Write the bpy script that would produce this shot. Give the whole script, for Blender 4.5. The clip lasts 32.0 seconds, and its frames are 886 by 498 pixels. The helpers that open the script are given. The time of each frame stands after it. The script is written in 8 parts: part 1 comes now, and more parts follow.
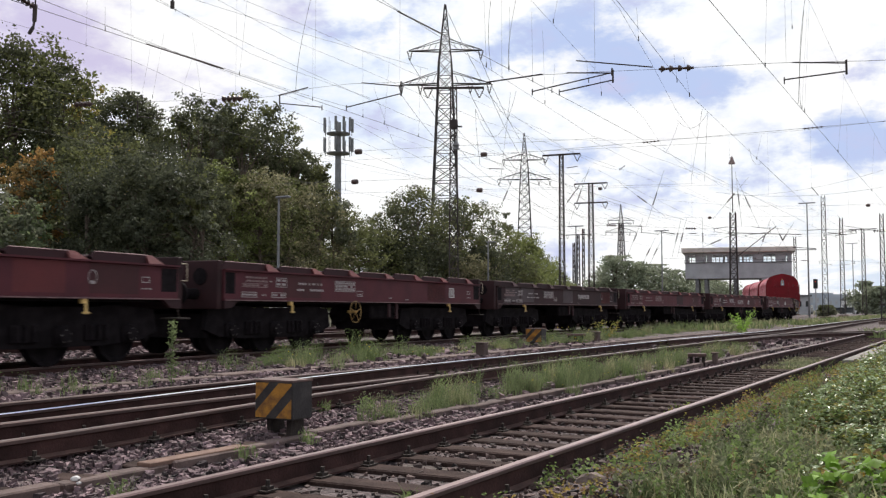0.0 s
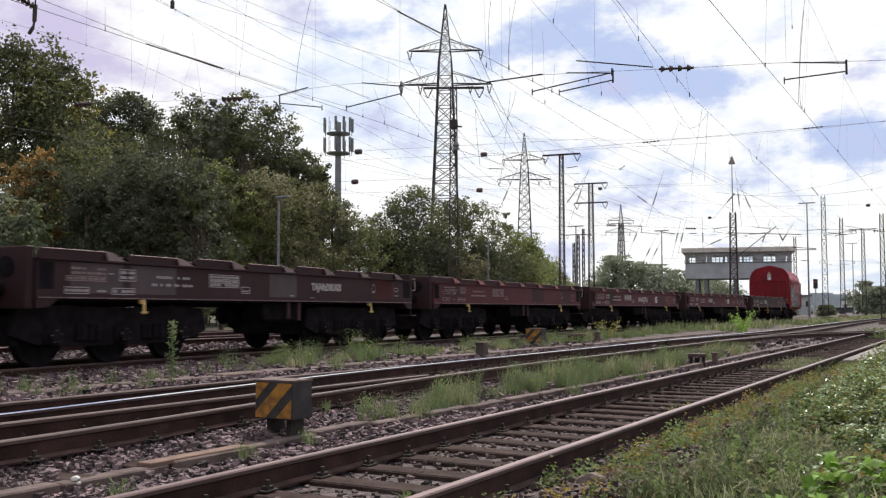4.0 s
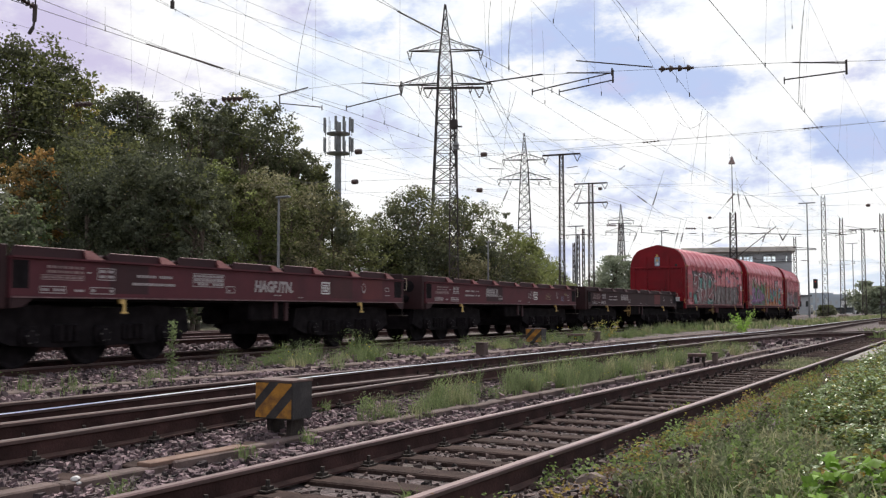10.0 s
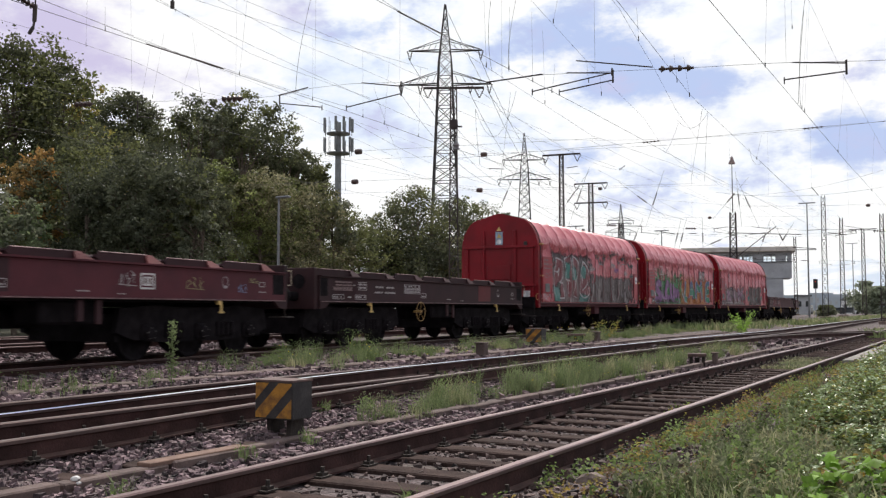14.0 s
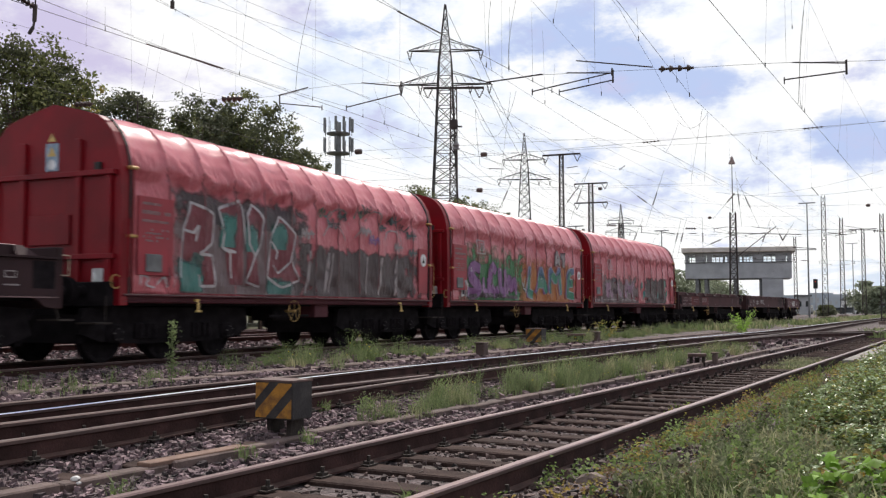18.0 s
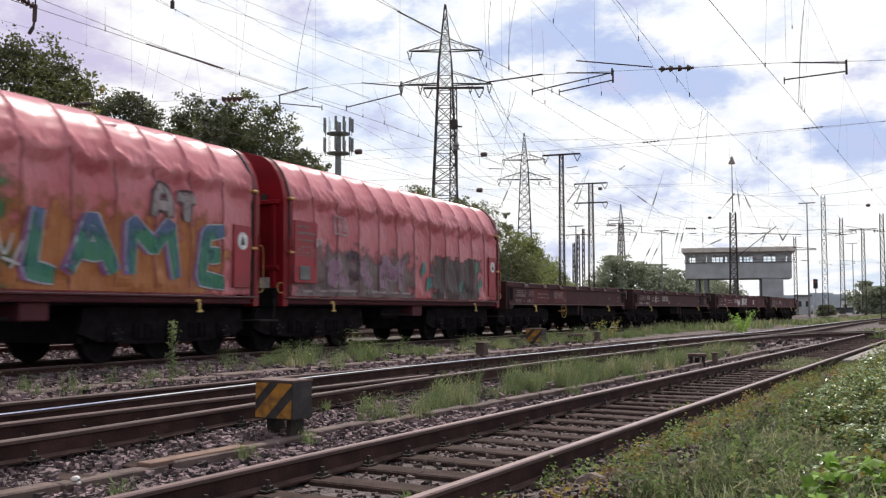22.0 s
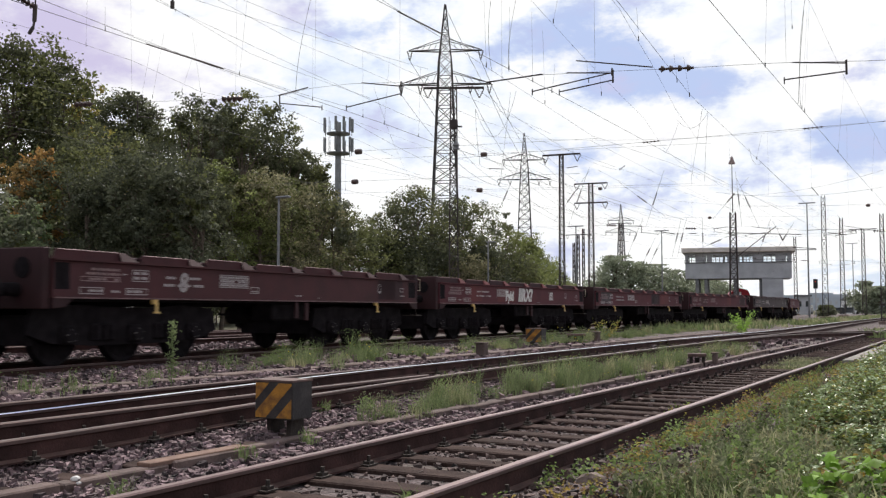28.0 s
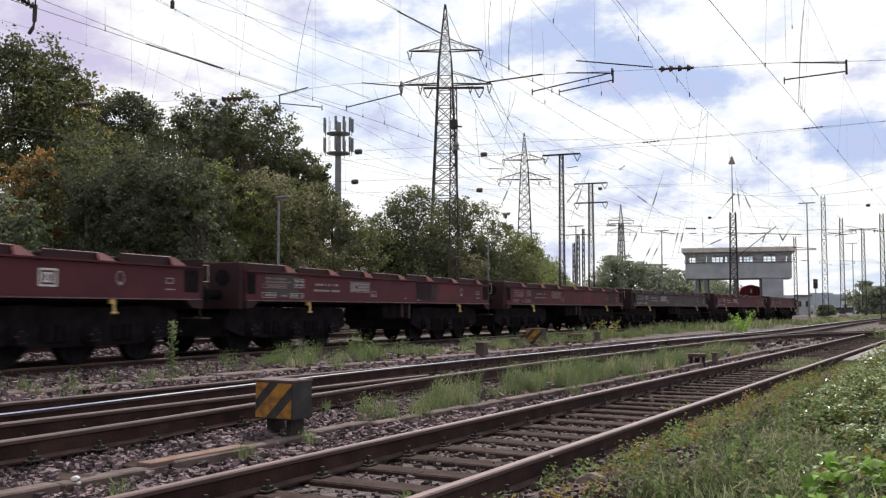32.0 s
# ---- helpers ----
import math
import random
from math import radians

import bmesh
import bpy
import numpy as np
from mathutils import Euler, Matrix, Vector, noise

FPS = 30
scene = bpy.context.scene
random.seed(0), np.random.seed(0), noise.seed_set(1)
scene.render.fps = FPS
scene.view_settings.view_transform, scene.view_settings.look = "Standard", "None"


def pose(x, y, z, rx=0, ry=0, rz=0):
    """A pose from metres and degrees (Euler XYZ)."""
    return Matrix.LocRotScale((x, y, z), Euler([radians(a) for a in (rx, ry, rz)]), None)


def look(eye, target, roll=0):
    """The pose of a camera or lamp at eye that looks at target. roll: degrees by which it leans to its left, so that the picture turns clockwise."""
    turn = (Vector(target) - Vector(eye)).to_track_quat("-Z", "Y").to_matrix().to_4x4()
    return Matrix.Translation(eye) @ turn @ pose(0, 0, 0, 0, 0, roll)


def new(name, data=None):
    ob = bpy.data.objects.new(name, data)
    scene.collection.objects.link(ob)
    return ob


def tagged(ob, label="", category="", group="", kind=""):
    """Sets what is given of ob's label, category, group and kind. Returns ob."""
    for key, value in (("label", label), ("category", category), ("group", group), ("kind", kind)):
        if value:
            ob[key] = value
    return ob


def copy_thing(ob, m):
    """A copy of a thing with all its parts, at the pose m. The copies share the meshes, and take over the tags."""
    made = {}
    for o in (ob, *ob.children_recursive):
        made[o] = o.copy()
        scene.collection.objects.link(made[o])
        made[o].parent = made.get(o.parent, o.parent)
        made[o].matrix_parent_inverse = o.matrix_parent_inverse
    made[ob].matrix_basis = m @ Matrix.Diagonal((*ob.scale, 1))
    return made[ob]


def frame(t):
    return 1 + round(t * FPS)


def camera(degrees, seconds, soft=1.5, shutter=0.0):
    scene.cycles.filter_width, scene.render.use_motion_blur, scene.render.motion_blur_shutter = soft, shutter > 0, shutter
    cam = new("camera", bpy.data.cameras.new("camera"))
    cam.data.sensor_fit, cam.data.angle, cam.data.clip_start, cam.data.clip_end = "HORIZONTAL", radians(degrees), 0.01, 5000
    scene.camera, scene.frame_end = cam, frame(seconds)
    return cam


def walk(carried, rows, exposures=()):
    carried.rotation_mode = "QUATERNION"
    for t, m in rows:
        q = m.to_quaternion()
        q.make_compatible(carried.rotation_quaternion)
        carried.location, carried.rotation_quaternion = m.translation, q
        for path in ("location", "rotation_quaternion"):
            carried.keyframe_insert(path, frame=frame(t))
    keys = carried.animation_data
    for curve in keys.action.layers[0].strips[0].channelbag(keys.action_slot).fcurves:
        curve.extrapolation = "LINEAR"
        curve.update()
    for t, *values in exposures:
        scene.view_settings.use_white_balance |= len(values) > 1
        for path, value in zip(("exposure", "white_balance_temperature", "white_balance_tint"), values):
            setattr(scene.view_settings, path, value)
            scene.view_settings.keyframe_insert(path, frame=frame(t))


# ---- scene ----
import itertools
from mathutils.bvhtree import BVHTree

EYE = Vector((0.0, 0.0, 1.049))
TURN, TILT = 29.043, 3.606
cam = camera(49.516, 32.0, soft=1.25, shutter=0.5)
cam_pose = pose(EYE.x, EYE.y, EYE.z, 90 + TILT, 0, TURN)
walk(cam, [(0.0, cam_pose), (32.0, cam_pose)], exposures=[(0.0, 0.0), (32.0, 0.0)])

# ---- daylight: a bright broken-cloud sky, the sun high behind the trees ----
SUN_UP, SUN_AZ = 52.0, 20.0     # degrees; azimuth is measured from +Y towards -X
sun_dir = Vector((-math.sin(radians(SUN_AZ)) * math.cos(radians(SUN_UP)),
                  math.cos(radians(SUN_AZ)) * math.cos(radians(SUN_UP)), math.sin(radians(SUN_UP))))


def make_world():
    w = bpy.data.worlds.new("sky")
    w.use_nodes = True
    scene.world = w
    nt = w.node_tree
    nt.nodes.clear()
    N, L = nt.nodes.new, nt.links.new
    out, add = N("ShaderNodeOutputWorld"), N("ShaderNodeMixShader")
    sky = N("ShaderNodeTexSky")
    sky.sky_type, sky.sun_disc = "NISHITA", False
    sky.sun_elevation, sky.sun_rotation = radians(SUN_UP), radians(-SUN_AZ)
    sky.air_density, sky.dust_density = 1.2, 0.4
    blue = N("ShaderNodeBackground")
    blue.inputs["Strength"].default_value = 0.122
    tint = N("ShaderNodeMix")
    tint.data_type, tint.blend_type = "RGBA", "MULTIPLY"
    tint.inputs["Factor"].default_value = 1.0
    tint.inputs["B"].default_value = (1.25, 1.01, 0.97, 1)
    L(sky.outputs["Color"], tint.inputs["A"])
    L(tint.outputs["Result"], blue.inputs["Color"])
    co = N("ShaderNodeTexCoord")
    mp = N("ShaderNodeMapping")
    mp.inputs["Scale"].default_value = (1.0, 1.0, 1.9)
    mp.inputs["Location"].default_value = (1.4, 0.2, 0.9)
    L(co.outputs["Generated"], mp.inputs["Vector"])
    no = N("ShaderNodeTexNoise")
    no.inputs["Scale"].default_value, no.inputs["Detail"].default_value, no.inputs["Roughness"].default_value = 3.4, 14.0, 0.66
    no.inputs["Distortion"].default_value = 0.5
    L(mp.outputs["Vector"], no.inputs["Vector"])
    rp = N("ShaderNodeValToRGB")
    rp.color_ramp.elements[0].position, rp.color_ramp.elements[1].position = 0.465, 0.515
    # broad cloud layout: thin blue-grey gaps, a lilac bank and brilliant heads, as (azimuth, height, width, depth, weight) in degrees
    def op(kind, p, q=0.0):
        n = N("ShaderNodeMath")
        n.operation = kind
        for i, v in enumerate((p, q)):
            if isinstance(v, (int, float)):
                n.inputs[i].default_value = float(v)
            else:
                L(v, n.inputs[i])
        return n.outputs[0]
    axes = N("ShaderNodeSeparateXYZ")
    L(co.outputs["Generated"], axes.inputs["Vector"])
    az = op("MULTIPLY", op("ARCTAN2", op("MULTIPLY", axes.outputs["X"], -1.0), axes.outputs["Y"]), 57.2958)
    el = op("MULTIPLY", op("ARCSINE", axes.outputs["Z"]), 57.2958)

    def bank(spots):
        total = 0.0
        for a, e, wa, we, weight in spots:
            u, v = op("DIVIDE", op("SUBTRACT", az, a), wa), op("DIVIDE", op("SUBTRACT", el, e), we)
            d = op("ADD", op("MULTIPLY", u, u), op("MULTIPLY", v, v))
            total = op("ADD", total, op("MULTIPLY", op("EXPONENT", op("MULTIPLY", d, -1.0)), weight))
        return total
    gaps = bank([(18.6, 14.2, 4.6, 2.1, 1.0), (13.8, 13.0, 3.4, 1.3, 0.85), (21.5, 16.6, 3.0, 1.5, 0.7), (5.8, 9.6, 3.4, 1.9, 1.0), (21.2, 8.9, 2.6, 1.3, 0.75), (25.6, 15.0, 1.7, 1.4, 0.45), (33.0, 16.0, 4.0, 1.6, 0.5),
                 (14.2, 7.2, 3.0, 0.8, 0.45), (2.0, 12.0, 2.0, 1.5, 0.4), (16.4, 10.3, 4.2, 0.9, -0.6), (9.0, 12.4, 2.4, 3.0, -0.5), (28.0, 9.0, 3.0, 2.5, -0.3)])
    lilac = bank([(52.0, 15.0, 6.5, 3.6, 1.0), (43.0, 12.5, 5.0, 1.8, 0.45), (45.0, 15.8, 2.6, 1.3, -0.8), (38.5, 17.2, 3.0, 1.0, 0.4)])
    thin = bank([(22.0, 12.0, 30.0, 12.0, 0.36), (44.0, 15.0, 4.0, 1.6, -0.6), (7.0, 12.6, 3.0, 2.0, -0.6), (16.4, 10.2, 4.0, 1.0, -0.6), (30.0, 4.0, 30.0, 3.0, -0.2), (36.0, 13.0, 7.0, 4.0, 0.35)])
    view = bank([(27.0, 10.0, 34.0, 14.0, 0.2)])
    n2 = N("ShaderNodeTexNoise")
    n2.inputs["Scale"].default_value, n2.inputs["Detail"].default_value, n2.inputs["Roughness"].default_value = 13.0, 10.0, 0.6
    L(mp.outputs["Vector"], n2.inputs["Vector"])
    torn = op("MULTIPLY", op("SUBTRACT", n2.outputs["Fac"], 0.5), 2.9)

    def ragged_mask(field, lo, hi):
        r = N("ShaderNodeMapRange")
        r.interpolation_type = "SMOOTHSTEP"
        r.inputs["From Min"].default_value, r.inputs["From Max"].default_value = lo, hi
        L(op("ADD", field, torn), r.inputs["Value"])
        return r.outputs["Result"]
    white = N("ShaderNodeBackground")
    white.inputs["Strength"].default_value = 1.04
    tone = (1.0, 1.0, 1.0, 1)
    for field, lo, hi, colour in ((thin, 0.0, 1.0, (0.74, 0.84, 0.98, 1)), (gaps, 0.18, 0.90, (0.50, 0.60, 0.87, 1)), (lilac, 0.05, 1.25, (0.62, 0.57, 0.78, 1))):
        mx = N("ShaderNodeMix")
        mx.data_type = "RGBA"
        L(ragged_mask(field, lo, hi), mx.inputs["Factor"])
        if isinstance(tone, tuple):
            mx.inputs["A"].default_value = tone
        else:
            L(tone, mx.inputs["A"])
        mx.inputs["B"].default_value = colour
        tone = mx.outputs["Result"]
    L(tone, white.inputs["Color"])
    L(op("ADD", no.outputs["Fac"], view), rp.inputs["Fac"])
    # pale haze towards the horizon, behind the clouds
    sep, low = N("ShaderNodeSeparateXYZ"), N("ShaderNodeMapRange")
    L(co.outputs["Generated"], sep.inputs["Vector"])
    L(sep.outputs["Z"], low.inputs["Value"])
    low.inputs["From Min"].default_value, low.inputs["From Max"].default_value = 0.30, 0.06
    haze, clear = N("ShaderNodeBackground"), N("ShaderNodeMixShader")
    haze.inputs["Color"].default_value, haze.inputs["Strength"].default_value = (0.76, 0.84, 0.96, 1), 0.97
    L(low.outputs["Result"], clear.inputs["Fac"])
    L(blue.outputs[0], clear.inputs[1])
    L(haze.outputs[0], clear.inputs[2])
    L(rp.outputs["Color"], add.inputs["Fac"])
    L(clear.outputs[0], add.inputs[1])
    L(white.outputs[0], add.inputs[2])
    L(add.outputs[0], out.inputs["Surface"])


make_world()
sun = new("sun", bpy.data.lights.new("sun", "SUN"))
sun.data.energy, sun.data.angle, sun.data.color = 4.3, radians(0.6), (1.0, 0.95, 0.87)
sun.matrix_world = look(sun_dir * 100, (0, 0, 0))


# ---- materials ----
def material(name, base, rough=0.8, metal=0.0, vary=0.25, scale=6.0, second=None, amount=0.5, bump=0.0, bump_scale=40.0,
             fine=60.0, spread=0.12, island=0.0, obrand=0.0, translucent=0.0, spec=0.5, coat=0.0):
    """A procedural surface: two scales of mottling, an optional second colour in patches, fine relief."""
    m = bpy.data.materials.new(name)
    m.use_nodes = True
    nt = m.node_tree
    N, L = nt.nodes.new, nt.links.new
    bs = nt.nodes["Principled BSDF"]
    bs.inputs["Roughness"].default_value, bs.inputs["Metallic"].default_value = rough, metal
    bs.inputs["Specular IOR Level"].default_value = spec
    bs.inputs["Coat Weight"].default_value = coat
    co = N("ShaderNodeTexCoord")
    n1, n2 = N("ShaderNodeTexNoise"), N("ShaderNodeTexNoise")
    n1.inputs["Scale"].default_value, n1.inputs["Detail"].default_value = scale, 6.0
    n2.inputs["Scale"].default_value, n2.inputs["Detail"].default_value = fine, 3.0
    L(co.outputs["Object"], n1.inputs["Vector"])
    L(co.outputs["Object"], n2.inputs["Vector"])
    rp = N("ShaderNodeValToRGB")
    e = rp.color_ramp.elements
    e[0].position, e[1].position = 0.5 - spread, 0.5 + spread
    b = Vector(base)
    s = Vector(second) if second else b * (1 + vary)
    e[0].color = (*(b * (1 - vary)), 1) if not second else (*b, 1)
    e[1].color = (*(b.lerp(s, amount * 2 if not second else 1.0)), 1)
    L(n1.outputs["Fac"], rp.inputs["Fac"])
    col = rp.outputs["Color"]

    def times(col, source, lo, hi):
        r = N("ShaderNodeMapRange")
        r.inputs["To Min"].default_value, r.inputs["To Max"].default_value = lo, hi
        L(source, r.inputs["Value"])
        mx = N("ShaderNodeMix")
        mx.data_type, mx.blend_type = "RGBA", "MULTIPLY"
        mx.inputs["Factor"].default_value = 1.0
        L(col, mx.inputs["A"])
        L(r.outputs["Result"], mx.inputs["B"])
        return mx.outputs["Result"]
    col = times(col, n2.outputs["Fac"], 1 - vary * 1.2, 1 + vary * 1.2)
    if island:
        g = N("ShaderNodeNewGeometry")
        col = times(col, g.outputs["Random Per Island"], 1 - island, 1 + island)
    if obrand:
        o = N("ShaderNodeObjectInfo")
        col = times(col, o.outputs["Random"], 1 - obrand, 1 + obrand)
    L(col, bs.inputs["Base Color"])
    if bump:
        bp, n3 = N("ShaderNodeBump"), N("ShaderNodeTexNoise")
        n3.inputs["Scale"].default_value, n3.inputs["Detail"].default_value = bump_scale, 5.0
        L(co.outputs["Object"], n3.inputs["Vector"])
        bp.inputs["Strength"].default_value, bp.inputs["Distance"].default_value = min(1, bump), 0.02
        L(n3.outputs["Fac"], bp.inputs["Height"])
        L(bp.outputs["Normal"], bs.inputs["Normal"])
    if translucent:
        tr, mx = N("ShaderNodeBsdfTranslucent"), N("ShaderNodeMixShader")
        L(col, tr.inputs["Color"])
        mx.inputs["Fac"].default_value = translucent
        L(bs.outputs[0], mx.inputs[1])
        L(tr.outputs[0], mx.inputs[2])
        L(mx.outputs[0], nt.nodes["Material Output"].inputs["Surface"])
    return m


M = {}
M["rail_rust"] = material("rail_rust", (0.044, 0.0215, 0.0195), 0.9, 0.0, 0.35, 3.0, bump=0.3, spec=0.2)
# paler rust on foot tops and head sides paints the light they catch
M["rail_foot_lit"] = material("rail_foot_lit", (0.105, 0.062, 0.052), 0.85, 0.0, 0.35, 4.0, second=(0.06, 0.035, 0.03), bump=0.2, spec=0.2)
M["rail_head_lit"] = material("rail_head_lit", (0.095, 0.057, 0.050), 0.6, 0.2, 0.25, 3.0, second=(0.065, 0.04, 0.036))
M["rail_dull"] = material("rail_dull", (0.105, 0.066, 0.058), 0.48, 0.25, 0.15, 2.0)
M["rail_worn"] = material("rail_worn", (0.165, 0.104, 0.099), 0.42, 0.35, 0.12, 2.0)
M["rail_bright"] = material("rail_bright", (0.92, 0.92, 0.94), 0.13, 1.0, 0.05, 2.0)
M["sleeper"] = material("sleeper", (0.036, 0.023, 0.020), 0.9, 0, 0.35, 4.0, second=(0.062, 0.041, 0.036), bump=0.6, bump_scale=30, obrand=0.25, spec=0.1)
M["iron"] = material("iron", (0.035, 0.026, 0.022), 0.8, 0.3, 0.3, 9.0, bump=0.3)
M["stone"] = material("stone", (0.094, 0.063, 0.067), 0.92, 0, 0.3, 9.0, second=(0.172, 0.121, 0.128), island=0.85, bump=0.5, bump_scale=60)
M["stone_oily"] = material("stone_oily", (0.062, 0.041, 0.037), 0.9, 0, 0.25, 9.0, second=(0.105, 0.073, 0.067), island=0.85, bump=0.5, bump_scale=60)
M["lid"] = material("lid", (0.090, 0.062, 0.056), 0.95, 0, 0.3, 3.0, second=(0.14, 0.098, 0.088), bump=0.6, bump_scale=18, obrand=0.25)
M["concrete"] = material("concrete", (0.14, 0.10, 0.085), 0.9, 0, 0.25, 2.5, second=(0.20, 0.15, 0.125), bump=0.3, obrand=0.12)
M["plank"] = material("plank", (0.15, 0.088, 0.066), 0.9, 0, 0.3, 5.0, second=(0.20, 0.122, 0.092), bump=0.3)
M["grey_steel"] = material("grey_steel", (0.16, 0.16, 0.165), 0.6, 0.5, 0.2, 3.0)
M["mast_steel"] = material("mast_steel", (0.045, 0.034, 0.032), 0.8, 0.0, 0.3, 2.0)
M["wire"] = material("wire", (0.075, 0.072, 0.072), 0.75, 0.1, 0.1, 2.0)
M["ceramic"] = material("ceramic", (0.06, 0.035, 0.03), 0.35, 0, 0.2, 4.0)
M["bark"] = material("bark", (0.11, 0.085, 0.065), 0.95, 0, 0.3, 7.0, bump=0.7, bump_scale=18)


def leaf(name, base, second, vary=0.3, translucent=0.46, rough=0.6, scale=0.35, spec=0.15):
    return material(name, base, rough, 0, vary, scale, second=second, island=0.32, fine=3.0, translucent=translucent, spec=spec)


M["leaf_dark"] = leaf("leaf_dark", (0.070, 0.077, 0.044), (0.105, 0.114, 0.064))
M["leaf_mid"] = leaf("leaf_mid", (0.115, 0.128, 0.052), (0.165, 0.172, 0.072))
M["leaf_grey"] = leaf("leaf_grey", (0.15, 0.162, 0.105), (0.205, 0.22, 0.15))
M["leaf_brown"] = leaf("leaf_brown", (0.36, 0.20, 0.07), (0.25, 0.17, 0.065))
# paler, greyer leaves: distance haze is mixed into the colour
M["leaf_hazed"] = leaf("leaf_hazed", (0.23, 0.26, 0.18), (0.28, 0.305, 0.215), translucent=0.35)
M["grass"] = leaf("grass", (0.128, 0.168, 0.070), (0.195, 0.235, 0.115), scale=1.0)
M["grass_dry"] = leaf("grass_dry", (0.36, 0.33, 0.20), (0.24, 0.26, 0.13), scale=1.0)
M["leaf_bright"] = leaf("leaf_bright", (0.24, 0.40, 0.065), (0.33, 0.48, 0.12), scale=1.0)
# the pale second colour stands for sun glare on bramble leaves
M["leaf_bramble"] = leaf("leaf_bramble", (0.19, 0.27, 0.085), (0.38, 0.44, 0.27), scale=1.5, rough=0.36, translucent=0.25, spec=0.8)
M["leaf_autumn"] = leaf("leaf_autumn", (0.20, 0.24, 0.06), (0.33, 0.235, 0.07), scale=2.6)
M["leaf_broad"] = leaf("leaf_broad", (0.13, 0.26, 0.028), (0.25, 0.40, 0.055), scale=3.0, rough=0.55, translucent=0.42, spec=0.2)
M["dry_wood"] = material("dry_wood", (0.30, 0.26, 0.21), 0.9, 0, 0.25, 8.0)
# brighter leaf colour that holds the sunlight on these trees
M["leaf_sunny"] = leaf("leaf_sunny", (0.19, 0.225, 0.075), (0.25, 0.28, 0.105))
M["leaf_herb"] = leaf("leaf_herb", (0.135, 0.19, 0.058), (0.21, 0.275, 0.10), scale=1.5)
M["leaf_sage"] = leaf("leaf_sage", (0.15, 0.162, 0.092), (0.225, 0.235, 0.14), scale=1.5)
# darker green with the shaded side of the bushes in its colour
M["leaf_shaded"] = leaf("leaf_shaded", (0.064, 0.071, 0.044), (0.094, 0.103, 0.065), translucent=0.36)
M["leaf_dusty"] = leaf("leaf_dusty", (0.20, 0.188, 0.105), (0.25, 0.235, 0.14))
M["leaf_pale"] = leaf("leaf_pale", (0.16, 0.205, 0.10), (0.22, 0.26, 0.145))
M["leaf_dead"] = leaf("leaf_dead", (0.20, 0.12, 0.07), (0.28, 0.19, 0.11), scale=2.0)
M["flower"] = material("flower", (0.75, 0.62, 0.05), 0.7)


# ---- mesh tools ----
def mesh_of(name, verts, faces, mats, index=None, smooth=False):
    me = bpy.data.meshes.new(name)
    me.from_pydata([tuple(v) for v in verts], [], [tuple(f) for f in faces])
    for m in (mats if isinstance(mats, (list, tuple)) else [mats]):
        me.materials.append(M[m] if isinstance(m, str) else m)
    if index is not None:
        me.polygons.foreach_set("material_index", np.asarray(index, dtype=np.int32))
    if smooth:
        me.polygons.foreach_set("use_smooth", np.ones(len(me.polygons), dtype=bool))
    me.update()
    return me


def part(name, bm, mat, parent, label="", smooth=False):
    """One bmesh as one mesh object under a thing or under a part."""
    me = bpy.data.meshes.new(name)
    bm.to_mesh(me)
    bm.free()
    me.materials.append(M[mat] if isinstance(mat, str) else mat)
    if smooth:
        me.polygons.foreach_set("use_smooth", np.ones(len(me.polygons), dtype=bool))
    ob = new(name, me)
    ob.parent = parent
    if label:
        ob["label"] = label
    return ob


def piece(name, me, parent, loc=(0, 0, 0), rz=0.0, label="", rot=None):
    """Another object on a shared mesh, under its thing."""
    ob = new(name, me)
    ob.parent = parent
    ob.matrix_basis = Matrix.Translation(loc) @ (rot if rot is not None else Matrix.Rotation(rz, 4, "Z"))
    if label:
        ob["label"] = label
    return ob


def thing(name, label, category, at=None, group="", kind=""):
    ob = new(name)
    ob.empty_display_size = 0.2
    if at is not None:
        ob.matrix_basis = at
    return tagged(ob, label, category, group, kind)


def box(bm, lo, hi, bevel=0.0, rot=None, at=None):
    r = bmesh.ops.create_cube(bm, size=1.0)
    vs = r["verts"]
    lo, hi = Vector(lo), Vector(hi)
    for v in vs:
        v.co = Vector(((v.co.x + 0.5) * (hi.x - lo.x) + lo.x, (v.co.y + 0.5) * (hi.y - lo.y) + lo.y, (v.co.z + 0.5) * (hi.z - lo.z) + lo.z))
    if bevel:
        es = list({e for v in vs for e in v.link_edges})
        out = bmesh.ops.bevel(bm, geom=es, offset=bevel, segments=1, affect="EDGES")
        vs = list({v for f in out["faces"] for v in f.verts} | {v for v in vs if v.is_valid})
    if rot is not None:
        bmesh.ops.rotate(bm, verts=vs, cent=at if at is not None else (lo + hi) / 2, matrix=rot)
    return vs


def boxes(*lohi, bevel=0.0):
    bm = bmesh.new()
    for lo, hi in lohi:
        box(bm, lo, hi, bevel)
    return bm


def rod(bm, a, b, r=0.02, n=6, r2=None):
    """A round bar from a to b."""
    a, b = Vector(a), Vector(b)
    d = b - a
    q = d.to_track_quat("Z", "Y").to_matrix()
    ring = []
    for p, rr in ((a, r), (b, r if r2 is None else r2)):
        ring.append([bm.verts.new(p + q @ Vector((rr * math.cos(2 * math.pi * i / n), rr * math.sin(2 * math.pi * i / n), 0))) for i in range(n)])
    for i in range(n):
        bm.faces.new((ring[0][i], ring[0][(i + 1) % n], ring[1][(i + 1) % n], ring[1][i]))
    bm.faces.new(ring[0][::-1])
    bm.faces.new(ring[1])


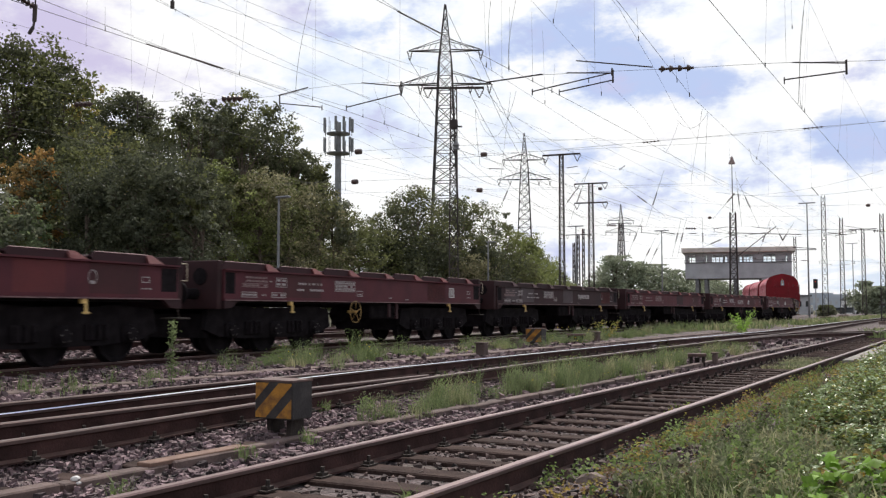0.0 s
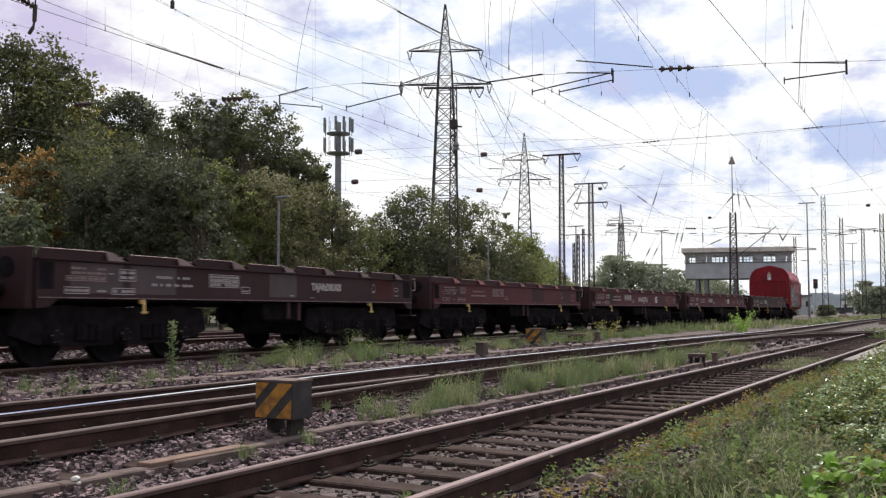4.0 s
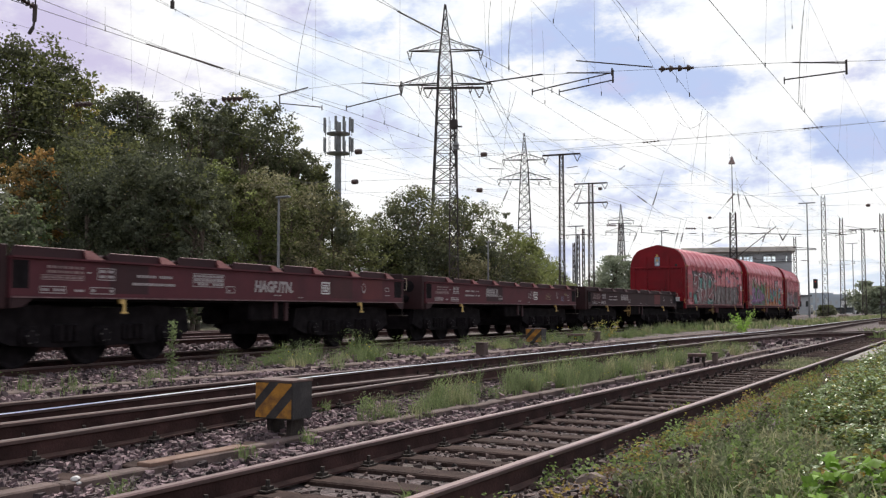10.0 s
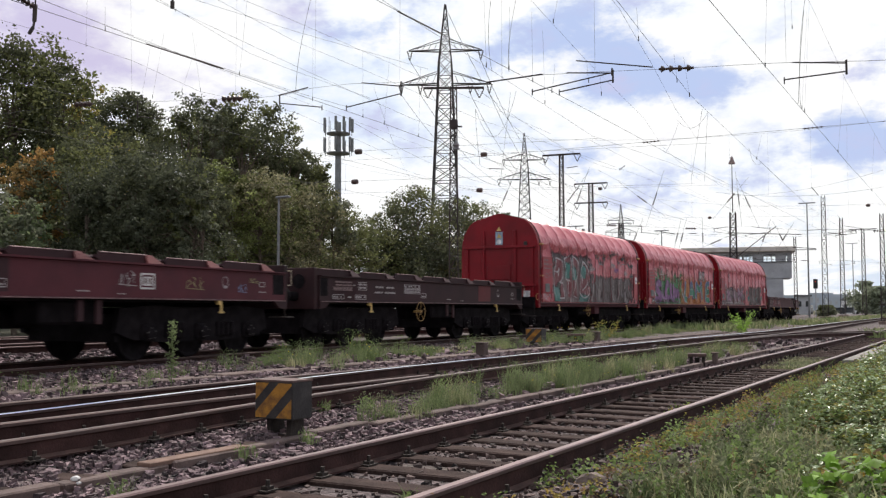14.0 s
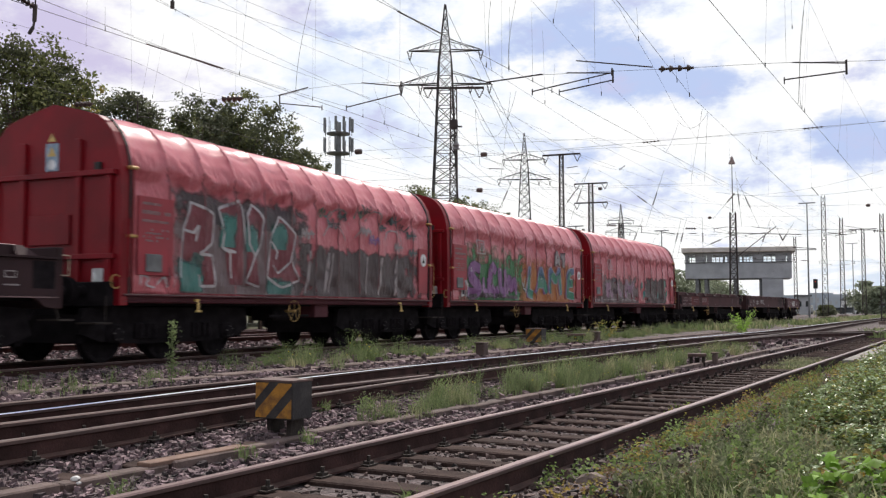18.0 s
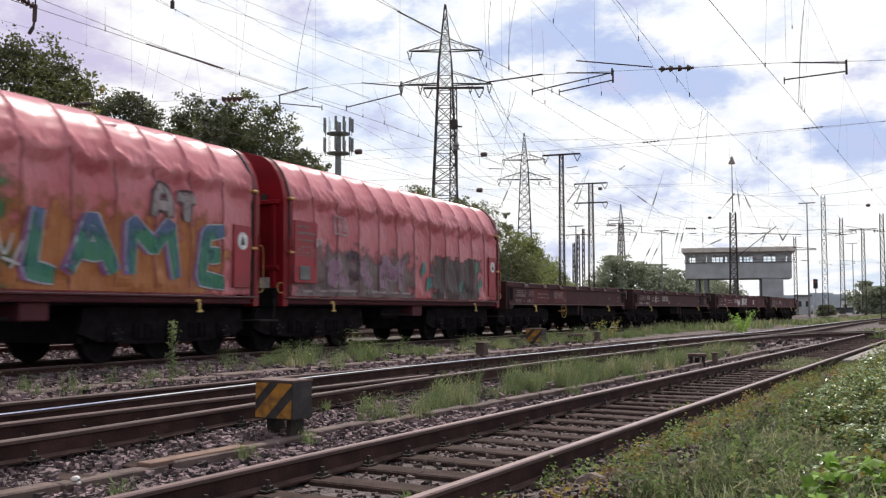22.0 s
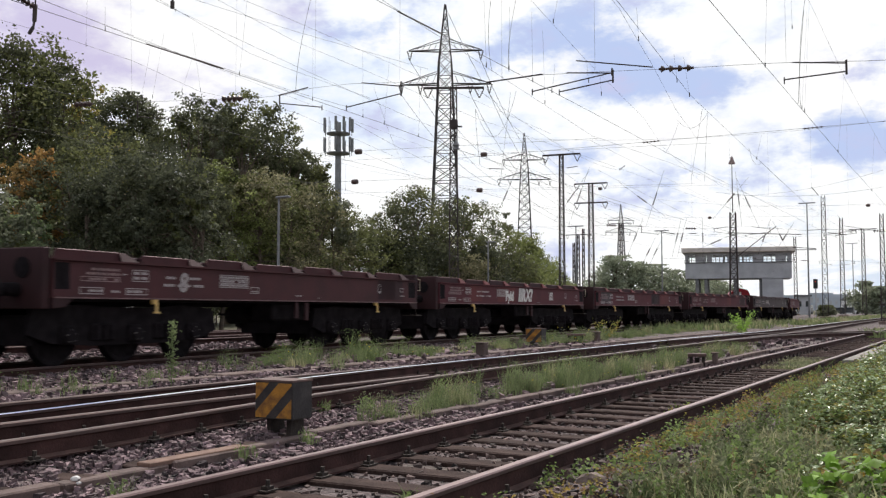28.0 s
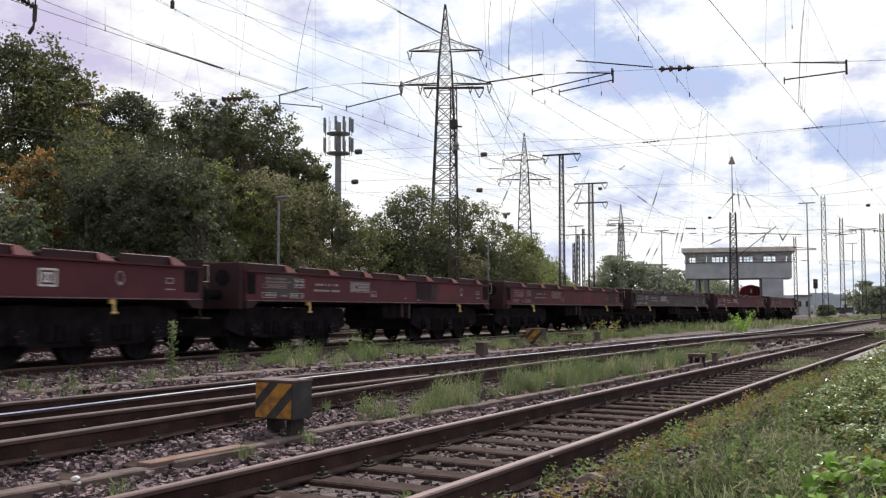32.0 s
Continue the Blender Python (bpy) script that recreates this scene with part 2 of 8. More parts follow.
def tube(bm, pts, r, n=4):
    """One unbroken round wire through the points."""
    rings = []
    for i, p in enumerate(pts):
        d = pts[min(i + 1, len(pts) - 1)] - pts[max(i - 1, 0)]
        q = d.to_track_quat("Z", "Y").to_matrix()
        rings.append([bm.verts.new(p + q @ Vector((r * math.cos(2 * math.pi * k / n), r * math.sin(2 * math.pi * k / n), 0))) for k in range(n)])
    for a, b in zip(rings, rings[1:]):
        for k in range(n):
            bm.faces.new((a[k], a[(k + 1) % n], b[(k + 1) % n], b[k]))
    bm.faces.new(rings[0][::-1])
    bm.faces.new(rings[-1])


def lathe(bm, profile, axis="X", n=20, at=(0, 0, 0)):
    """Turn (radius, offset) pairs about an axis."""
    at = Vector(at)
    rings = []
    for r, o in profile:
        row = []
        for i in range(n):
            a = 2 * math.pi * i / n
            c, s = r * math.cos(a), r * math.sin(a)
            row.append(bm.verts.new(at + Vector({"X": (o, c, s), "Y": (c, o, s), "Z": (c, s, o)}[axis])))
        rings.append(row)
    for p, q in zip(rings, rings[1:]):
        for i in range(n):
            bm.faces.new((p[i], p[(i + 1) % n], q[(i + 1) % n], q[i]))
    bm.faces.new(rings[0][::-1])
    bm.faces.new(rings[-1])


def extrude_loop(bm, loop, y0, y1, caps=True):
    """A closed outline of (x, z) drawn along y."""
    a = [bm.verts.new((x, y0, z)) for x, z in loop]
    b = [bm.verts.new((x, y1, z)) for x, z in loop]
    n = len(loop)
    for i in range(n):
        bm.faces.new((a[i], a[(i + 1) % n], b[(i + 1) % n], b[i]))
    if caps:
        bm.faces.new(a[::-1])
        bm.faces.new(b)


def bulk(name, bits, mats, label, category, parent=None, kind=""):
    """Many small pieces given as (verts Nx3, faces Mxk, material index) joined into one mesh."""
    V, F, I, k = [], [], [], 0
    for v, f, i in bits:
        V.append(v)
        F.extend((np.asarray(f) + k).tolist())
        I.extend([i] * len(f))
        k += len(v)
    me = mesh_of(name, np.concatenate(V).tolist(), F, mats, I)
    ob = new(name, me)
    if parent is not None:
        ob.parent = parent
        if kind:
            ob["kind"] = kind
        return ob
    return tagged(ob, label, category, kind=kind)


def fan_quads(centres, rng, size, flat=0.5, aspect=0.55, normals=None):
    """Leaf blades: one bent quad pair for each centre, turned at random. Returns verts and faces."""
    n = len(centres)
    d = rng.normal(size=(n, 3))
    d[:, 2] *= flat
    d /= np.linalg.norm(d, axis=1)[:, None] + 1e-9
    r = rng.normal(size=(n, 3))
    s = np.cross(d, r)
    s /= np.linalg.norm(s, axis=1)[:, None] + 1e-9
    sz = size * rng.uniform(0.6, 1.4, (n, 1))
    a = centres - d * sz * 0.5
    b = centres + s * sz * aspect * 0.5
    c = centres + d * sz * 0.5
    e = centres - s * sz * aspect * 0.5
    V = np.stack([a, b, c, e], 1).reshape(-1, 3)
    F = np.arange(4 * n).reshape(n, 4)
    return V, F


# ---- the train's line, the tracks and the ground ----
TRAIN_RAIL = 0.167           # height of the train's rail heads over those of the siding
SIDE = 1.45                  # half a wagon's width: the line below is that of the wagons' near sides


def bend(s):
    """Heading of the train's line at s metres, in radians from +Y towards +X."""
    s = min(s, 108.0)
    u = 6.8 * math.log1p(math.exp((s - 65.95) / 6.8))
    a = -0.1569 + 0.0037945 * s - 0.012433 * u
    return a * min(1.0, max(0.0, (s + 6) / 15)) if s < 9 else a


def lay_line(lo=-260, hi=340, step=0.5):
    table = {0: Vector((-10.36, -1.64))}
    p = table[0].copy()
    # the given start holds the line where it is seen; the part off to the side joins it
    for way in (1, -1):
        q = Vector((-11.62, 7.27)) if way > 0 else Vector((-11.62, 7.27))
        k = 18
        pts = {k: q.copy()}
        while lo < k * step < hi:
            a = bend((k + 0.5 * way) * step)
            q = q + Vector((math.sin(a), math.cos(a))) * step * way
            k += way
            pts[k] = q.copy()
        table.update(pts)
    return table


LINE = lay_line()
LINE_LO = min(LINE)


def side_point(s):
    k = s / 0.5
    i = math.floor(k)
    return LINE[i].lerp(LINE[i + 1], k - i)


def train_point(s, off=0.0):
    """A point on the train track's middle (off: metres towards the siding)."""
    p, a = side_point(s), bend(s)
    return p + Vector((math.cos(a), -math.sin(a))) * (off - SIDE)


TRAIN_MID = [train_point(s) for s in range(-60, 300, 4)]
_ty = np.array([p.y for p in TRAIN_MID])
_tx = np.array([p.x for p in TRAIN_MID])


def ground_z(x, y):
    """Height of the ballast and soil."""
    d = x - float(np.interp(y, _ty, _tx))
    if d > 2.2 or y > 120:
        z = float(np.interp(x, [-14, -11, -9.5, -9.0, -6.0, -5.2, -2.9, -2.6, -2.1, -1.2, 1.5, 6, 40], [0.04, 0.02, -0.05, -0.10, -0.10, -0.205, -0.205, -0.15, -0.14, -0.23, -0.22, -0.12, 0.0]))
    else:
        z = 0.085
    if y < 120:
        t = min(1.0, max(0.0, (2.6 - abs(d)) / 1.0))
        z = z * (1 - t) + 0.05 * t
    return z


def make_ground():
    xs = sorted(set([-3000, -1200, -500, -200, -100, -60, -40, -30, -25] + [round(-22 + 0.4 * i, 2) for i in range(66)] + [6, 9, 15, 25, 40, 80, 200, 600, 1500, 3000]))
    ys = sorted(set([-3000, -1000, -300, -100, -50, -25, -12] + [round(-6 + 1.0 * i, 2) for i in range(60)] + [55, 60, 66, 72, 80, 88, 96, 104, 112, 120, 140, 180, 240, 320, 500, 900, 1600, 3000]))
    V = [(x, y, ground_z(x, y) + (0.02 * noise.noise(Vector((x * 0.8, y * 0.8, 0))) if -30 < x < 10 and -10 < y < 60 else 0)) for y in ys for x in xs]
    n = len(xs)
    F = [(j * n + i, j * n + i + 1, (j + 1) * n + i + 1, (j + 1) * n + i) for j in range(len(ys) - 1) for i in range(n - 1)]
    m = bpy.data.materials.new("ballast_ground")
    m.use_nodes = True
    nt = m.node_tree
    N, L = nt.nodes.new, nt.links.new
    bs = nt.nodes["Principled BSDF"]
    bs.inputs["Roughness"].default_value = 0.95
    co = N("ShaderNodeTexCoord")
    vo = N("ShaderNodeTexVoronoi")
    vo.inputs["Scale"].default_value = 24.0
    L(co.outputs["Object"], vo.inputs["Vector"])
    bw = N("ShaderNodeSeparateColor")
    L(vo.outputs["Color"], bw.inputs["Color"])
    rp = N("ShaderNodeValToRGB")
    rp.color_ramp.elements[0].color, rp.color_ramp.elements[1].color = (0.050, 0.037, 0.037, 1), (0.155, 0.116, 0.115, 1)
    L(bw.outputs["Red"], rp.inputs["Fac"])
    # soil and thin grass beyond the tracks and in old patches
    no = N("ShaderNodeTexNoise")
    no.inputs["Scale"].default_value, no.inputs["Detail"].default_value = 0.5, 8.0
    L(co.outputs["Object"], no.inputs["Vector"])
    soil = N("ShaderNodeValToRGB")
    soil.color_ramp.elements[0].color, soil.color_ramp.elements[1].color = (0.055, 0.043, 0.03, 1), (0.085, 0.085, 0.036, 1)
    L(no.outputs["Fac"], soil.inputs["Fac"])
    sep = N("ShaderNodeSeparateXYZ")
    L(co.outputs["Object"], sep.inputs["Vector"])
    edge = N("ShaderNodeMapRange")
    edge.inputs["From Min"].default_value, edge.inputs["From Max"].default_value = -2.1, -1.2
    L(sep.outputs["X"], edge.inputs["Value"])
    far = N("ShaderNodeMapRange")
    far.inputs["From Min"].default_value, far.inputs["From Max"].default_value = -26.0, -32.0
    L(sep.outputs["X"], far.inputs["Value"])
    ad = N("ShaderNodeMath")
    ad.operation, ad.use_clamp = "MAXIMUM", True
    L(edge.outputs[0], ad.inputs[0])
    L(far.outputs[0], ad.inputs[1])
    dirt = N("ShaderNodeMapRange")
    dirt.inputs["From Min"].default_value, dirt.inputs["From Max"].default_value = 0.56, 0.70
    dirt.inputs["To Max"].default_value = 0.6
    L(no.outputs["Fac"], dirt.inputs["Value"])
    a2 = N("ShaderNodeMath")
    a2.operation, a2.use_clamp = "MAXIMUM", True
    L(ad.outputs[0], a2.inputs[0])
    L(dirt.outputs[0], a2.inputs[1])
    mx = N("ShaderNodeMix")
    mx.data_type = "RGBA"
    L(a2.outputs[0], mx.inputs["Factor"])
    L(rp.outputs["Color"], mx.inputs["A"])
    L(soil.outputs["Color"], mx.inputs["B"])
    L(mx.outputs["Result"], bs.inputs["Base Color"])
    bp = N("ShaderNodeBump")
    bp.inputs["Strength"].default_value, bp.inputs["Distance"].default_value = 1.0, 0.03
    L(vo.outputs["Distance"], bp.inputs["Height"])
    bp.invert = True
    L(bp.outputs["Normal"], bs.inputs["Normal"])
    tagged(new("ground", mesh_of("ground", V, F, m, smooth=True)), "grey-brown railway ballast and weedy soil", "ground", kind="structure")


make_ground()

RAIL = [(-0.07, -0.172), (0.07, -0.172), (0.07, -0.158), (0.012, -0.142), (0.010, -0.048), (0.034, -0.034), (0.036, -0.010), (0.028, 0.0), (-0.028, 0.0), (-0.036, -0.010), (-0.034, -0.034), (-0.010, -0.048), (-0.012, -0.142), (-0.07, -0.158)]


def rail_along(points, top, parent, label=""):
    """A flat-bottomed rail along (x, y, z of its head)."""
    V, F, I, n = [], [], [], len(RAIL)
    P = [Vector(p) for p in points]
    for i, p in enumerate(P):
        d = (P[min(i + 1, len(P) - 1)] - P[max(i - 1, 0)])
        d.z = 0
        d.normalize()
        r = Vector((d.y, -d.x, 0))
        V += [p + r * x + Vector((0, 0, z)) for x, z in RAIL]
    for i in range(len(P) - 1):
        for k in range(n):
            F.append((i * n + k, i * n + (k + 1) % n, (i + 1) * n + (k + 1) % n, (i + 1) * n + k))
            # head sides and foot tops get the lighter colours, the web the dark one
            I.append(1 if k in (6, 7, 8) else 3 if k in (5, 9) else 2 if k in (2, 12) else 0)
    F += [tuple(range(n))[::-1], tuple(range((len(P) - 1) * n, len(P) * n))]
    I += [0, 0]
    ob = new("rail", mesh_of("rail", V, F, ["rail_rust", top, "rail_foot_lit", "rail_head_lit"], I))
    ob.parent = parent
    if label:
        ob["label"] = label
    return ob


def smooth_curve(pts, step=1.0):
    """(y, x) knots to a smooth x(y)."""
    ys = [p[0] for p in pts]
    xs = [p[1] for p in pts]
    n = len(pts)
    tang = [0.0] * n
    for i in range(n):
        a, b = max(i - 1, 0), min(i + 1, n - 1)
        tang[i] = (xs[b] - xs[a]) / (ys[b] - ys[a])

    def at(y):
        if y <= ys[0]:
            return xs[0] + tang[0] * (y - ys[0])
        if y >= ys[-1]:
            return xs[-1] + tang[-1] * (y - ys[-1])
        i = max(k for k in range(n - 1) if ys[k] <= y)
        h = ys[i + 1] - ys[i]
        t = (y - ys[i]) / h
        return (xs[i] * (2 * t**3 - 3 * t**2 + 1) + tang[i] * h * (t**3 - 2 * t**2 + t)
                + xs[i + 1] * (-2 * t**3 + 3 * t**2) + tang[i + 1] * h * (t**3 - t**2))
    return at


def sleeper_mesh(length, width=0.25, deep=0.16, mat="sleeper"):
    bm = bmesh.new()
    box(bm, (-length / 2, -width / 2, -deep), (length / 2, width / 2, 0), bevel=0.012)
    rng = random.Random(3)
    for v in bm.verts:
        v.co.z += rng.uniform(-0.006, 0.006)
    me = bpy.data.meshes.new("sleeper")
    bm.to_mesh(me)
    bm.free()
    me.materials.append(M[mat])
    return me


def clip_mesh():
    bm = boxes(((-0.13, -0.07, 0.0), (0.13, 0.07, 0.012)), ((0.06, -0.035, 0.012), (0.115, 0.035, 0.035)), ((-0.115, -0.035, 0.012), (-0.06, 0.035, 0.035)))
    for sx in (-0.09, 0.09):
        rod(bm, (sx, 0, 0.03), (sx, 0, 0.075), 0.016, 6)
    me = bpy.data.meshes.new("rail_clip")
    bm.to_mesh(me)
    bm.free()
    me.materials.append(M["iron"])
    return me


CLIP = clip_mesh()
LONG, SHORT, WIDE = sleeper_mesh(2.6), sleeper_mesh(2.6, 0.26), sleeper_mesh(3.7)


def make_tracks():
    rng = random.Random(5)
    # siding
    t = thing("railway_track", "straight siding track with worn rusty rails on dark timber sleepers", "railway track", kind="structure")
    far = [-20 + 4 * i for i in range(26)]
    for x in (-4.28, -2.80):
        rail_along([(x, y, 0.0) for y in far], "rail_worn", t)
    y = -15.9
    while y < 62:
        piece("sleeper", SHORT, t, (-3.54 + rng.uniform(-0.04, 0.04), y, -0.168 + rng.uniform(-0.008, 0.004)), rng.uniform(-0.012, 0.012))
        if 2 < y < 32:
            for x in (-4.28, -2.80):
                piece("rail_clip", CLIP, t, (x, y, -0.164))
        y += 0.60 + rng.uniform(-0.02, 0.02)
    # points: straight leg and turnout
    a_mid = smooth_curve([(-30, -7.79), (0, -7.79), (9, -7.77), (15, -7.58), (22, -7.58), (32, -7.60), (45, -7.35), (63, -7.85), (80, -8.3), (98, -8.55), (150, -8.9)])
    b_mid = smooth_curve([(-30, -6.55), (-5, -6.55), (5, -6.88), (8, -7.14), (11.5, -7.42), (15.3, -7.55), (20.8, -7.58), (25, -7.63), (30.5, -7.45), (37, -6.95), (42, -5.9), (46.7, -4.6), (52, -3.75), (60, -3.54)])
    z = 0.12
    t2 = thing("railway_track", "points with converging brown rails, one polished by traffic", "railway track", kind="structure")
    rail_along([(a_mid(y) - 0.76, y, z) for y in np.arange(-28, 14.1, 1.0)], "rail_dull", t2)
    rail_along([(a_mid(y) + 0.76, y, z) for y in np.arange(-28, 12.1, 1.0)], "rail_dull", t2)
    rail_along([(b_mid(y) - 0.77, y, z) for y in np.arange(-28, 15, 1.0)] + [(a_mid(y) - 0.75, y, z) for y in np.arange(16, 131, 1.5)], "rail_bright", t2, "polished bright rail head")
    rail_along([(b_mid(y) + 0.77, y, z) for y in np.arange(-28, 14, 1.0)] + [(a_mid(y) + 0.75, y, z) for y in np.arange(15, 131, 1.5)], "rail_dull", t2)
    rail_along([(b_mid(y) - 0.75, y, z + 0.002 - 0.12 * max(0, (y - 40) / 15)) for y in np.arange(29, 55.1, 1.0)], "rail_dull", t2)
    rail_along([(b_mid(y) + 0.75, y, z + 0.002 - 0.12 * max(0, (y - 40) / 15)) for y in np.arange(29, 55.1, 1.0)], "rail_dull", t2)
    y = -14.5
    while y < 60:
        wide = y < 16
        piece("sleeper", WIDE if wide else LONG, t2, ((a_mid(y) + b_mid(y)) / 2 if wide else a_mid(y), y, z - 0.234))
        if 0 < y < 26:
            for x in ([a_mid(y) - 0.76, a_mid(y) + 0.76, b_mid(y) - 0.77, b_mid(y) + 0.77] if y < 11 else [a_mid(y) - 0.75, a_mid(y) + 0.75]):
                piece("rail_clip", CLIP, t2, (x, y, z - 0.168))
        y += 0.62
    # the train's own track
    t3 = thing("railway_track", "main track under the goods train, on ballast", "railway track", kind="structure")
    for off in (-0.75, 0.75):
        rail_along([(*train_point(s, off), TRAIN_RAIL) for s in np.arange(-120, 260, 3.0)], "rail_worn", t3)
    s = -16.0
    while s < 60:
        p = train_point(s)
        piece("sleeper", LONG, t3, (p.x, p.y, TRAIN_RAIL - 0.176), -bend(s))
        s += 0.63
    # tracks beyond the train, seen under the wagons
    for k, off in enumerate((-4.6, -9.2)):
        t4 = thing("railway_track", "further track behind the train with dull rails", "railway track", kind="structure")
        for g in (-0.75, 0.75):
            rail_along([(*train_point(s, off + g), TRAIN_RAIL + 0.11) for s in np.arange(-60, 200, 4.0)], "rail_worn", t4)
        for s in np.arange(2, 50, 0.9):
            p = train_point(s, off)
            piece("sleeper", LONG, t4, (p.x, p.y, TRAIN_RAIL - 0.06), -bend(s))


make_tracks()


# the line of the cable trough beside the siding
TROUGH_Y, TROUGH_X = [1.0, 6.4, 7.5, 9.9, 15.7, 34.0], [-5.46, -5.46, -5.64, -5.49, -5.32, -5.34]


def make_stones():
    rng = np.random.default_rng(11)
    cube = np.array([(x, y, z) for x in (-1, 1) for y in (-1, 1) for z in (-1, 1)], float)
    quad = np.array([(0, 1, 3, 2), (4, 6, 7, 5), (0, 4, 5, 1), (2, 3, 7, 6), (0, 2, 6, 4), (1, 5, 7, 3)])
    spots = []
    for n, x0, x1, y0, y1, r in ((42000, -9.6, -2.0, 3.0, 11, 0.0190), (17000, -10.5, -2.0, 11, 24, 0.0245), (7000, -13, -8.5, 5, 14, 0.028), (3500, -16, -8.5, 12, 30, 0.04), (1500, -9, -2, 24, 45, 0.05), (6500, -19, -13.8, 7, 24, 0.036)):
        P = np.stack([rng.uniform(x0, x1, n), rng.uniform(y0, y1, n), (0.6 + 0.9 * rng.random(n) ** 1.8) * r], 1)
        spots.append(P)
    P = np.concatenate(spots)
    # none on the rails, few on the sleepers of the siding
    keep = np.ones(len(P), bool)
    for rx in (-4.28, -2.80):
        keep &= np.abs(P[:, 0] - rx) > 0.10
    mid = np.interp(P[:, 1], _ty, _tx)
    keep &= (P[:, 0] - mid > 0.95) | (P[:, 0] - mid < -1.1)
    # the lids of the two cable troughs stay bare but for a few
    for lid in (np.interp(P[:, 1], TROUGH_Y, TROUGH_X), -10.5 + 0.03 * (P[:, 1] - 7.7)):
        keep &= (np.abs(P[:, 0] - lid) > (0.085 if lid[0] > -7 else 0.15)) | (rng.random(len(P)) < 0.22)
    # between the siding's rails the stones stay low, so that the sleepers show
    bed = (P[:, 0] > -4.9) & (P[:, 0] < -2.2)
    keep &= ~bed | (rng.random(len(P)) < 0.22)
    P[bed, 2] *= 0.9
    P = P[keep]
    n = len(P)
    z = np.array([ground_z(x, y) for x, y, _ in P])
    W = cube[None] * rng.uniform(0.55, 1.15, (n, 1, 3)) + rng.normal(0, 0.36, (n, 8, 3))
    W *= P[:, 2][:, None, None]
    a = rng.uniform(0, 6.28, n)
    c, s = np.cos(a)[:, None], np.sin(a)[:, None]
    X, Y = W[..., 0] * c - W[..., 1] * s, W[..., 0] * s + W[..., 1] * c
    V = np.stack([X + P[:, 0][:, None], Y + P[:, 1][:, None], W[..., 2] + (z + P[:, 2] * rng.uniform(-0.3, 0.7, n))[:, None]], -1).reshape(-1, 3)
    F = (quad[None] + 8 * np.arange(n)[:, None, None]).reshape(-1, 4)
    tagged(new("ballast_stones", mesh_of("ballast_stones", V.tolist(), F.tolist(), ["stone", "stone_oily"], np.repeat(((P[:, 0] > -4.75) & (P[:, 0] < -2.0)).astype(int), 6))), "loose grey-brown crushed ballast stones", "gravel", kind="stuff")


make_stones()


# ---- the goods train ----
def paint(name, base, dark, grime=0.5, rough=0.72):
    return material(name, base, rough, 0, 0.22, 1.6, second=dark, bump=0.12, bump_scale=12, spread=0.22, spec=0.2)


M["wagon_red"] = paint("wagon_red", (0.104, 0.027, 0.035), (0.068, 0.021, 0.027))
M["wagon_brown"] = paint("wagon_brown", (0.076, 0.026, 0.029), (0.050, 0.021, 0.023))
M["wagon_dark"] = paint("wagon_dark", (0.044, 0.020, 0.022), (0.029, 0.015, 0.017))
M["wagon_grey"] = paint("wagon_grey", (0.085, 0.066, 0.067), (0.05, 0.038, 0.04))
M["patch_red"] = paint("patch_red", (0.135, 0.034, 0.036), (0.095, 0.028, 0.031))
M["patch_dark"] = paint("patch_dark", (0.050, 0.021, 0.024), (0.036, 0.018, 0.021))
M["patch_grey"] = paint("patch_grey", (0.092, 0.072, 0.076), (0.062, 0.046, 0.05))
M["bogie"] = material("bogie", (0.0130, 0.0105, 0.0120), 0.9, 0.0, 0.3, 5.0, bump=0.2, spec=0.08)
M["bright_red"] = paint("bright_red", (0.235, 0.0075, 0.015), (0.150, 0.0075, 0.012), rough=0.4)
# pale strip for dusty edges and for highlights along flanges
M["worn_edge"] = material("worn_edge", (0.20, 0.125, 0.125), 0.7, 0.2, 0.3, 6.0)
# dark maroon with the shade between wagons put into the colour
M["end_shade"] = paint("end_shade", (0.040, 0.016, 0.018), (0.024, 0.012, 0.013))
M["yellow"] = material("yellow", (0.55, 0.37, 0.12), 0.5, 0, 0.2, 8.0)
M["worn_cream"] = material("worn_cream", (0.46, 0.38, 0.28), 0.6, 0, 0.25, 8.0)
M["bronze"] = material("bronze", (0.42, 0.26, 0.09), 0.5, 0.3, 0.2, 8.0)
M["lettering"] = material("lettering", (0.34, 0.30, 0.30), 0.8, 0, 0.15, 20.0)
M["scrawl_yellow"] = material("scrawl_yellow", (0.23, 0.19, 0.10), 0.85, 0, 0.3, 14.0)
M["scrawl_blue"] = material("scrawl_blue", (0.16, 0.17, 0.27), 0.85, 0, 0.3, 14.0)
M["faded"] = material("faded", (0.22, 0.15, 0.15), 0.85, 0, 0.25, 14.0)
M["white_paint"] = material("white_paint", (0.62, 0.60, 0.58), 0.7, 0, 0.15, 10.0)


def strokes(lines, width, out, x):
    """Flat painted strokes on the plane x: polylines of (y, z)."""
    for pts in lines:
        for (y0, z0), (y1, z1) in zip(pts, pts[1:]):
            d = Vector((y1 - y0, z1 - z0))
            if d.length < 1e-6:
                continue
            d.normalize()
            n = Vector((-d.y, d.x)) * width / 2
            e = d * width * 0.35
            q = [(y0 - e.x + n.x, z0 - e.y + n.y), (y0 - e.x - n.x, z0 - e.y - n.y), (y1 + e.x - n.x, z1 + e.y - n.y), (y1 + e.x + n.x, z1 + e.y + n.y)]
            out.faces.new([out.verts.new((x, y, z)) for y, z in q])


def plate(bm, x, y0, y1, z0, z1, thick=0.003):
    box(bm, (x - thick, y0, z0), (x, y1, z1))


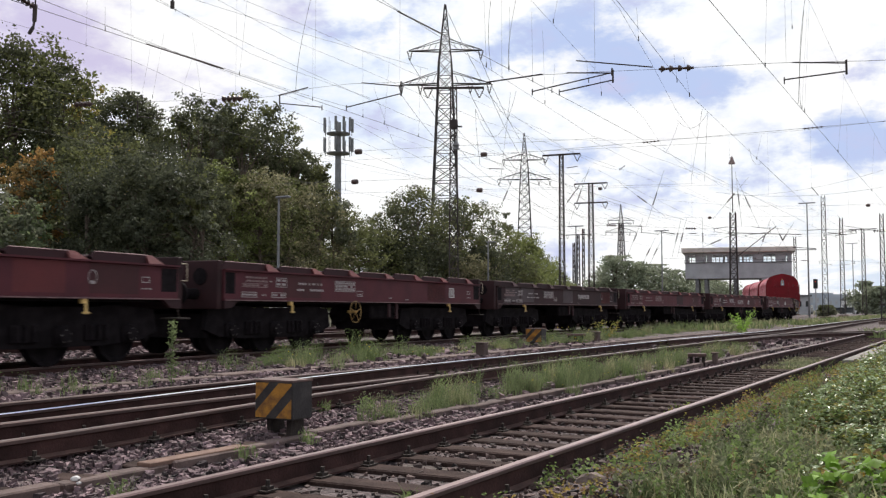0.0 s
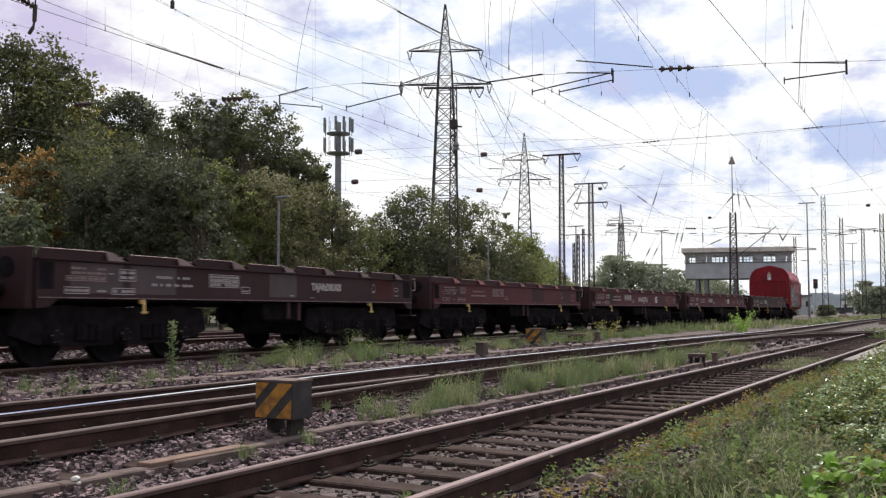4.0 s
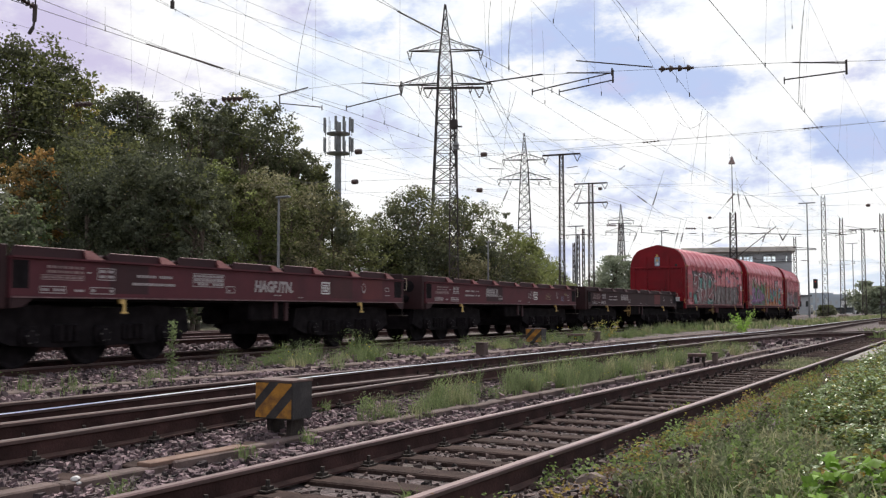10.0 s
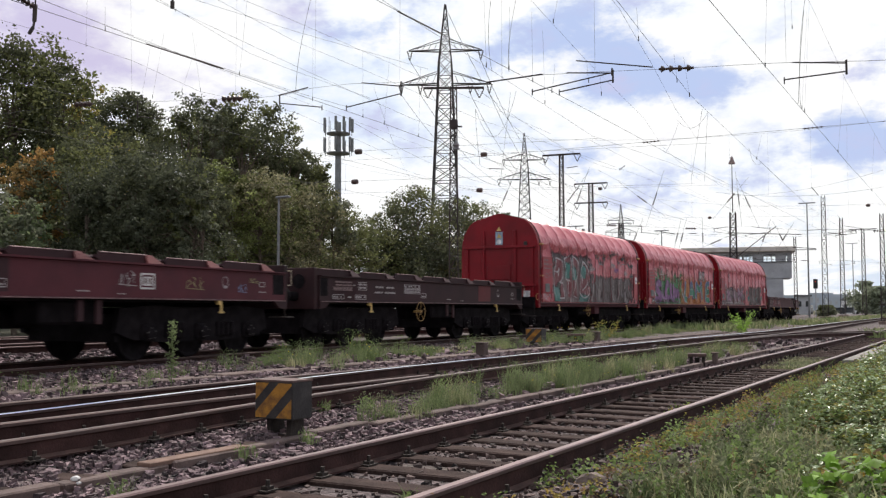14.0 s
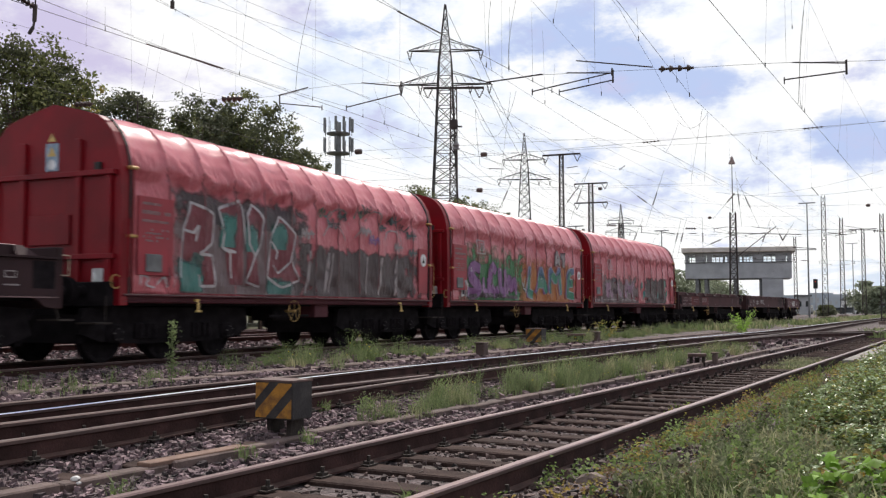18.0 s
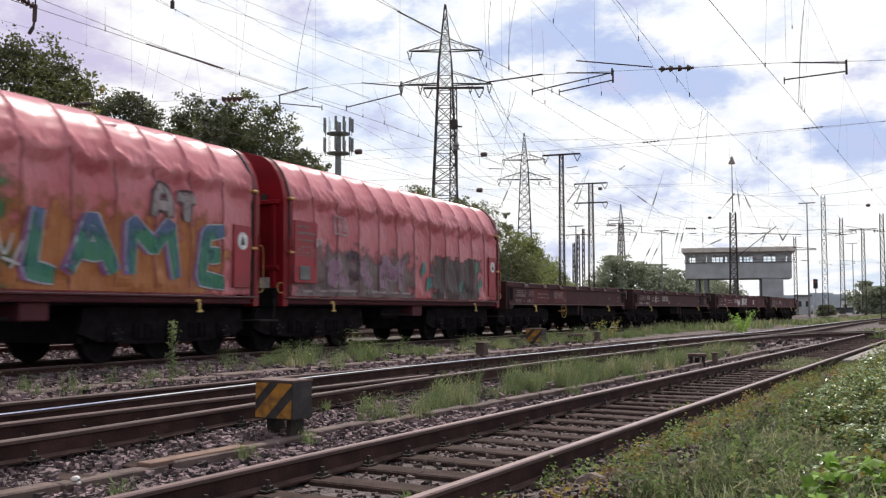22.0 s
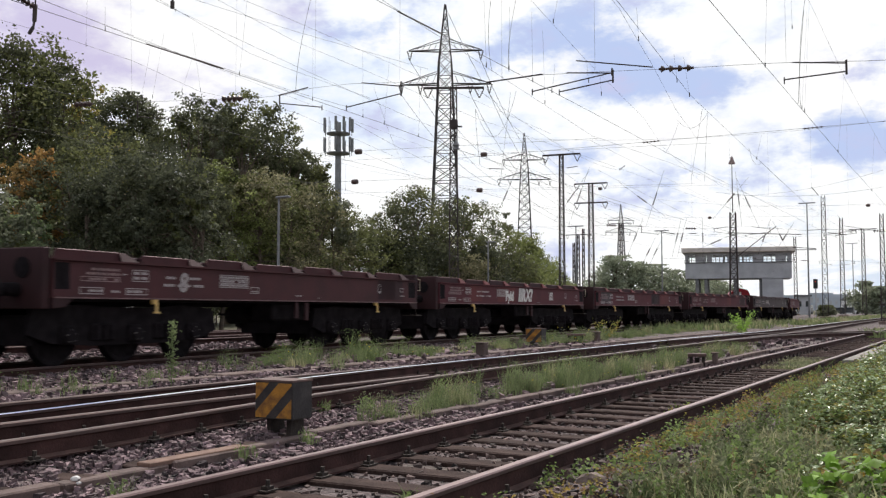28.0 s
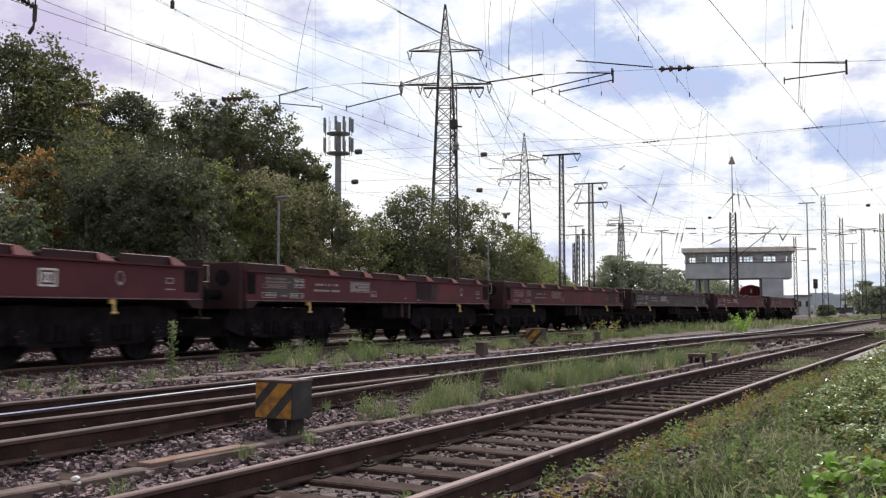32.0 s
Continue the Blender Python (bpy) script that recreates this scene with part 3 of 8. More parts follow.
def bar_rows(bm, x, y0, y1, z0, z1, rows, fill, rng, cols=9):
    """Unreadable small print as rows of short bars."""
    h = (z1 - z0) / rows
    for r in range(rows):
        w = (y1 - y0) / cols
        for c in range(cols):
            if rng.random() < fill:
                plate(bm, x, y0 + c * w + w * 0.12, y0 + (c + 1) * w - w * 0.12, z0 + r * h + h * 0.22, z0 + (r + 1) * h - h * 0.22)


def frame_of(bm, x, y0, y1, z0, z1, t=0.02):
    for a in ((y0, y1, z0, z0 + t), (y0, y1, z1 - t, z1), (y0, y0 + t, z0 + t, z1 - t), (y1 - t, y1, z0 + t, z1 - t)):
        plate(bm, x, *a)


def words(text, y, z, height, x, mat, parent, name, label="", fat=0.0, lean=0.0, mirror=1, squeeze=1.0):
    """Letters of the built-in font as a thin mesh on the near side of a wagon."""
    cu = bpy.data.curves.new(name, "FONT")
    cu.body, cu.size, cu.extrude, cu.offset, cu.shear, cu.resolution_u = text, height * 1.35, 0.0015, fat, lean, 2
    tmp = new("tmp_text", cu)
    me = bpy.data.meshes.new_from_object(tmp.evaluated_get(bpy.context.evaluated_depsgraph_get()))
    bpy.data.objects.remove(tmp)
    me.name = name
    me.materials.clear()
    me.materials.append(M[mat])
    ob = new(name, me)
    ob.parent = parent
    # letters run along +y, which is to the right as seen from the siding
    ob.matrix_basis = Matrix(((0, 0, 1, x), (squeeze, 0, 0, y), (0, 1, 0, z), (0, 0, 0, 1)))
    if label:
        ob["label"] = label
    return ob


def wheel_mesh():
    bm = bmesh.new()
    lathe(bm, [(0.10, -0.05), (0.40, -0.045), (0.46, -0.06), (0.485, -0.06), (0.49, -0.045), (0.46, -0.03), (0.455, 0.07), (0.42, 0.07), (0.38, 0.02), (0.14, 0.01), (0.12, 0.08), (0.05, 0.08)], "X", 28)
    me = bpy.data.meshes.new("wheel")
    bm.to_mesh(me)
    bm.free()
    me.materials.append(M["bogie"])
    return me


def axlebox_mesh():
    bm = bmesh.new()
    box(bm, (-0.10, -0.15, -0.14), (0.10, 0.15, 0.16), bevel=0.03)
    lathe(bm, [(0.12, 0.09), (0.12, 0.15), (0.085, 0.175), (0.04, 0.18)], "X", 16)
    n = len(bm.faces)
    # a ring of paler bolts stands for glints on the axle covers
    for k in range(5):
        a = 0.4 + k * 1.257
        rod(bm, (0.14, 0.095 * math.cos(a), 0.095 * math.sin(a)), (0.172, 0.095 * math.cos(a), 0.095 * math.sin(a)), 0.014, 6)
    me = bpy.data.meshes.new("axle_box")
    bm.faces.ensure_lookup_table()
    for f in bm.faces[n:]:
        f.material_index = 1
    bm.to_mesh(me)
    bm.free()
    me.materials.append(M["bogie"])
    me.materials.append(M["glint_steel"])
    return me


# lighter steel that imitates those glints
M["glint_steel"] = material("glint_steel", (0.10, 0.09, 0.085), 0.6, 0.4, 0.3, 8.0)
WHEEL, AXLEBOX = wheel_mesh(), axlebox_mesh()


# how far the bogies hang below the datum of the wagon bodies
HANG, WHEEL_R = 0.15, 0.455


def add_bogie(parent, y):
    """A three-axled bogie with its wheels, boxes and springs."""
    bm = bmesh.new()
    box(bm, (-0.95, -0.30, 0.30), (0.95, 0.30, 0.92), 0.03)
    bg = part("bogie", bm, "bogie", parent, "dark greasy three-axle bogie")
    bg.matrix_basis = Matrix.Translation((0, y - 0.11, -HANG))
    loop = [(-2.25, 0.50), (-2.15, 0.90), (-1.2, 0.96), (-0.7, 0.92), (0.7, 0.92), (1.2, 0.96), (2.15, 0.90), (2.25, 0.50), (1.80, 0.36), (0.9, 0.30), (-0.9, 0.30), (-1.80, 0.36)]
    for sx in (-1, 1):
        bm = bmesh.new()
        x = sx * 1.0
        a = [bm.verts.new((x - 0.05, p, q)) for p, q in loop]
        b = [bm.verts.new((x + 0.05, p, q)) for p, q in loop]
        n = len(loop)
        for i in range(n):
            bm.faces.new((a[i], a[(i + 1) % n], b[(i + 1) % n], b[i]))
        bm.faces.new(a[::-1])
        bm.faces.new(b)
        part("side_frame", bm, "bogie", bg)
        for py in (-0.75, 0.75):
            bm = bmesh.new()
            box(bm, (x - 0.09, py - 0.26, 0.38), (x + 0.11, py + 0.26, 0.66), 0.02)
            for k in range(3):
                rod(bm, (x + sx * 0.12, py - 0.16 + 0.16 * k, 0.40), (x + sx * 0.12, py - 0.16 + 0.16 * k, 0.64), 0.05, 8)
            part("spring_pack", bm, "bogie", bg)
    for py in (-2.15, 2.05):
        bm = bmesh.new()
        box(bm, (-0.95, py, 0.34), (0.95, py + 0.12, 0.80))
        part("crossbeam", bm, "bogie", bg)
    for ay in (-1.5, 0.0, 1.5):
        for sx in (-1, 1):
            piece("axle_box", AXLEBOX, bg, (sx * 1.02, ay, 0.47), rot=Matrix.Rotation(0 if sx > 0 else math.pi, 4, "Z"))
        bm = bmesh.new()
        rod(bm, (-1.0, 0, 0), (1.0, 0, 0), 0.085, 10)
        axle = part("wheelset", bm, "bogie", parent)
        axle.matrix_basis = Matrix.Translation((0, y - 0.11 + ay, WHEEL_R - HANG))
        for sx in (-1, 1):
            piece("wheel", WHEEL, axle, (sx * 0.75, 0, 0), rot=Matrix.Rotation(0 if sx > 0 else math.pi, 4, "Z"))
    return bg


def add_ends(parent, half, mat):
    """Buffers, draw hooks and hoses at both ends; half: half the length over buffers."""
    for sy in (-1, 1):
        for sx in (-1, 1):
            bm = bmesh.new()
            lathe(bm, [(0.16, -0.70), (0.16, -0.66), (0.11, -0.64), (0.10, -0.30), (0.075, -0.28), (0.075, -0.05), (0.22, -0.045), (0.225, -0.01), (0.10, 0.0)], "Y", 16)
            b = part("buffer", bm, "bogie", parent, "black round buffer")
            b.matrix_basis = Matrix.Translation((sx * 0.875, sy * half, 1.03)) @ Matrix.Rotation(0 if sy > 0 else math.pi, 4, "Z")
        bm = bmesh.new()
        box(bm, (-0.06, half - 0.72, 0.95), (0.06, half - 0.45, 1.10), 0.02)
        rod(bm, (0, half - 0.5, 1.02), (0, half - 0.1, 0.95), 0.035, 8)
        rod(bm, (0, half - 0.12, 0.95), (0, half + 0.05, 0.82), 0.03, 8)
        h = part("draw_hook", bm, "iron", parent)
        h.matrix_basis = Matrix.Rotation(0 if sy > 0 else math.pi, 4, "Z")
        bm = bmesh.new()
        pts = [(0.35, half - 0.7, 0.92), (0.36, half - 0.45, 0.68), (0.33, half - 0.2, 0.58), (0.28, half - 0.02, 0.70)]
        for p, q in zip(pts, pts[1:]):
            rod(bm, p, q, 0.028, 8)
        h = part("brake_hose", bm, "bogie", parent)
        h.matrix_basis = Matrix.Rotation(0 if sy > 0 else math.pi, 4, "Z")


def ring(bm, at, r, t, n=24, m=6):
    """A hoop in the y-z plane."""
    at = Vector(at)
    rows = []
    for i in range(n):
        a = 2 * math.pi * i / n
        rows.append([bm.verts.new(at + Vector((t * math.sin(2 * math.pi * k / m), (r + t * math.cos(2 * math.pi * k / m)) * math.cos(a), (r + t * math.cos(2 * math.pi * k / m)) * math.sin(a)))) for k in range(m)])
    for i in range(n):
        p, q = rows[i], rows[(i + 1) % n]
        for k in range(m):
            bm.faces.new((p[k], p[(k + 1) % m], q[(k + 1) % m], q[k]))


def add_handwheel(parent, y, z, r=0.215):
    bm = bmesh.new()
    ring(bm, (1.50, y, z), r, 0.008)
    for k in range(5):
        a = 0.3 + math.pi * k * 0.4
        rod(bm, (1.50, y, z), (1.50, y + r * math.cos(a), z + r * math.sin(a)), 0.006, 6)
    rod(bm, (1.28, y, z), (1.53, y, z), 0.03, 8)
    part("handwheel", bm, "bronze", parent, "dull yellow spoked brake handwheel")


def hook_mesh():
    bm = bmesh.new()
    box(bm, (1.36, -0.06, 0.82), (1.43, 0.06, 0.90), 0.01)
    box(bm, (1.43, -0.03, 0.69), (1.46, 0.03, 0.84), 0.010)
    box(bm, (1.43, -0.075, 0.66), (1.475, 0.075, 0.70), 0.012)
    me = bpy.data.meshes.new("tie_hook")
    bm.to_mesh(me)
    bm.free()
    me.materials.append(M["yellow"])
    return me


HOOK = hook_mesh()
FLAT_HALF, RED_HALF = 6.96, 6.46


def flat_wagon(mat, name="flat_wagon"):
    """A six-axled flat wagon with saddles for steel coils, local y along the line, z from the rails."""
    w = thing(name, "low steel goods wagon with coil saddles", "goods wagon")
    for sx in (-1, 1):
        bm = bmesh.new()
        loop = [(1.30, 0.90), (1.45, 0.90), (1.45, 0.925), (1.415, 0.93), (1.41, 1.46), (1.46, 1.47), (1.46, 1.495), (1.30, 1.495)]
        extrude_loop(bm, [(sx * x, z) for x, z in loop][::sx], -6.25, 6.25)
        part("side_sill", bm, mat, w, smooth=False)
        part("top_lip", boxes(((min(sx * 1.457, sx * 1.472), -6.25, 1.474), (max(sx * 1.457, sx * 1.472), 6.25, 1.502))), mat, w)
        # the highlight along the lower flange, as a pale strip
        bm = bmesh.new()
        box(bm, (sx * 1.45 if sx > 0 else -1.455, -6.25, 0.902), (1.455 if sx > 0 else -1.45, 6.25, 0.918))
        part("worn_edge", bm, "worn_edge", w, "pale lower edge with a painted highlight")
        # flat near-black plates paint the shade of recesses at the ends
        for y0, y1 in ((-6.22, -5.92), (5.80, 6.22)):
            bm = bmesh.new()
            box(bm, (min(sx * 1.409, sx * 1.414), y0, 0.95), (max(sx * 1.409, sx * 1.414), y1, 1.44))
            part("end_recess", bm, "bogie", w, "flat dark plate painting a shaded recess at the sill's end")
        # slanted corner gussets below the sill
        for sy in (-1, 1):
            bm = bmesh.new()
            tri = [(6.25, 0.90), (5.84, 0.90), (6.03, 0.77), (6.25, 0.75)]
            a = [bm.verts.new((sx * 1.36, sy * y, z)) for y, z in tri]
            b = [bm.verts.new((sx * 1.43, sy * y, z)) for y, z in tri]
            for i in range(4):
                bm.faces.new((a[i], a[(i + 1) % 4], b[(i + 1) % 4], b[i]))
            bm.faces.new(a[::-1])
            bm.faces.new(b)
            part("gusset", bm, "wagon_dark", w)
        # saddle flaps that stand above the sill
        edges = [-6.15, -4.25, -2.50, -0.90, 0.90, 2.55, 4.25, 6.05]
        for k, (y0, y1) in enumerate(zip(edges, edges[1:])):
            bm = bmesh.new()
            hgt = 1.655 if k % 2 == 0 else 1.635
            loop = [(y0 + 0.04, 1.48), (y1 - 0.20, 1.48), (y1 - 0.42, hgt), (y0 + 0.12, hgt)]
            a = [bm.verts.new((sx * 1.24, y, z)) for y, z in loop]
            b = [bm.verts.new((sx * 1.20, y, z)) for y, z in loop]
            for i in range(4):
                bm.faces.new((a[i], a[(i + 1) % 4], b[(i + 1) % 4], b[i]))
            bm.faces.new(a[::-1])
            bm.faces.new(b)
            fl = part("saddle_flap", bm, "patch_dark" if mat == "wagon_red" else mat, w)
            # bent end plate, leaning back
            bm = bmesh.new()
            q = [(1.36, y1 - 0.50, 1.49), (1.36, y1 - 0.06, 1.49), (1.245, y1 - 0.30, hgt + 0.004), (1.245, y1 - 0.44, hgt + 0.004)]
            a = [bm.verts.new((sx * x, y, z)) for x, y, z in q]
            b = [bm.verts.new((sx * (x - 0.03), y, z - 0.02)) for x, y, z in q]
            for i in range(4):
                bm.faces.new((a[i], a[(i + 1) % 4], b[(i + 1) % 4], b[i]))
            bm.faces.new(a[::-1])
            bm.faces.new(b)
            part("end_plate", bm, "patch_red" if mat == "wagon_red" else "patch_dark", fl)
            bm = bmesh.new()
            rod(bm, (sx * 1.243, y0 + 0.12, hgt), (sx * 1.243, y1 - 0.42, hgt), 0.009, 4)
            part("worn_edge", bm, "worn_edge", fl)
    # transverse sloping saddle plates
    for y in (-4.25, -2.50, -0.90, 0.90, 2.55, 4.25):
        bm = bmesh.new()
        for s in (-1, 1):
            q = [(-1.25, y + s * 0.02, 1.60), (1.25, y + s * 0.02, 1.60), (1.25, y + s * 0.75, 1.22), (-1.25, y + s * 0.75, 1.22)]
            t = [(p[0], p[1], p[2] - 0.03) for p in q]
            va, vb = [bm.verts.new(p) for p in q], [bm.verts.new(p) for p in t]
            for i in range(4):
                bm.faces.new((va[i], va[(i + 1) % 4], vb[(i + 1) % 4], vb[i]))
            bm.faces.new(va)
            bm.faces.new(vb[::-1])
        part("coil_saddle", bm, "patch_dark", w)
    part("deck", boxes(((-1.30, -6.1, 1.12), (1.30, 6.1, 1.20))), "patch_dark", w)
    part("centre_beam", boxes(((-0.30, -6.3, 0.78), (0.30, 6.3, 1.12))), "bogie", w)
    for s in (-1, 1):
        part("crossbar", boxes(((min(s * 0.302, s * 0.9), -0.3, 0.80), (max(s * 0.302, s * 0.9), 0.1, 1.1))), "bogie", w)
        part("side_beam", boxes(((min(s * 1.05, s * 1.25), -6.0, 0.86), (max(s * 1.05, s * 1.25), 6.0, 1.12))), "bogie", w)
    for sy in (-1, 1):
        bm = bmesh.new()
        box(bm, (-1.38, 6.27 if sy > 0 else -6.42, 0.74), (1.38, 6.42 if sy > 0 else -6.27, 1.66), 0.015)
        part("end_wall", bm, "end_shade", w, "end wall with shade in its dark colour and a round opening")
        # flat black disc paints the dark inside of the opening
        bm = bmesh.new()
        lathe(bm, [(0.16, -0.012), (0.16, 0.012)], "Y", 18, (0.98, sy * 6.425, 1.36))
        part("opening", bm, "bogie", w)
        if sy < 0:
            continue
        bm = bmesh.new()
        for p, q in zip([(1.44, 6.46, 1.24), (1.44, 6.46, 1.54), (1.44, 6.32, 1.24)], [(1.44, 6.46, 1.54), (1.44, 6.32, 1.54), (1.44, 6.46, 1.24)]):
            rod(bm, [p[0], p[1] * sy, p[2]], [q[0], q[1] * sy, q[2]], 0.009, 6)
        part("handrail", bm, "worn_cream", w, "pale grab rail")
        bm = bmesh.new()
        box(bm, (1.0, 6.3 if sy > 0 else -6.6, 0.56), (1.42, 6.6 if sy > 0 else -6.3, 0.59))
        rod(bm, (1.40, sy * 6.32, 0.58), (1.40, sy * 6.2, 0.9), 0.014, 6)
        part("step", bm, "iron", w)
    for y in (-4.0, 4.0):
        piece("tie_hook", HOOK, w, (0, y, 0))
    # brake rigging and reservoir slung between the bogies
    bm = bmesh.new()
    box(bm, (0.6, -0.1, 0.50), (1.15, 1.25, 0.88), 0.04)
    lathe(bm, [(0.02, -0.55), (0.19, -0.5), (0.19, 0.5), (0.02, 0.55)], "Y", 14, (0.2, 0.3, 0.62))
    rod(bm, (-1.1, 1.1, 0.62), (1.25, 1.1, 0.62), 0.03)
    part("brake_gear", bm, "bogie", w)
    bm = bmesh.new()
    box(bm, (1.32, 0.45, 0.55), (1.36, 0.57, 0.88))
    part("changeover_lever", bm, "patch_dark", w)
    part("changeover_lever", boxes(((1.32, 0.85, 0.50), (1.36, 0.97, 0.88))), "patch_dark", w)
    add_bogie(w, -4.0)
    add_bogie(w, 4.0)
    add_ends(w, FLAT_HALF, mat)
    return w


def side_marks(w, rng, seed, tags=(), logo=None, patches=3, handwheel=False, faded=False, scrawls=()):
    """Stencilled tables, repaint patches, and what has been sprayed on the near side."""
    X = 1.4135
    for _ in range(patches):
        y0 = rng.choice([-5.6, -4.3, -2.2, -0.3, 1.2, 2.6, 4.1])
        bm = bmesh.new()
        plate(bm, X + 0.001, y0, y0 + rng.uniform(0.8, 1.5), 0.935, 1.455)
        part("paint_patch", bm, rng.choice(["patch_red", "patch_dark", "wagon_brown", "patch_grey"] if patches > 3 else ["patch_red", "patch_dark", "wagon_brown"]), w)
    mt = "faded" if faded else "lettering"
    x = X + 0.006

    def stencil(mat, label, *jobs):
        bm = bmesh.new()
        for kind, *v in jobs:
            if kind == "frame":
                frame_of(bm, x, *v, 0.014)
            else:
                bar_rows(bm, x, *v[:4], v[4], v[5], rng, v[6])
        part("stencil", bm, mat, w, label)["kind"] = "stuff"
    stencil("faded", "worn white stencilled data panel", ("frame", -5.70, -4.85, 1.17, 1.25), ("bars", -5.6, -4.85, 1.26, 1.40, 2, 0.95, 7), ("bars", -5.68, -4.87, 1.18, 1.24, 1, 0.9, 6))
    stencil(mt, "worn white stencilled data panel", ("bars", -4.8, -4.7, 1.28, 1.32, 1, 1.0, 2), ("bars", -4.55, -4.2, 1.21, 1.37, 2, 1.0, 2), ("frame", -4.57, -4.18, 1.19, 1.385))
    stencil(mt, "white stencilled weight figures", ("frame", -5.72, -5.22, 0.97, 1.08), ("bars", -5.70, -5.24, 0.99, 1.06, 1, 0.9, 6), ("bars", -5.05, -4.85, 0.99, 1.05, 1, 0.8, 4), ("frame", -4.72, -4.20, 0.97, 1.08), ("bars", -4.70, -4.22, 0.985, 1.065, 1, 0.8, 5))
    stencil(mt, "worn white stencilled running number", ("bars", -3.75, -2.80, 1.24, 1.32, 1, 0.8, 14), ("bars", -3.80, -2.72, 1.11, 1.19, 1, 0.8, 15))
    stencil(mt, "white stencilled load table", ("frame", -2.24, -1.33, 1.14, 1.38), ("frame", -2.24, -1.33, 1.215, 1.30), ("bars", -2.22, -1.35, 1.15, 1.37, 3, 0.9, 8))
    stencil(mt, "white framed slash mark", ("frame", -1.26, -0.98, 1.04, 1.17), ("bars", -1.22, -1.02, 1.06, 1.11, 1, 0.9, 2))
    stencil(mt, "small white stencilled marks", ("bars", 4.10, 4.22, 1.12, 1.20, 1, 1.0, 1), ("bars", 0.35, 0.62, 1.0, 1.04, 1, 0.7, 3), ("bars", 1.25, 1.45, 0.97, 1.0, 1, 0.9, 2), ("frame", 5.30, 5.50, 1.18, 1.28), ("bars", 5.28, 5.56, 1.06, 1.10, 1, 1.0, 3))
    bm = bmesh.new()
    strokes([[(4.16 + 0.09 * math.cos(k * 0.524), 1.24 + 0.11 * math.sin(k * 0.524)) for k in range(13)]], 0.016, bm, x)
    part("stencil", bm, mt, w, "white oval mark")["kind"] = "stuff"
    if logo is not None:
        bm = bmesh.new()
        frame_of(bm, x, logo, logo + 0.36, 1.07, 1.34, 0.03)
        for dy in (0.09, 0.20):
            frame_of(bm, x, logo + dy - 0.015, logo + dy + 0.085, 1.13, 1.28, 0.026)
        part("emblem", bm, "white_paint", w, "white framed emblem")
    if handwheel:
        add_handwheel(w, -1.45, 0.68, 0.25)
    for text, y, z, h, mat, lean in tags:
        words(text, y, z, h, X + 0.010, mat, w, "graffiti", "sprayed white graffiti lettering", 0.014 if mat == "lettering" else 0.024, lean)
    # small tangled tags of looping strokes
    for y0, y1, z0, z1, mat in scrawls:
        r = random.Random(int(y0 * 100))
        bm, n = bmesh.new(), 3
        for k in range(n):
            c, wide = y0 + (y1 - y0) * (k + 0.5) / n, (y1 - y0) / n * 0.55
            strokes([[(c + wide * r.uniform(-1, 1), r.uniform(z0, z1)) for _ in range(6)]], 0.017, bm, X + 0.009)
        strokes([[(y0, z0 + 0.03), (y1, z0 + 0.01)]], 0.014, bm, X + 0.009)
        part("graffiti", bm, mat, w, "small tangled sprayed tag")["kind"] = "stuff"



# ---- covered coil wagons ----
def creases(nt, bs):
    """Relief of hanging cloth: long upright folds, sharp slanting creases and a fine crumple."""
    N, L = nt.nodes.new, nt.links.new
    co = N("ShaderNodeTexCoord")
    last = None
    sep, taut = N("ShaderNodeSeparateXYZ"), N("ShaderNodeMapRange")
    L(co.outputs["Object"], sep.inputs["Vector"])
    L(sep.outputs["Z"], taut.inputs["Value"])
    taut.inputs["From Min"].default_value, taut.inputs["From Max"].default_value = 3.15, 3.45
    taut.inputs["To Min"].default_value, taut.inputs["To Max"].default_value = 0.8, 0.10
    for turn, stretch, scale, dist, fold in ((0.0, (1.0, 5.0, 0.9), 1.6, 0.05, False), (0.6, (0.6, 3.2, 0.7), 1.9, 0.10, True), (-0.5, (0.6, 3.6, 0.8), 2.6, 0.06, True), (0.0, (1.0, 1.0, 1.0), 9.0, 0.012, False)):
        mp, no, bp = N("ShaderNodeMapping"), N("ShaderNodeTexNoise"), N("ShaderNodeBump")
        mp.inputs["Rotation"].default_value = (turn, 0.0, 0.0)
        mp.inputs["Scale"].default_value = stretch
        no.inputs["Scale"].default_value, no.inputs["Detail"].default_value, no.inputs["Distortion"].default_value = scale, 2.5, 0.5
        L(co.outputs["Object"], mp.inputs["Vector"])
        L(mp.outputs["Vector"], no.inputs["Vector"])
        h = no.outputs["Fac"]
        if fold:
            su, ab = N("ShaderNodeMath"), N("ShaderNodeMath")
            su.operation, ab.operation = "SUBTRACT", "ABSOLUTE"
            su.inputs[1].default_value = 0.5
            L(h, su.inputs[0])
            L(su.outputs[0], ab.inputs[0])
            h = ab.outputs[0]
        bp.inputs["Distance"].default_value = dist
        L(taut.outputs["Result"], bp.inputs["Strength"])
        L(h, bp.inputs["Height"])
        if last:
            L(last, bp.inputs["Normal"])
        last = bp.outputs["Normal"]
    L(last, bs.inputs["Normal"])


def tarp_material(name, base, fade):
    """Coated cloth: sun-faded in patches, creased mostly up and down."""
    m = material(name, base, 0.36, 0, 0.14, 0.9, second=fade, spread=0.2, fine=25.0, spec=0.42)
    nt = m.node_tree
    N, L = nt.nodes.new, nt.links.new
    bs = nt.nodes["Principled BSDF"]
    bs.inputs["Coat Roughness"].default_value = 0.2
    creases(nt, bs)
    return m


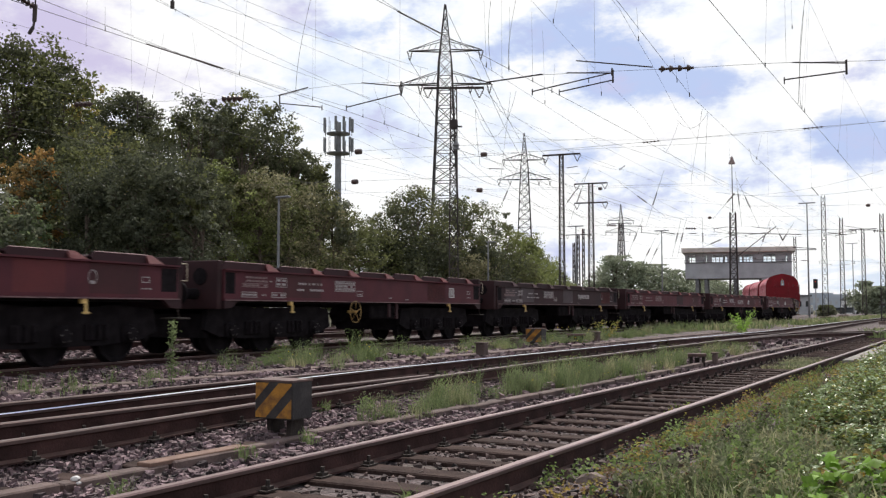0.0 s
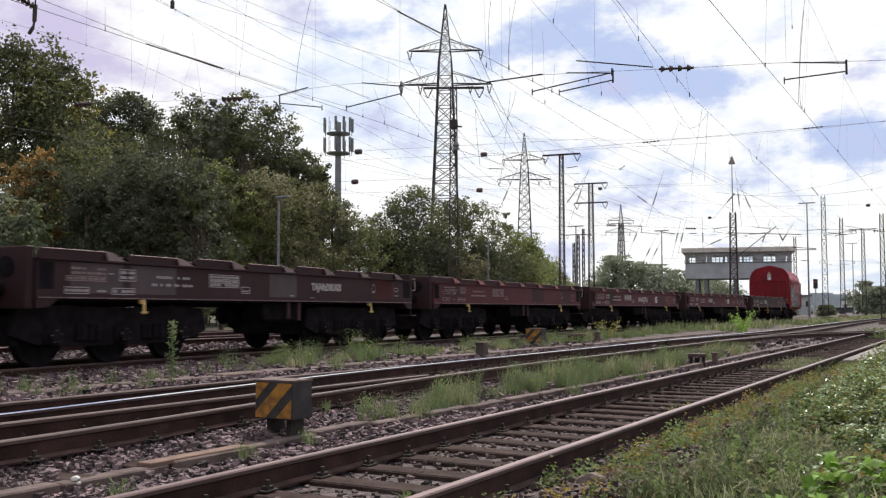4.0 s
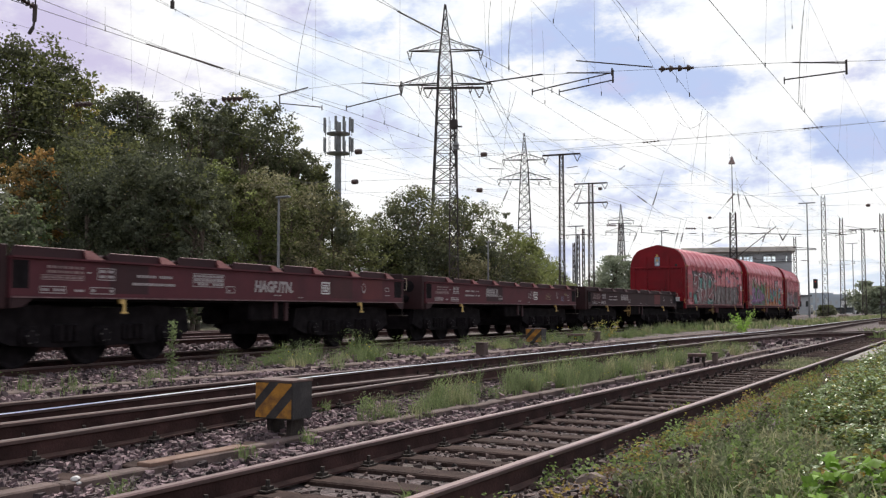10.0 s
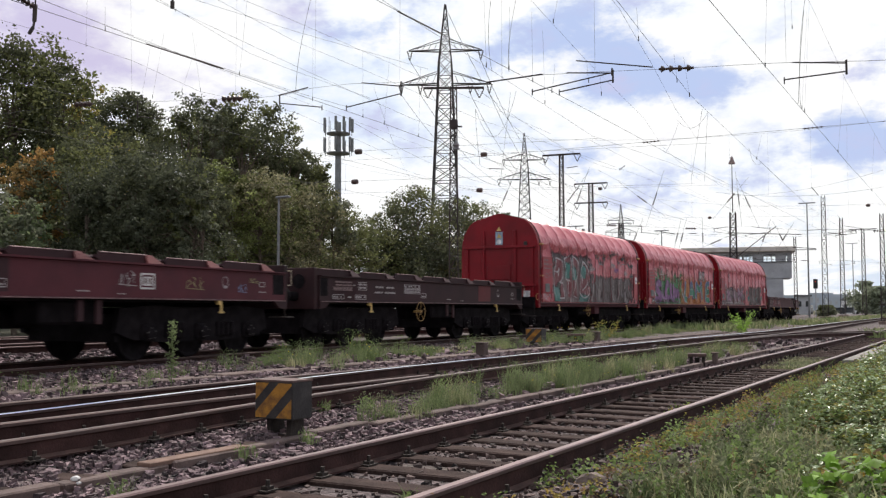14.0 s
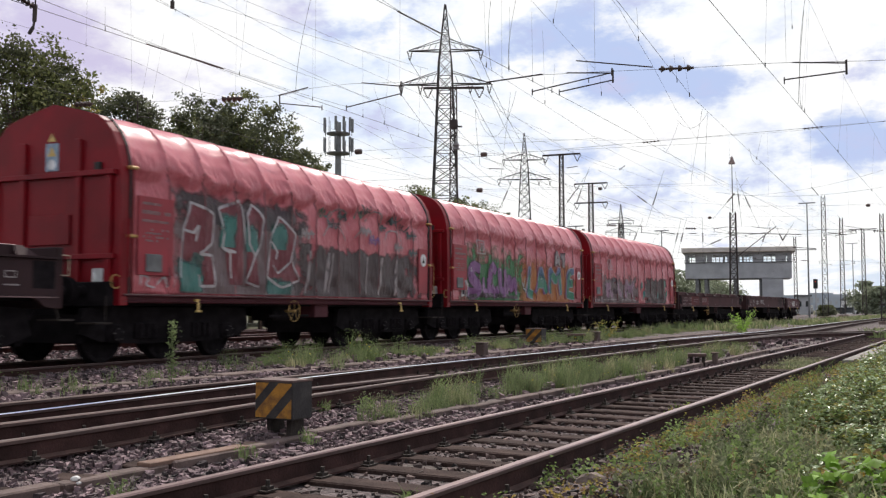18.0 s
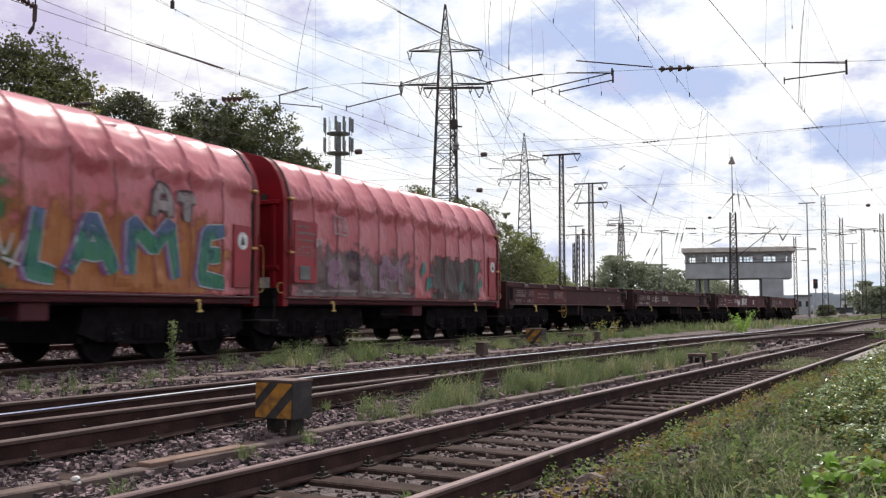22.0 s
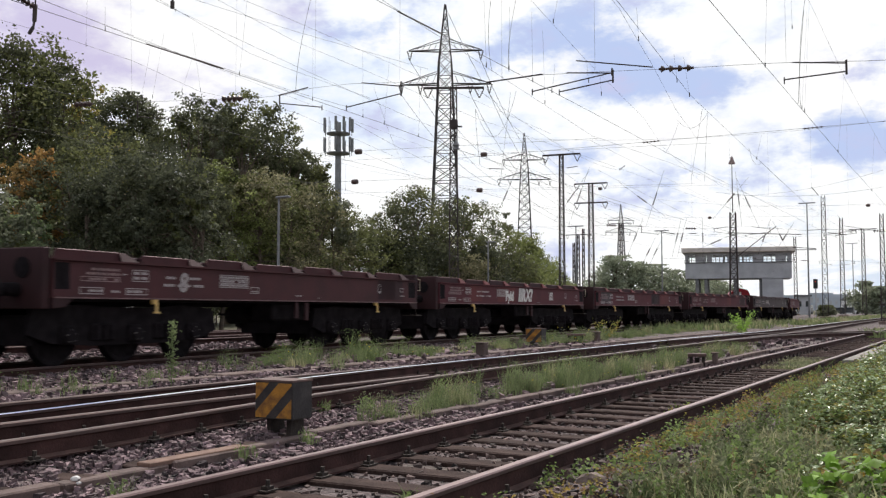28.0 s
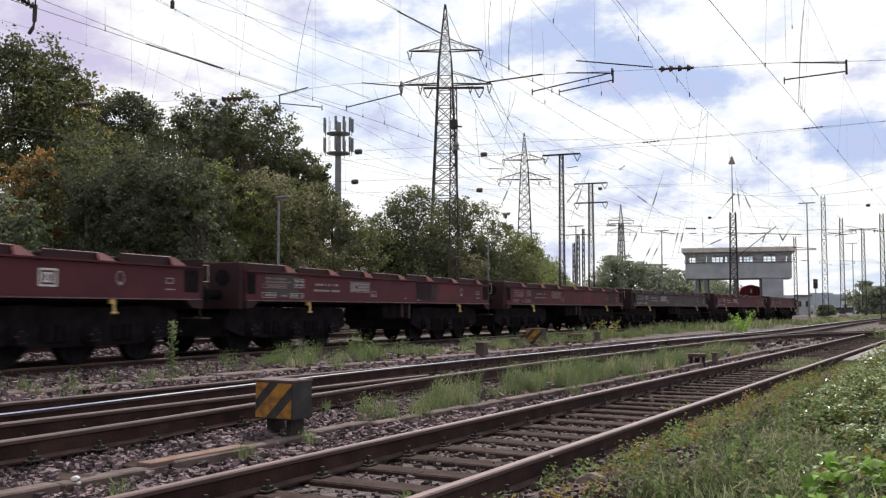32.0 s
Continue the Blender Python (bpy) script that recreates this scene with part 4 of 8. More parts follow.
M["tarp"] = tarp_material("tarp", (0.46, 0.110, 0.130), (0.58, 0.20, 0.225))
M["tarp_old"] = tarp_material("tarp_old", (0.45, 0.095, 0.115), (0.57, 0.175, 0.20))
# lighter, glossier copy of the cover, for glints along the hoops
M["tarp_glint"] = material("tarp_glint", (0.66, 0.27, 0.295), 0.24, 0, 0.08, 5.0, second=(0.60, 0.22, 0.24), spec=0.8)
M["seam"] = material("seam", (0.20, 0.06, 0.07), 0.5, 0, 0.2, 4.0)


def spray(name, base, second, cloud=False, worn=0.5, firm=1.0):
    """Sprayed paint: blotchy, worn thin in places; a cloud also fades out at its edges."""
    m = material(name, base, 0.46, 0, 0.25, 2.2, second=second, spread=0.2, spec=0.32)
    nt = m.node_tree
    N, L = nt.nodes.new, nt.links.new
    bs = nt.nodes["Principled BSDF"]
    co = N("ShaderNodeTexCoord")
    no = N("ShaderNodeTexNoise")
    no.inputs["Scale"].default_value, no.inputs["Detail"].default_value = 3.5, 6.0
    L(co.outputs["Object"], no.inputs["Vector"])
    r = N("ShaderNodeMapRange")
    L(no.outputs["Fac"], r.inputs["Value"])
    if cloud:
        sp = N("ShaderNodeSeparateXYZ")
        L(co.outputs["Generated"], sp.inputs["Vector"])

        def op(kind, p, q):
            n = N("ShaderNodeMath")
            n.operation = kind
            for i, v in enumerate((p, q)):
                if isinstance(v, float):
                    n.inputs[i].default_value = v
                else:
                    L(v, n.inputs[i])
            return n.outputs[0]
        y, z = sp.outputs["Y"], sp.outputs["Z"]
        e = op("MINIMUM", op("MULTIPLY", op("MINIMUM", y, op("SUBTRACT", 1.0, y)), 9.0), op("MULTIPLY", op("SUBTRACT", 1.0, z), 3.2 * firm))
        r.inputs["From Min"].default_value, r.inputs["From Max"].default_value = 0.25, 0.75
        r.inputs["To Min"].default_value, r.inputs["To Max"].default_value = -1.1, 0.75 + 0.6 * (firm - 1) / 2
        fac = op("MULTIPLY", op("MINIMUM", op("MAXIMUM", op("ADD", e, r.outputs["Result"]), 0.0), 1.0), 0.9)
    else:
        r.inputs["From Min"].default_value, r.inputs["From Max"].default_value = 0.30, 0.48
        r.inputs["To Min"].default_value, r.inputs["To Max"].default_value = 1 - worn, 0.95
        fac = r.outputs["Result"]
    creases(nt, bs)
    tr, mx = N("ShaderNodeBsdfTransparent"), N("ShaderNodeMixShader")
    L(fac, mx.inputs["Fac"])
    L(tr.outputs[0], mx.inputs[1])
    L(bs.outputs[0], mx.inputs[2])
    L(mx.outputs[0], nt.nodes["Material Output"].inputs["Surface"])
    return m


M["cloud_black"] = spray("cloud_black", (0.048, 0.036, 0.040), (0.078, 0.053, 0.056), True, firm=1.5)
M["cloud_dark"] = spray("cloud_dark", (0.066, 0.050, 0.051), (0.092, 0.066, 0.067), True, firm=3.0)
M["cloud_grey"] = spray("cloud_grey", (0.15, 0.112, 0.114), (0.19, 0.135, 0.137), True)
M["cloud_green"] = spray("cloud_green", (0.045, 0.135, 0.058), (0.06, 0.20, 0.08), True)
M["cloud_orange"] = spray("cloud_orange", (0.36, 0.12, 0.04), (0.43, 0.165, 0.055), True)
M["spray_black"] = spray("spray_black", (0.045, 0.03, 0.042), (0.08, 0.045, 0.06), worn=0.4)
M["spray_grey"] = spray("spray_grey", (0.27, 0.22, 0.225), (0.33, 0.28, 0.28), worn=0.7)
M["spray_white"] = spray("spray_white", (0.40, 0.36, 0.37), (0.52, 0.48, 0.49), worn=0.6)
M["spray_teal"] = spray("spray_teal", (0.05, 0.21, 0.18), (0.08, 0.16, 0.15), True)
M["spray_teal_dark"] = spray("spray_teal_dark", (0.07, 0.085, 0.09), (0.10, 0.12, 0.12), worn=0.5)
M["spray_maroon"] = spray("spray_maroon", (0.15, 0.035, 0.045), (0.20, 0.045, 0.055), worn=0.3)
M["spray_green"] = spray("spray_green", (0.08, 0.24, 0.14), (0.06, 0.20, 0.20), worn=0.5)
M["spray_purple"] = spray("spray_purple", (0.18, 0.075, 0.20), (0.26, 0.11, 0.265), worn=0.25)
M["spray_blue"] = spray("spray_blue", (0.07, 0.10, 0.24), (0.09, 0.14, 0.28), worn=0.3)
M["spray_mint"] = spray("spray_mint", (0.06, 0.24, 0.11), (0.05, 0.18, 0.16), True)
M["spray_rim"] = spray("spray_rim", (0.34, 0.38, 0.42), (0.44, 0.46, 0.48), worn=0.5)
M["emblem_paint"] = spray("emblem_paint", (0.40, 0.29, 0.30), (0.48, 0.36, 0.37), worn=0.25)
M["spray_pink"] = spray("spray_pink", (0.25, 0.125, 0.20), (0.28, 0.155, 0.22), worn=0.6)
M["panel_red"] = material("panel_red", (0.34, 0.036, 0.05), 0.5, 0, 0.15, 2.0, second=(0.27, 0.034, 0.046), spec=0.3)
M["rubber"] = material("rubber", (0.02, 0.02, 0.02), 0.7)
M["sign_white"] = material("sign_white", (0.7, 0.7, 0.7), 0.6)
M["sign_blue"] = material("sign_blue", (0.25, 0.33, 0.42), 0.6)

CLOTH = {}     # the cover of each wagon, to lay paint on

# half outline of the hood (x, z), from the sill to the ridge
HOOD = [(1.50, 0.98), (1.50, 1.5), (1.50, 2.0), (1.50, 2.5), (1.495, 2.9), (1.465, 3.15), (1.40, 3.40), (1.28, 3.63), (1.12, 3.82), (0.97, 3.92), (0.70, 4.00), (0.35, 4.09), (0.0, 4.17)]


def hood_outline(n=40):
    """Evenly spread points over the whole arch, near side first."""
    pts = [Vector(p) for p in HOOD] + [Vector((-x, z)) for x, z in HOOD[-2::-1]]
    L = [0.0]
    for a, b in zip(pts, pts[1:]):
        L.append(L[-1] + (b - a).length)
    out = []
    for i in range(n + 1):
        d = L[-1] * i / n
        k = min(len(L) - 2, max(j for j in range(len(L)) if L[j] <= d + 1e-9))
        t = (d - L[k]) / (L[k + 1] - L[k])
        out.append(pts[k].lerp(pts[k + 1], t))
    return out


def tarpaulin(parent, mat, seed, y0=-5.78, y1=5.72, bays=12):
    """The cover: stretched over hoops, dropping in a scalloped fold at the shoulder, hanging creased below."""
    rng = random.Random(seed)
    prof = hood_outline(116)
    half = [0.0, 0.018, 0.04, 0.07, 0.12, 0.19, 0.27, 0.35, 0.43]
    us = half + [0.5, 0.57, 0.64, 0.70, 0.76, 0.82, 0.87, 0.91, 0.94, 0.965, 0.985]
    ph = [(rng.uniform(0, 6), rng.uniform(0.75, 1.25), rng.uniform(-0.12, 0.12)) for _ in range(bays)]
    V, F, S = [], [], []
    rows = [(b, u) for b in range(bays) for u in us] + [(bays - 1, 1.0)]
    for b, u in rows:
        y = y0 + (y1 - y0) * (b + u) / bays
        sag = 1 - (2 * u - 1) ** 2
        hoop = math.exp(-(min(u, 1 - u) / 0.035) ** 2)
        p0, amp, skew = ph[b]
        fold = 3.12 - 0.13 * amp * sag + skew * (u - 0.5) + 0.03 * noise.noise(Vector((y * 5, seed, 0)))
        for p in prof:
            n = Vector((p.x, (p.y - 2.2) * 0.9)).normalized()
            above = 1 / (1 + math.exp(-(p.y - fold) / 0.014))
            roof = max(0.0, min(1.0, (p.y - 3.4) / 0.4))
            near = math.exp(-((p.y - fold) / 0.30) ** 2)
            hang = max(0.0, min(1.0, (3.15 - p.y) / 0.3))
            # sharp creases: folded noise, long upright on the side, slanting under the fold
            c1 = abs(noise.noise(Vector((y * 2.1 + seed, p.y * 0.55, p.x * 0.2)))) - 0.2
            c2 = abs(noise.noise(Vector((y * 3.4 + p.y * 2.4 + seed * 2, p.y * 1.8, 3.0)))) - 0.2
            c3 = noise.noise(Vector((y * 5 + seed * 3, p.y * 5, p.x)))
            low = math.exp(-((p.y - 1.2) / 0.22) ** 2)
            off = -0.030 * sag * (1 - roof * 0.7) - 0.055 * roof * min(1.0, u / 0.10, (1 - u) / 0.30) - 0.055 * sag * near * amp * (1 - above * 0.6)
            off += 0.15 * (above - 0.5) * near * (0.35 + 0.65 * sag)
            off += hang * (0.050 * c1 + 0.004 * c3) + near * 0.15 * c2 + 0.012 * c3
            off += low * (0.035 * math.sin(3.2 * y + p0 + 5 * p.y) + 0.02 * c3)
            off += 0.009 * hoop
            V.append((p.x + n.x * off, y, p.y + n.y * off))
    n = len(prof)
    for j in range(len(rows) - 1):
        for i in range(n - 1):
            F.append((j * n + i, (j + 1) * n + i, (j + 1) * n + i + 1, j * n + i + 1))
    CLOTH[parent.name] = BVHTree.FromPolygons(V, F)
    ob = new("tarpaulin", mesh_of("tarpaulin", V, F, mat, smooth=True))
    ob.parent = parent
    ob["label"] = "sun-faded creased red cover with graffiti"
    so = ob.modifiers.new("thickness", "SOLIDIFY")
    so.thickness, so.offset = 0.012, -1.0
    # a sewn seam down the near side at every hoop
    for b in range(1, bays):
        j = b * len(us)
        q = [Vector(v) for v in V[j * n + 2:j * n + 46] if v[2] < 3.2]
        VV, FF = [], []
        for i, v in enumerate(q):
            VV += [v + Vector((0.004, -0.010, 0.002)), v + Vector((0.024, 0.0, 0.004)), v + Vector((0.004, 0.010, 0.002))]
            if i:
                k = 3 * i
                FF += [(k - 3, k - 2, k + 1, k), (k - 2, k - 1, k + 2, k + 1)]
        se = new("seam", mesh_of("seam", VV, FF, "seam"))
        se.parent = ob
        # the hoop stands out under the roof as a rounded ridge, paled for glints
        q = [Vector(v) for v in V[j * n:j * n + n] if v[2] > 3.42 and v[0] > -0.9]
        bm = bmesh.new()
        tube(bm, [v + Vector((0.002, 0, -0.008)) for v in q], 0.014, 8)
        part("hoop_ridge", bm, "tarp_glint", ob, "pale shiny ridge over a hoop, imitating glints", smooth=True)
    return ob


def arch(bm, y0, y1, grow=0.0, foot=0.80):
    loop = [(x * (1 + grow / 1.5), z + grow * (z > 2.5)) for x, z in HOOD[:]]
    full = [(loop[0][0], foot)] + loop + [(-x, z) for x, z in loop[-2::-1]] + [(-loop[0][0], foot)]
    extrude_loop(bm, full[::-1], y0, y1)


def hood_wagon(seed, mat, name="covered_wagon"):
    w = thing(name, "red goods wagon with a faded creased cover over hoops", "goods wagon")
    tarpaulin(w, mat, seed)
    for sy in (-1, 1):
        lo, hi = sorted((sy * 5.80, sy * 5.98))
        bm = bmesh.new()
        arch(bm, lo, hi, 0.015)
        e = part("end_wall", bm, "bright_red", w, "bright red arched steel end wall")
        lo, hi = sorted((sy * 5.745, sy * 5.80))
        bm = bmesh.new()
        arch(bm, lo, hi, 0.028, 0.95)
        part("seal_hoop", bm, "rubber", w, "narrow black sealing hoop")
        yo = sy * 5.98
        for x in (-1.28, -0.62, 0.62, 1.28):
            part("stiffener", boxes(((x - 0.06, min(yo, yo + sy * 0.07), 0.95), (x + 0.06, max(yo, yo + sy * 0.07), 2.915 if abs(x) > 1 else 3.55)), bevel=0.01), "bright_red", e)
        for z in (1.55, 2.92):
            part("crossbar", boxes(((-1.42, min(yo, yo + sy * 0.09), z), (1.42, max(yo, yo + sy * 0.09), z + 0.09)), bevel=0.01), "bright_red", e)
        part("end_hatch", boxes(((-0.45, min(yo, yo + sy * 0.05), 1.80), (0.45, max(yo, yo + sy * 0.05), 2.30)), bevel=0.01), "bright_red", e)
        bm = bmesh.new()
        box(bm, (-0.14, min(yo, yo + sy * 0.012), 3.05), (0.14, max(yo, yo + sy * 0.012), 3.52))
        part("warning_sign", bm, "sign_blue", w, "blue and white warning plate")
        bm = bmesh.new()
        lathe(bm, [(0.09, 0.012), (0.09, 0.02)], "Y", 16, (0, yo if sy > 0 else yo - 0.032, 3.16))
        part("sign_disc", bm, "sign_white", w)
        bm = bmesh.new()
        yy = yo + sy * 0.02
        bm.faces.new([bm.verts.new(p) for p in ((-0.10, yy, 3.30), (0.10, yy, 3.30), (0, yy, 3.47))][::sy])
        part("sign_triangle", bm, "yellow", w)
        bm = bmesh.new()
        bm.faces.new([bm.verts.new(p) for p in ((-0.09, yy, 3.55), (0.09, yy, 3.55), (0, yy, 3.70))][::sy])
        part("sign_triangle", bm, "yellow", w)
        bm = bmesh.new()
        box(bm, (0.95, min(yo, yo + sy * 0.02), 1.05), (1.20, max(yo, yo + sy * 0.02), 1.40))
        part("label_plate", bm, "sign_white", w)
        bm = bmesh.new()
        box(bm, (0.98, min(yo, yo + sy * 0.07), 2.98), (1.10, max(yo, yo + sy * 0.07), 3.14), 0.01)
        part("lamp_bracket", bm, "rubber", w)
        # headstock with platform
        lo, hi = sorted((sy * 5.95, sy * 6.12))
        part("headstock", boxes(((-1.40, lo, 0.78), (1.40, hi, 1.18)), bevel=0.015), "bogie", w)
        bm = bmesh.new()
        ys = sy * 6.22
        if sy > 0:
            tube(bm, [Vector(p) for p in ((1.46, 5.95, 2.02), (1.46, ys - 0.05, 2.0), (1.46, ys, 1.9), (1.46, ys, 1.35), (1.46, ys - 0.05, 1.22), (1.46, 5.95, 1.15))], 0.012)
            part("grab_rail", bm, "bronze", w, "dull bronze grab rail")
        else:
            rod(bm, (1.46, ys, 0.55), (1.46, ys, 0.95), 0.009, 6)
            part("step_hanger", bm, "iron", w)
        bm = bmesh.new()
        ring(bm, (1.50, sy * 6.05, 1.18), 0.11, 0.010, 16)
        part("shunter_ring", bm, "bronze", w)
        for z in (3.02, 1.90):
            part("latch", boxes(((1.46, sy * 5.75 - 0.09, z), (1.59, sy * 5.75 + 0.09, z + 0.055)), bevel=0.015), "bronze", w, "brass-coloured latch")
        bm = bmesh.new()
        rod(bm, (1.56, sy * 5.75, 1.0), (1.56, sy * 5.75, 3.05), 0.018, 6)
        rod(bm, (1.58, sy * 5.86, 1.25), (1.58, sy * 5.86, 2.2), 0.02, 6)
        part("locking_bar", bm, "bright_red", w)
        part("step", boxes(((1.05, min(sy * 6.1, sy * 6.42), 0.50), (1.48, max(sy * 6.1, sy * 6.42), 0.53))), "iron", w)
    for sx in (-1, 1):
        bm = bmesh.new()
        extrude_loop(bm, [(sx * x, z) for x, z in [(1.30, 0.84), (1.50, 0.84), (1.52, 0.86), (1.46, 0.88), (1.46, 0.94), (1.54, 0.95), (1.54, 0.985), (1.30, 0.985)]][::sx], -5.9, 5.9)
        part("side_sill", bm, "wagon_red", w, "dark red side sill")
        part("sill_edge", boxes(((min(sx * 1.541, sx * 1.552), -5.9, 0.972), (max(sx * 1.541, sx * 1.552), 5.9, 0.988))), "worn_edge", w, "scraped pale sill edge")
    part("frame", boxes(((-1.30, -6.0, 0.80), (1.30, 6.0, 0.96)), ((-0.35, -6.1, 0.60), (0.35, 6.1, 0.80))), "bogie", w)
    # data panels at both corners
    bm = bmesh.new()
    box(bm, (1.50, -5.60, 1.30), (1.535, -4.72, 2.62), 0.008)
    p1 = part("data_panel", bm, "panel_red", w, "red steel panel with white lettering")
    rng = random.Random(seed)
    bm = bmesh.new()
    bar_rows(bm, 1.541, -5.52, -5.05, 2.46, 2.54, 1, 0.9, rng, 5)
    bar_rows(bm, 1.541, -5.52, -4.80, 2.30, 2.41, 1, 0.9, rng, 8)
    bar_rows(bm, 1.541, -5.52, -4.85, 2.17, 2.25, 1, 0.9, rng, 9)
    bar_rows(bm, 1.541, -5.50, -4.85, 1.85, 2.10, 4, 0.6, rng, 10)
    part("lettering", bm, "faded", p1)["kind"] = "stuff"
    bm = bmesh.new()
    box(bm, (1.536, -5.42, 1.36), (1.56, -5.02, 1.66), 0.01)
    part("label_holder", bm, "grey_steel", p1, "steel label holder")
    bm = bmesh.new()
    box(bm, (1.50, 5.12, 1.15), (1.53, 5.66, 2.35), 0.008)
    p2 = part("data_panel", bm, "panel_red", w, "red steel panel with a white disc")
    bm = bmesh.new()
    lathe(bm, [(0.17, 0), (0.17, 0.006)], "X", 20, (1.53, 5.39, 2.05))
    part("disc", bm, "sign_white", p2)
    bm = bmesh.new()
    bm.faces.new([bm.verts.new(p) for p in ((1.539, 5.31, 1.97), (1.539, 5.47, 1.97), (1.539, 5.37, 2.15))])
    part("symbol", bm, "rubber", p2)
    for y in (-4.0, 4.1):
        piece("tie_hook", HOOK, w, (0.07, y, 0.02))
    if seed != 12:
        add_handwheel(w, -0.85, 0.70)
    part("brake_box", boxes(((1.0, 0.10, 0.56), (1.42, 0.65, 0.84)), bevel=0.02), "wagon_red", w)
    bm = bmesh.new()
    box(bm, (0.5, -1.0, 0.50), (1.1, 0.0, 0.82), 0.04)
    rod(bm, (1.3, -1.5, 0.60), (1.3, 0.0, 0.60), 0.03)
    part("brake_gear", bm, "bogie", w)
    add_bogie(w, -4.0)
    add_bogie(w, 4.0)
    add_ends(w, RED_HALF, "bright_red")
    return w


def blob(bm, x, pts):
    """A sprayed patch: a closed outline of (y, z), cut into a fan, held just off the cover."""
    c = Vector((sum(p[0] for p in pts) / len(pts), sum(p[1] for p in pts) / len(pts)))
    cv = bm.verts.new((x, *c))
    vs = [bm.verts.new((x, *p)) for p in pts]
    for a, b in zip(vs, vs[1:] + vs[:1]):
        bm.faces.new((cv, a, b))


def lay_on(w):
    """Lay the flat sprayed pieces onto the creased cloth."""
    tree = CLOTH[w.name]
    for ob in w.children:
        if not (ob.name.startswith("graffiti") or ob.name.startswith("emblem")):
            continue
        for v in ob.data.vertices:
            hit = tree.ray_cast(Vector((3.0, v.co.y, max(1.02, v.co.z))), Vector((-1.0, 0.0, 0.0)))[0]
            v.co.x = (hit.x if hit else 1.50) + 0.014 + (v.co.x - 1.511) * 0.55


def ragged(y0, y1, z0, z1, rng, n=44, top=0.12):
    """An uneven sprayed band."""
    up = [(y0 + (y1 - y0) * i / n, z1 + rng.uniform(-top, top)) for i in range(n + 1)]
    return [(y0, z0)] + [(y1, z0)] + up[::-1]


PAINT_X = 1.545


def sprayed(w, lines, width, mat, lift, label="", name="graffiti", sharp=False):
    """One sprayed letter or stroke group, as wide rounded strokes."""
    bm = bmesh.new()
    for pts in lines:
        fine = []
        n = len(pts)
        for i in range(n - 1):
            p0, p1, p2, p3 = (Vector(pts[max(0, min(n - 1, i + d))]) for d in (-1, 0, 1, 2))
            for k in range(6):
                t = k / 6
                if sharp:
                    fine.append(p1.lerp(p2, (0.04, 0.2, 0.4, 0.6, 0.8, 0.96)[k]))
                    continue
                fine.append(0.5 * (2 * p1 + (p2 - p0) * t + (2 * p0 - 5 * p1 + 4 * p2 - p3) * t * t + (3 * p1 - p0 - 3 * p2 + p3) * t ** 3))
        fine.append(Vector(pts[-1]))
        rows = []
        for i, p in enumerate(fine):
            d = fine[min(i + 1, len(fine) - 1)] - fine[max(i - 1, 0)]
            d = d.normalized() if d.length > 1e-6 else Vector((1, 0))
            wd = width / 2 * (0.75 + 0.25 * math.sin(math.pi * i / (len(fine) - 1)))
            rows.append([bm.verts.new((PAINT_X + lift, p.x - d.y * wd * f, p.y + d.x * wd * f)) for f in (1, 0.33, -0.33, -1)])
        for a, b in zip(rows, rows[1:]):
            for k in range(3):
                bm.faces.new((a[k], a[k + 1], b[k + 1], b[k]))
    return part(name, bm, mat, w, label)


def fat_letter(w, lines, width, fill, edge, label, rim=0.09, sharp=False):
    sprayed(w, lines, width + rim, edge, 0.004, name="graffiti_outline", sharp=sharp)
    sprayed(w, lines, width, fill, 0.010, label, sharp=sharp)


def cloud(w, y0, y1, z1, mat, lift, label, rng, z0=1.02):
    bm = bmesh.new()
    ny, nz = int((y1 - y0) / 0.07), int((z1 - z0) / 0.07)
    g = [[bm.verts.new((PAINT_X + lift, y0 + (y1 - y0) * j / ny, z0 + (z1 - z0) * i / nz)) for i in range(nz + 1)] for j in range(ny + 1)]
    for p, q in zip(g, g[1:]):
        for i in range(nz):
            bm.faces.new((p[i], q[i], q[i + 1], p[i + 1]))
    part("graffiti_ground", bm, mat, w, label)



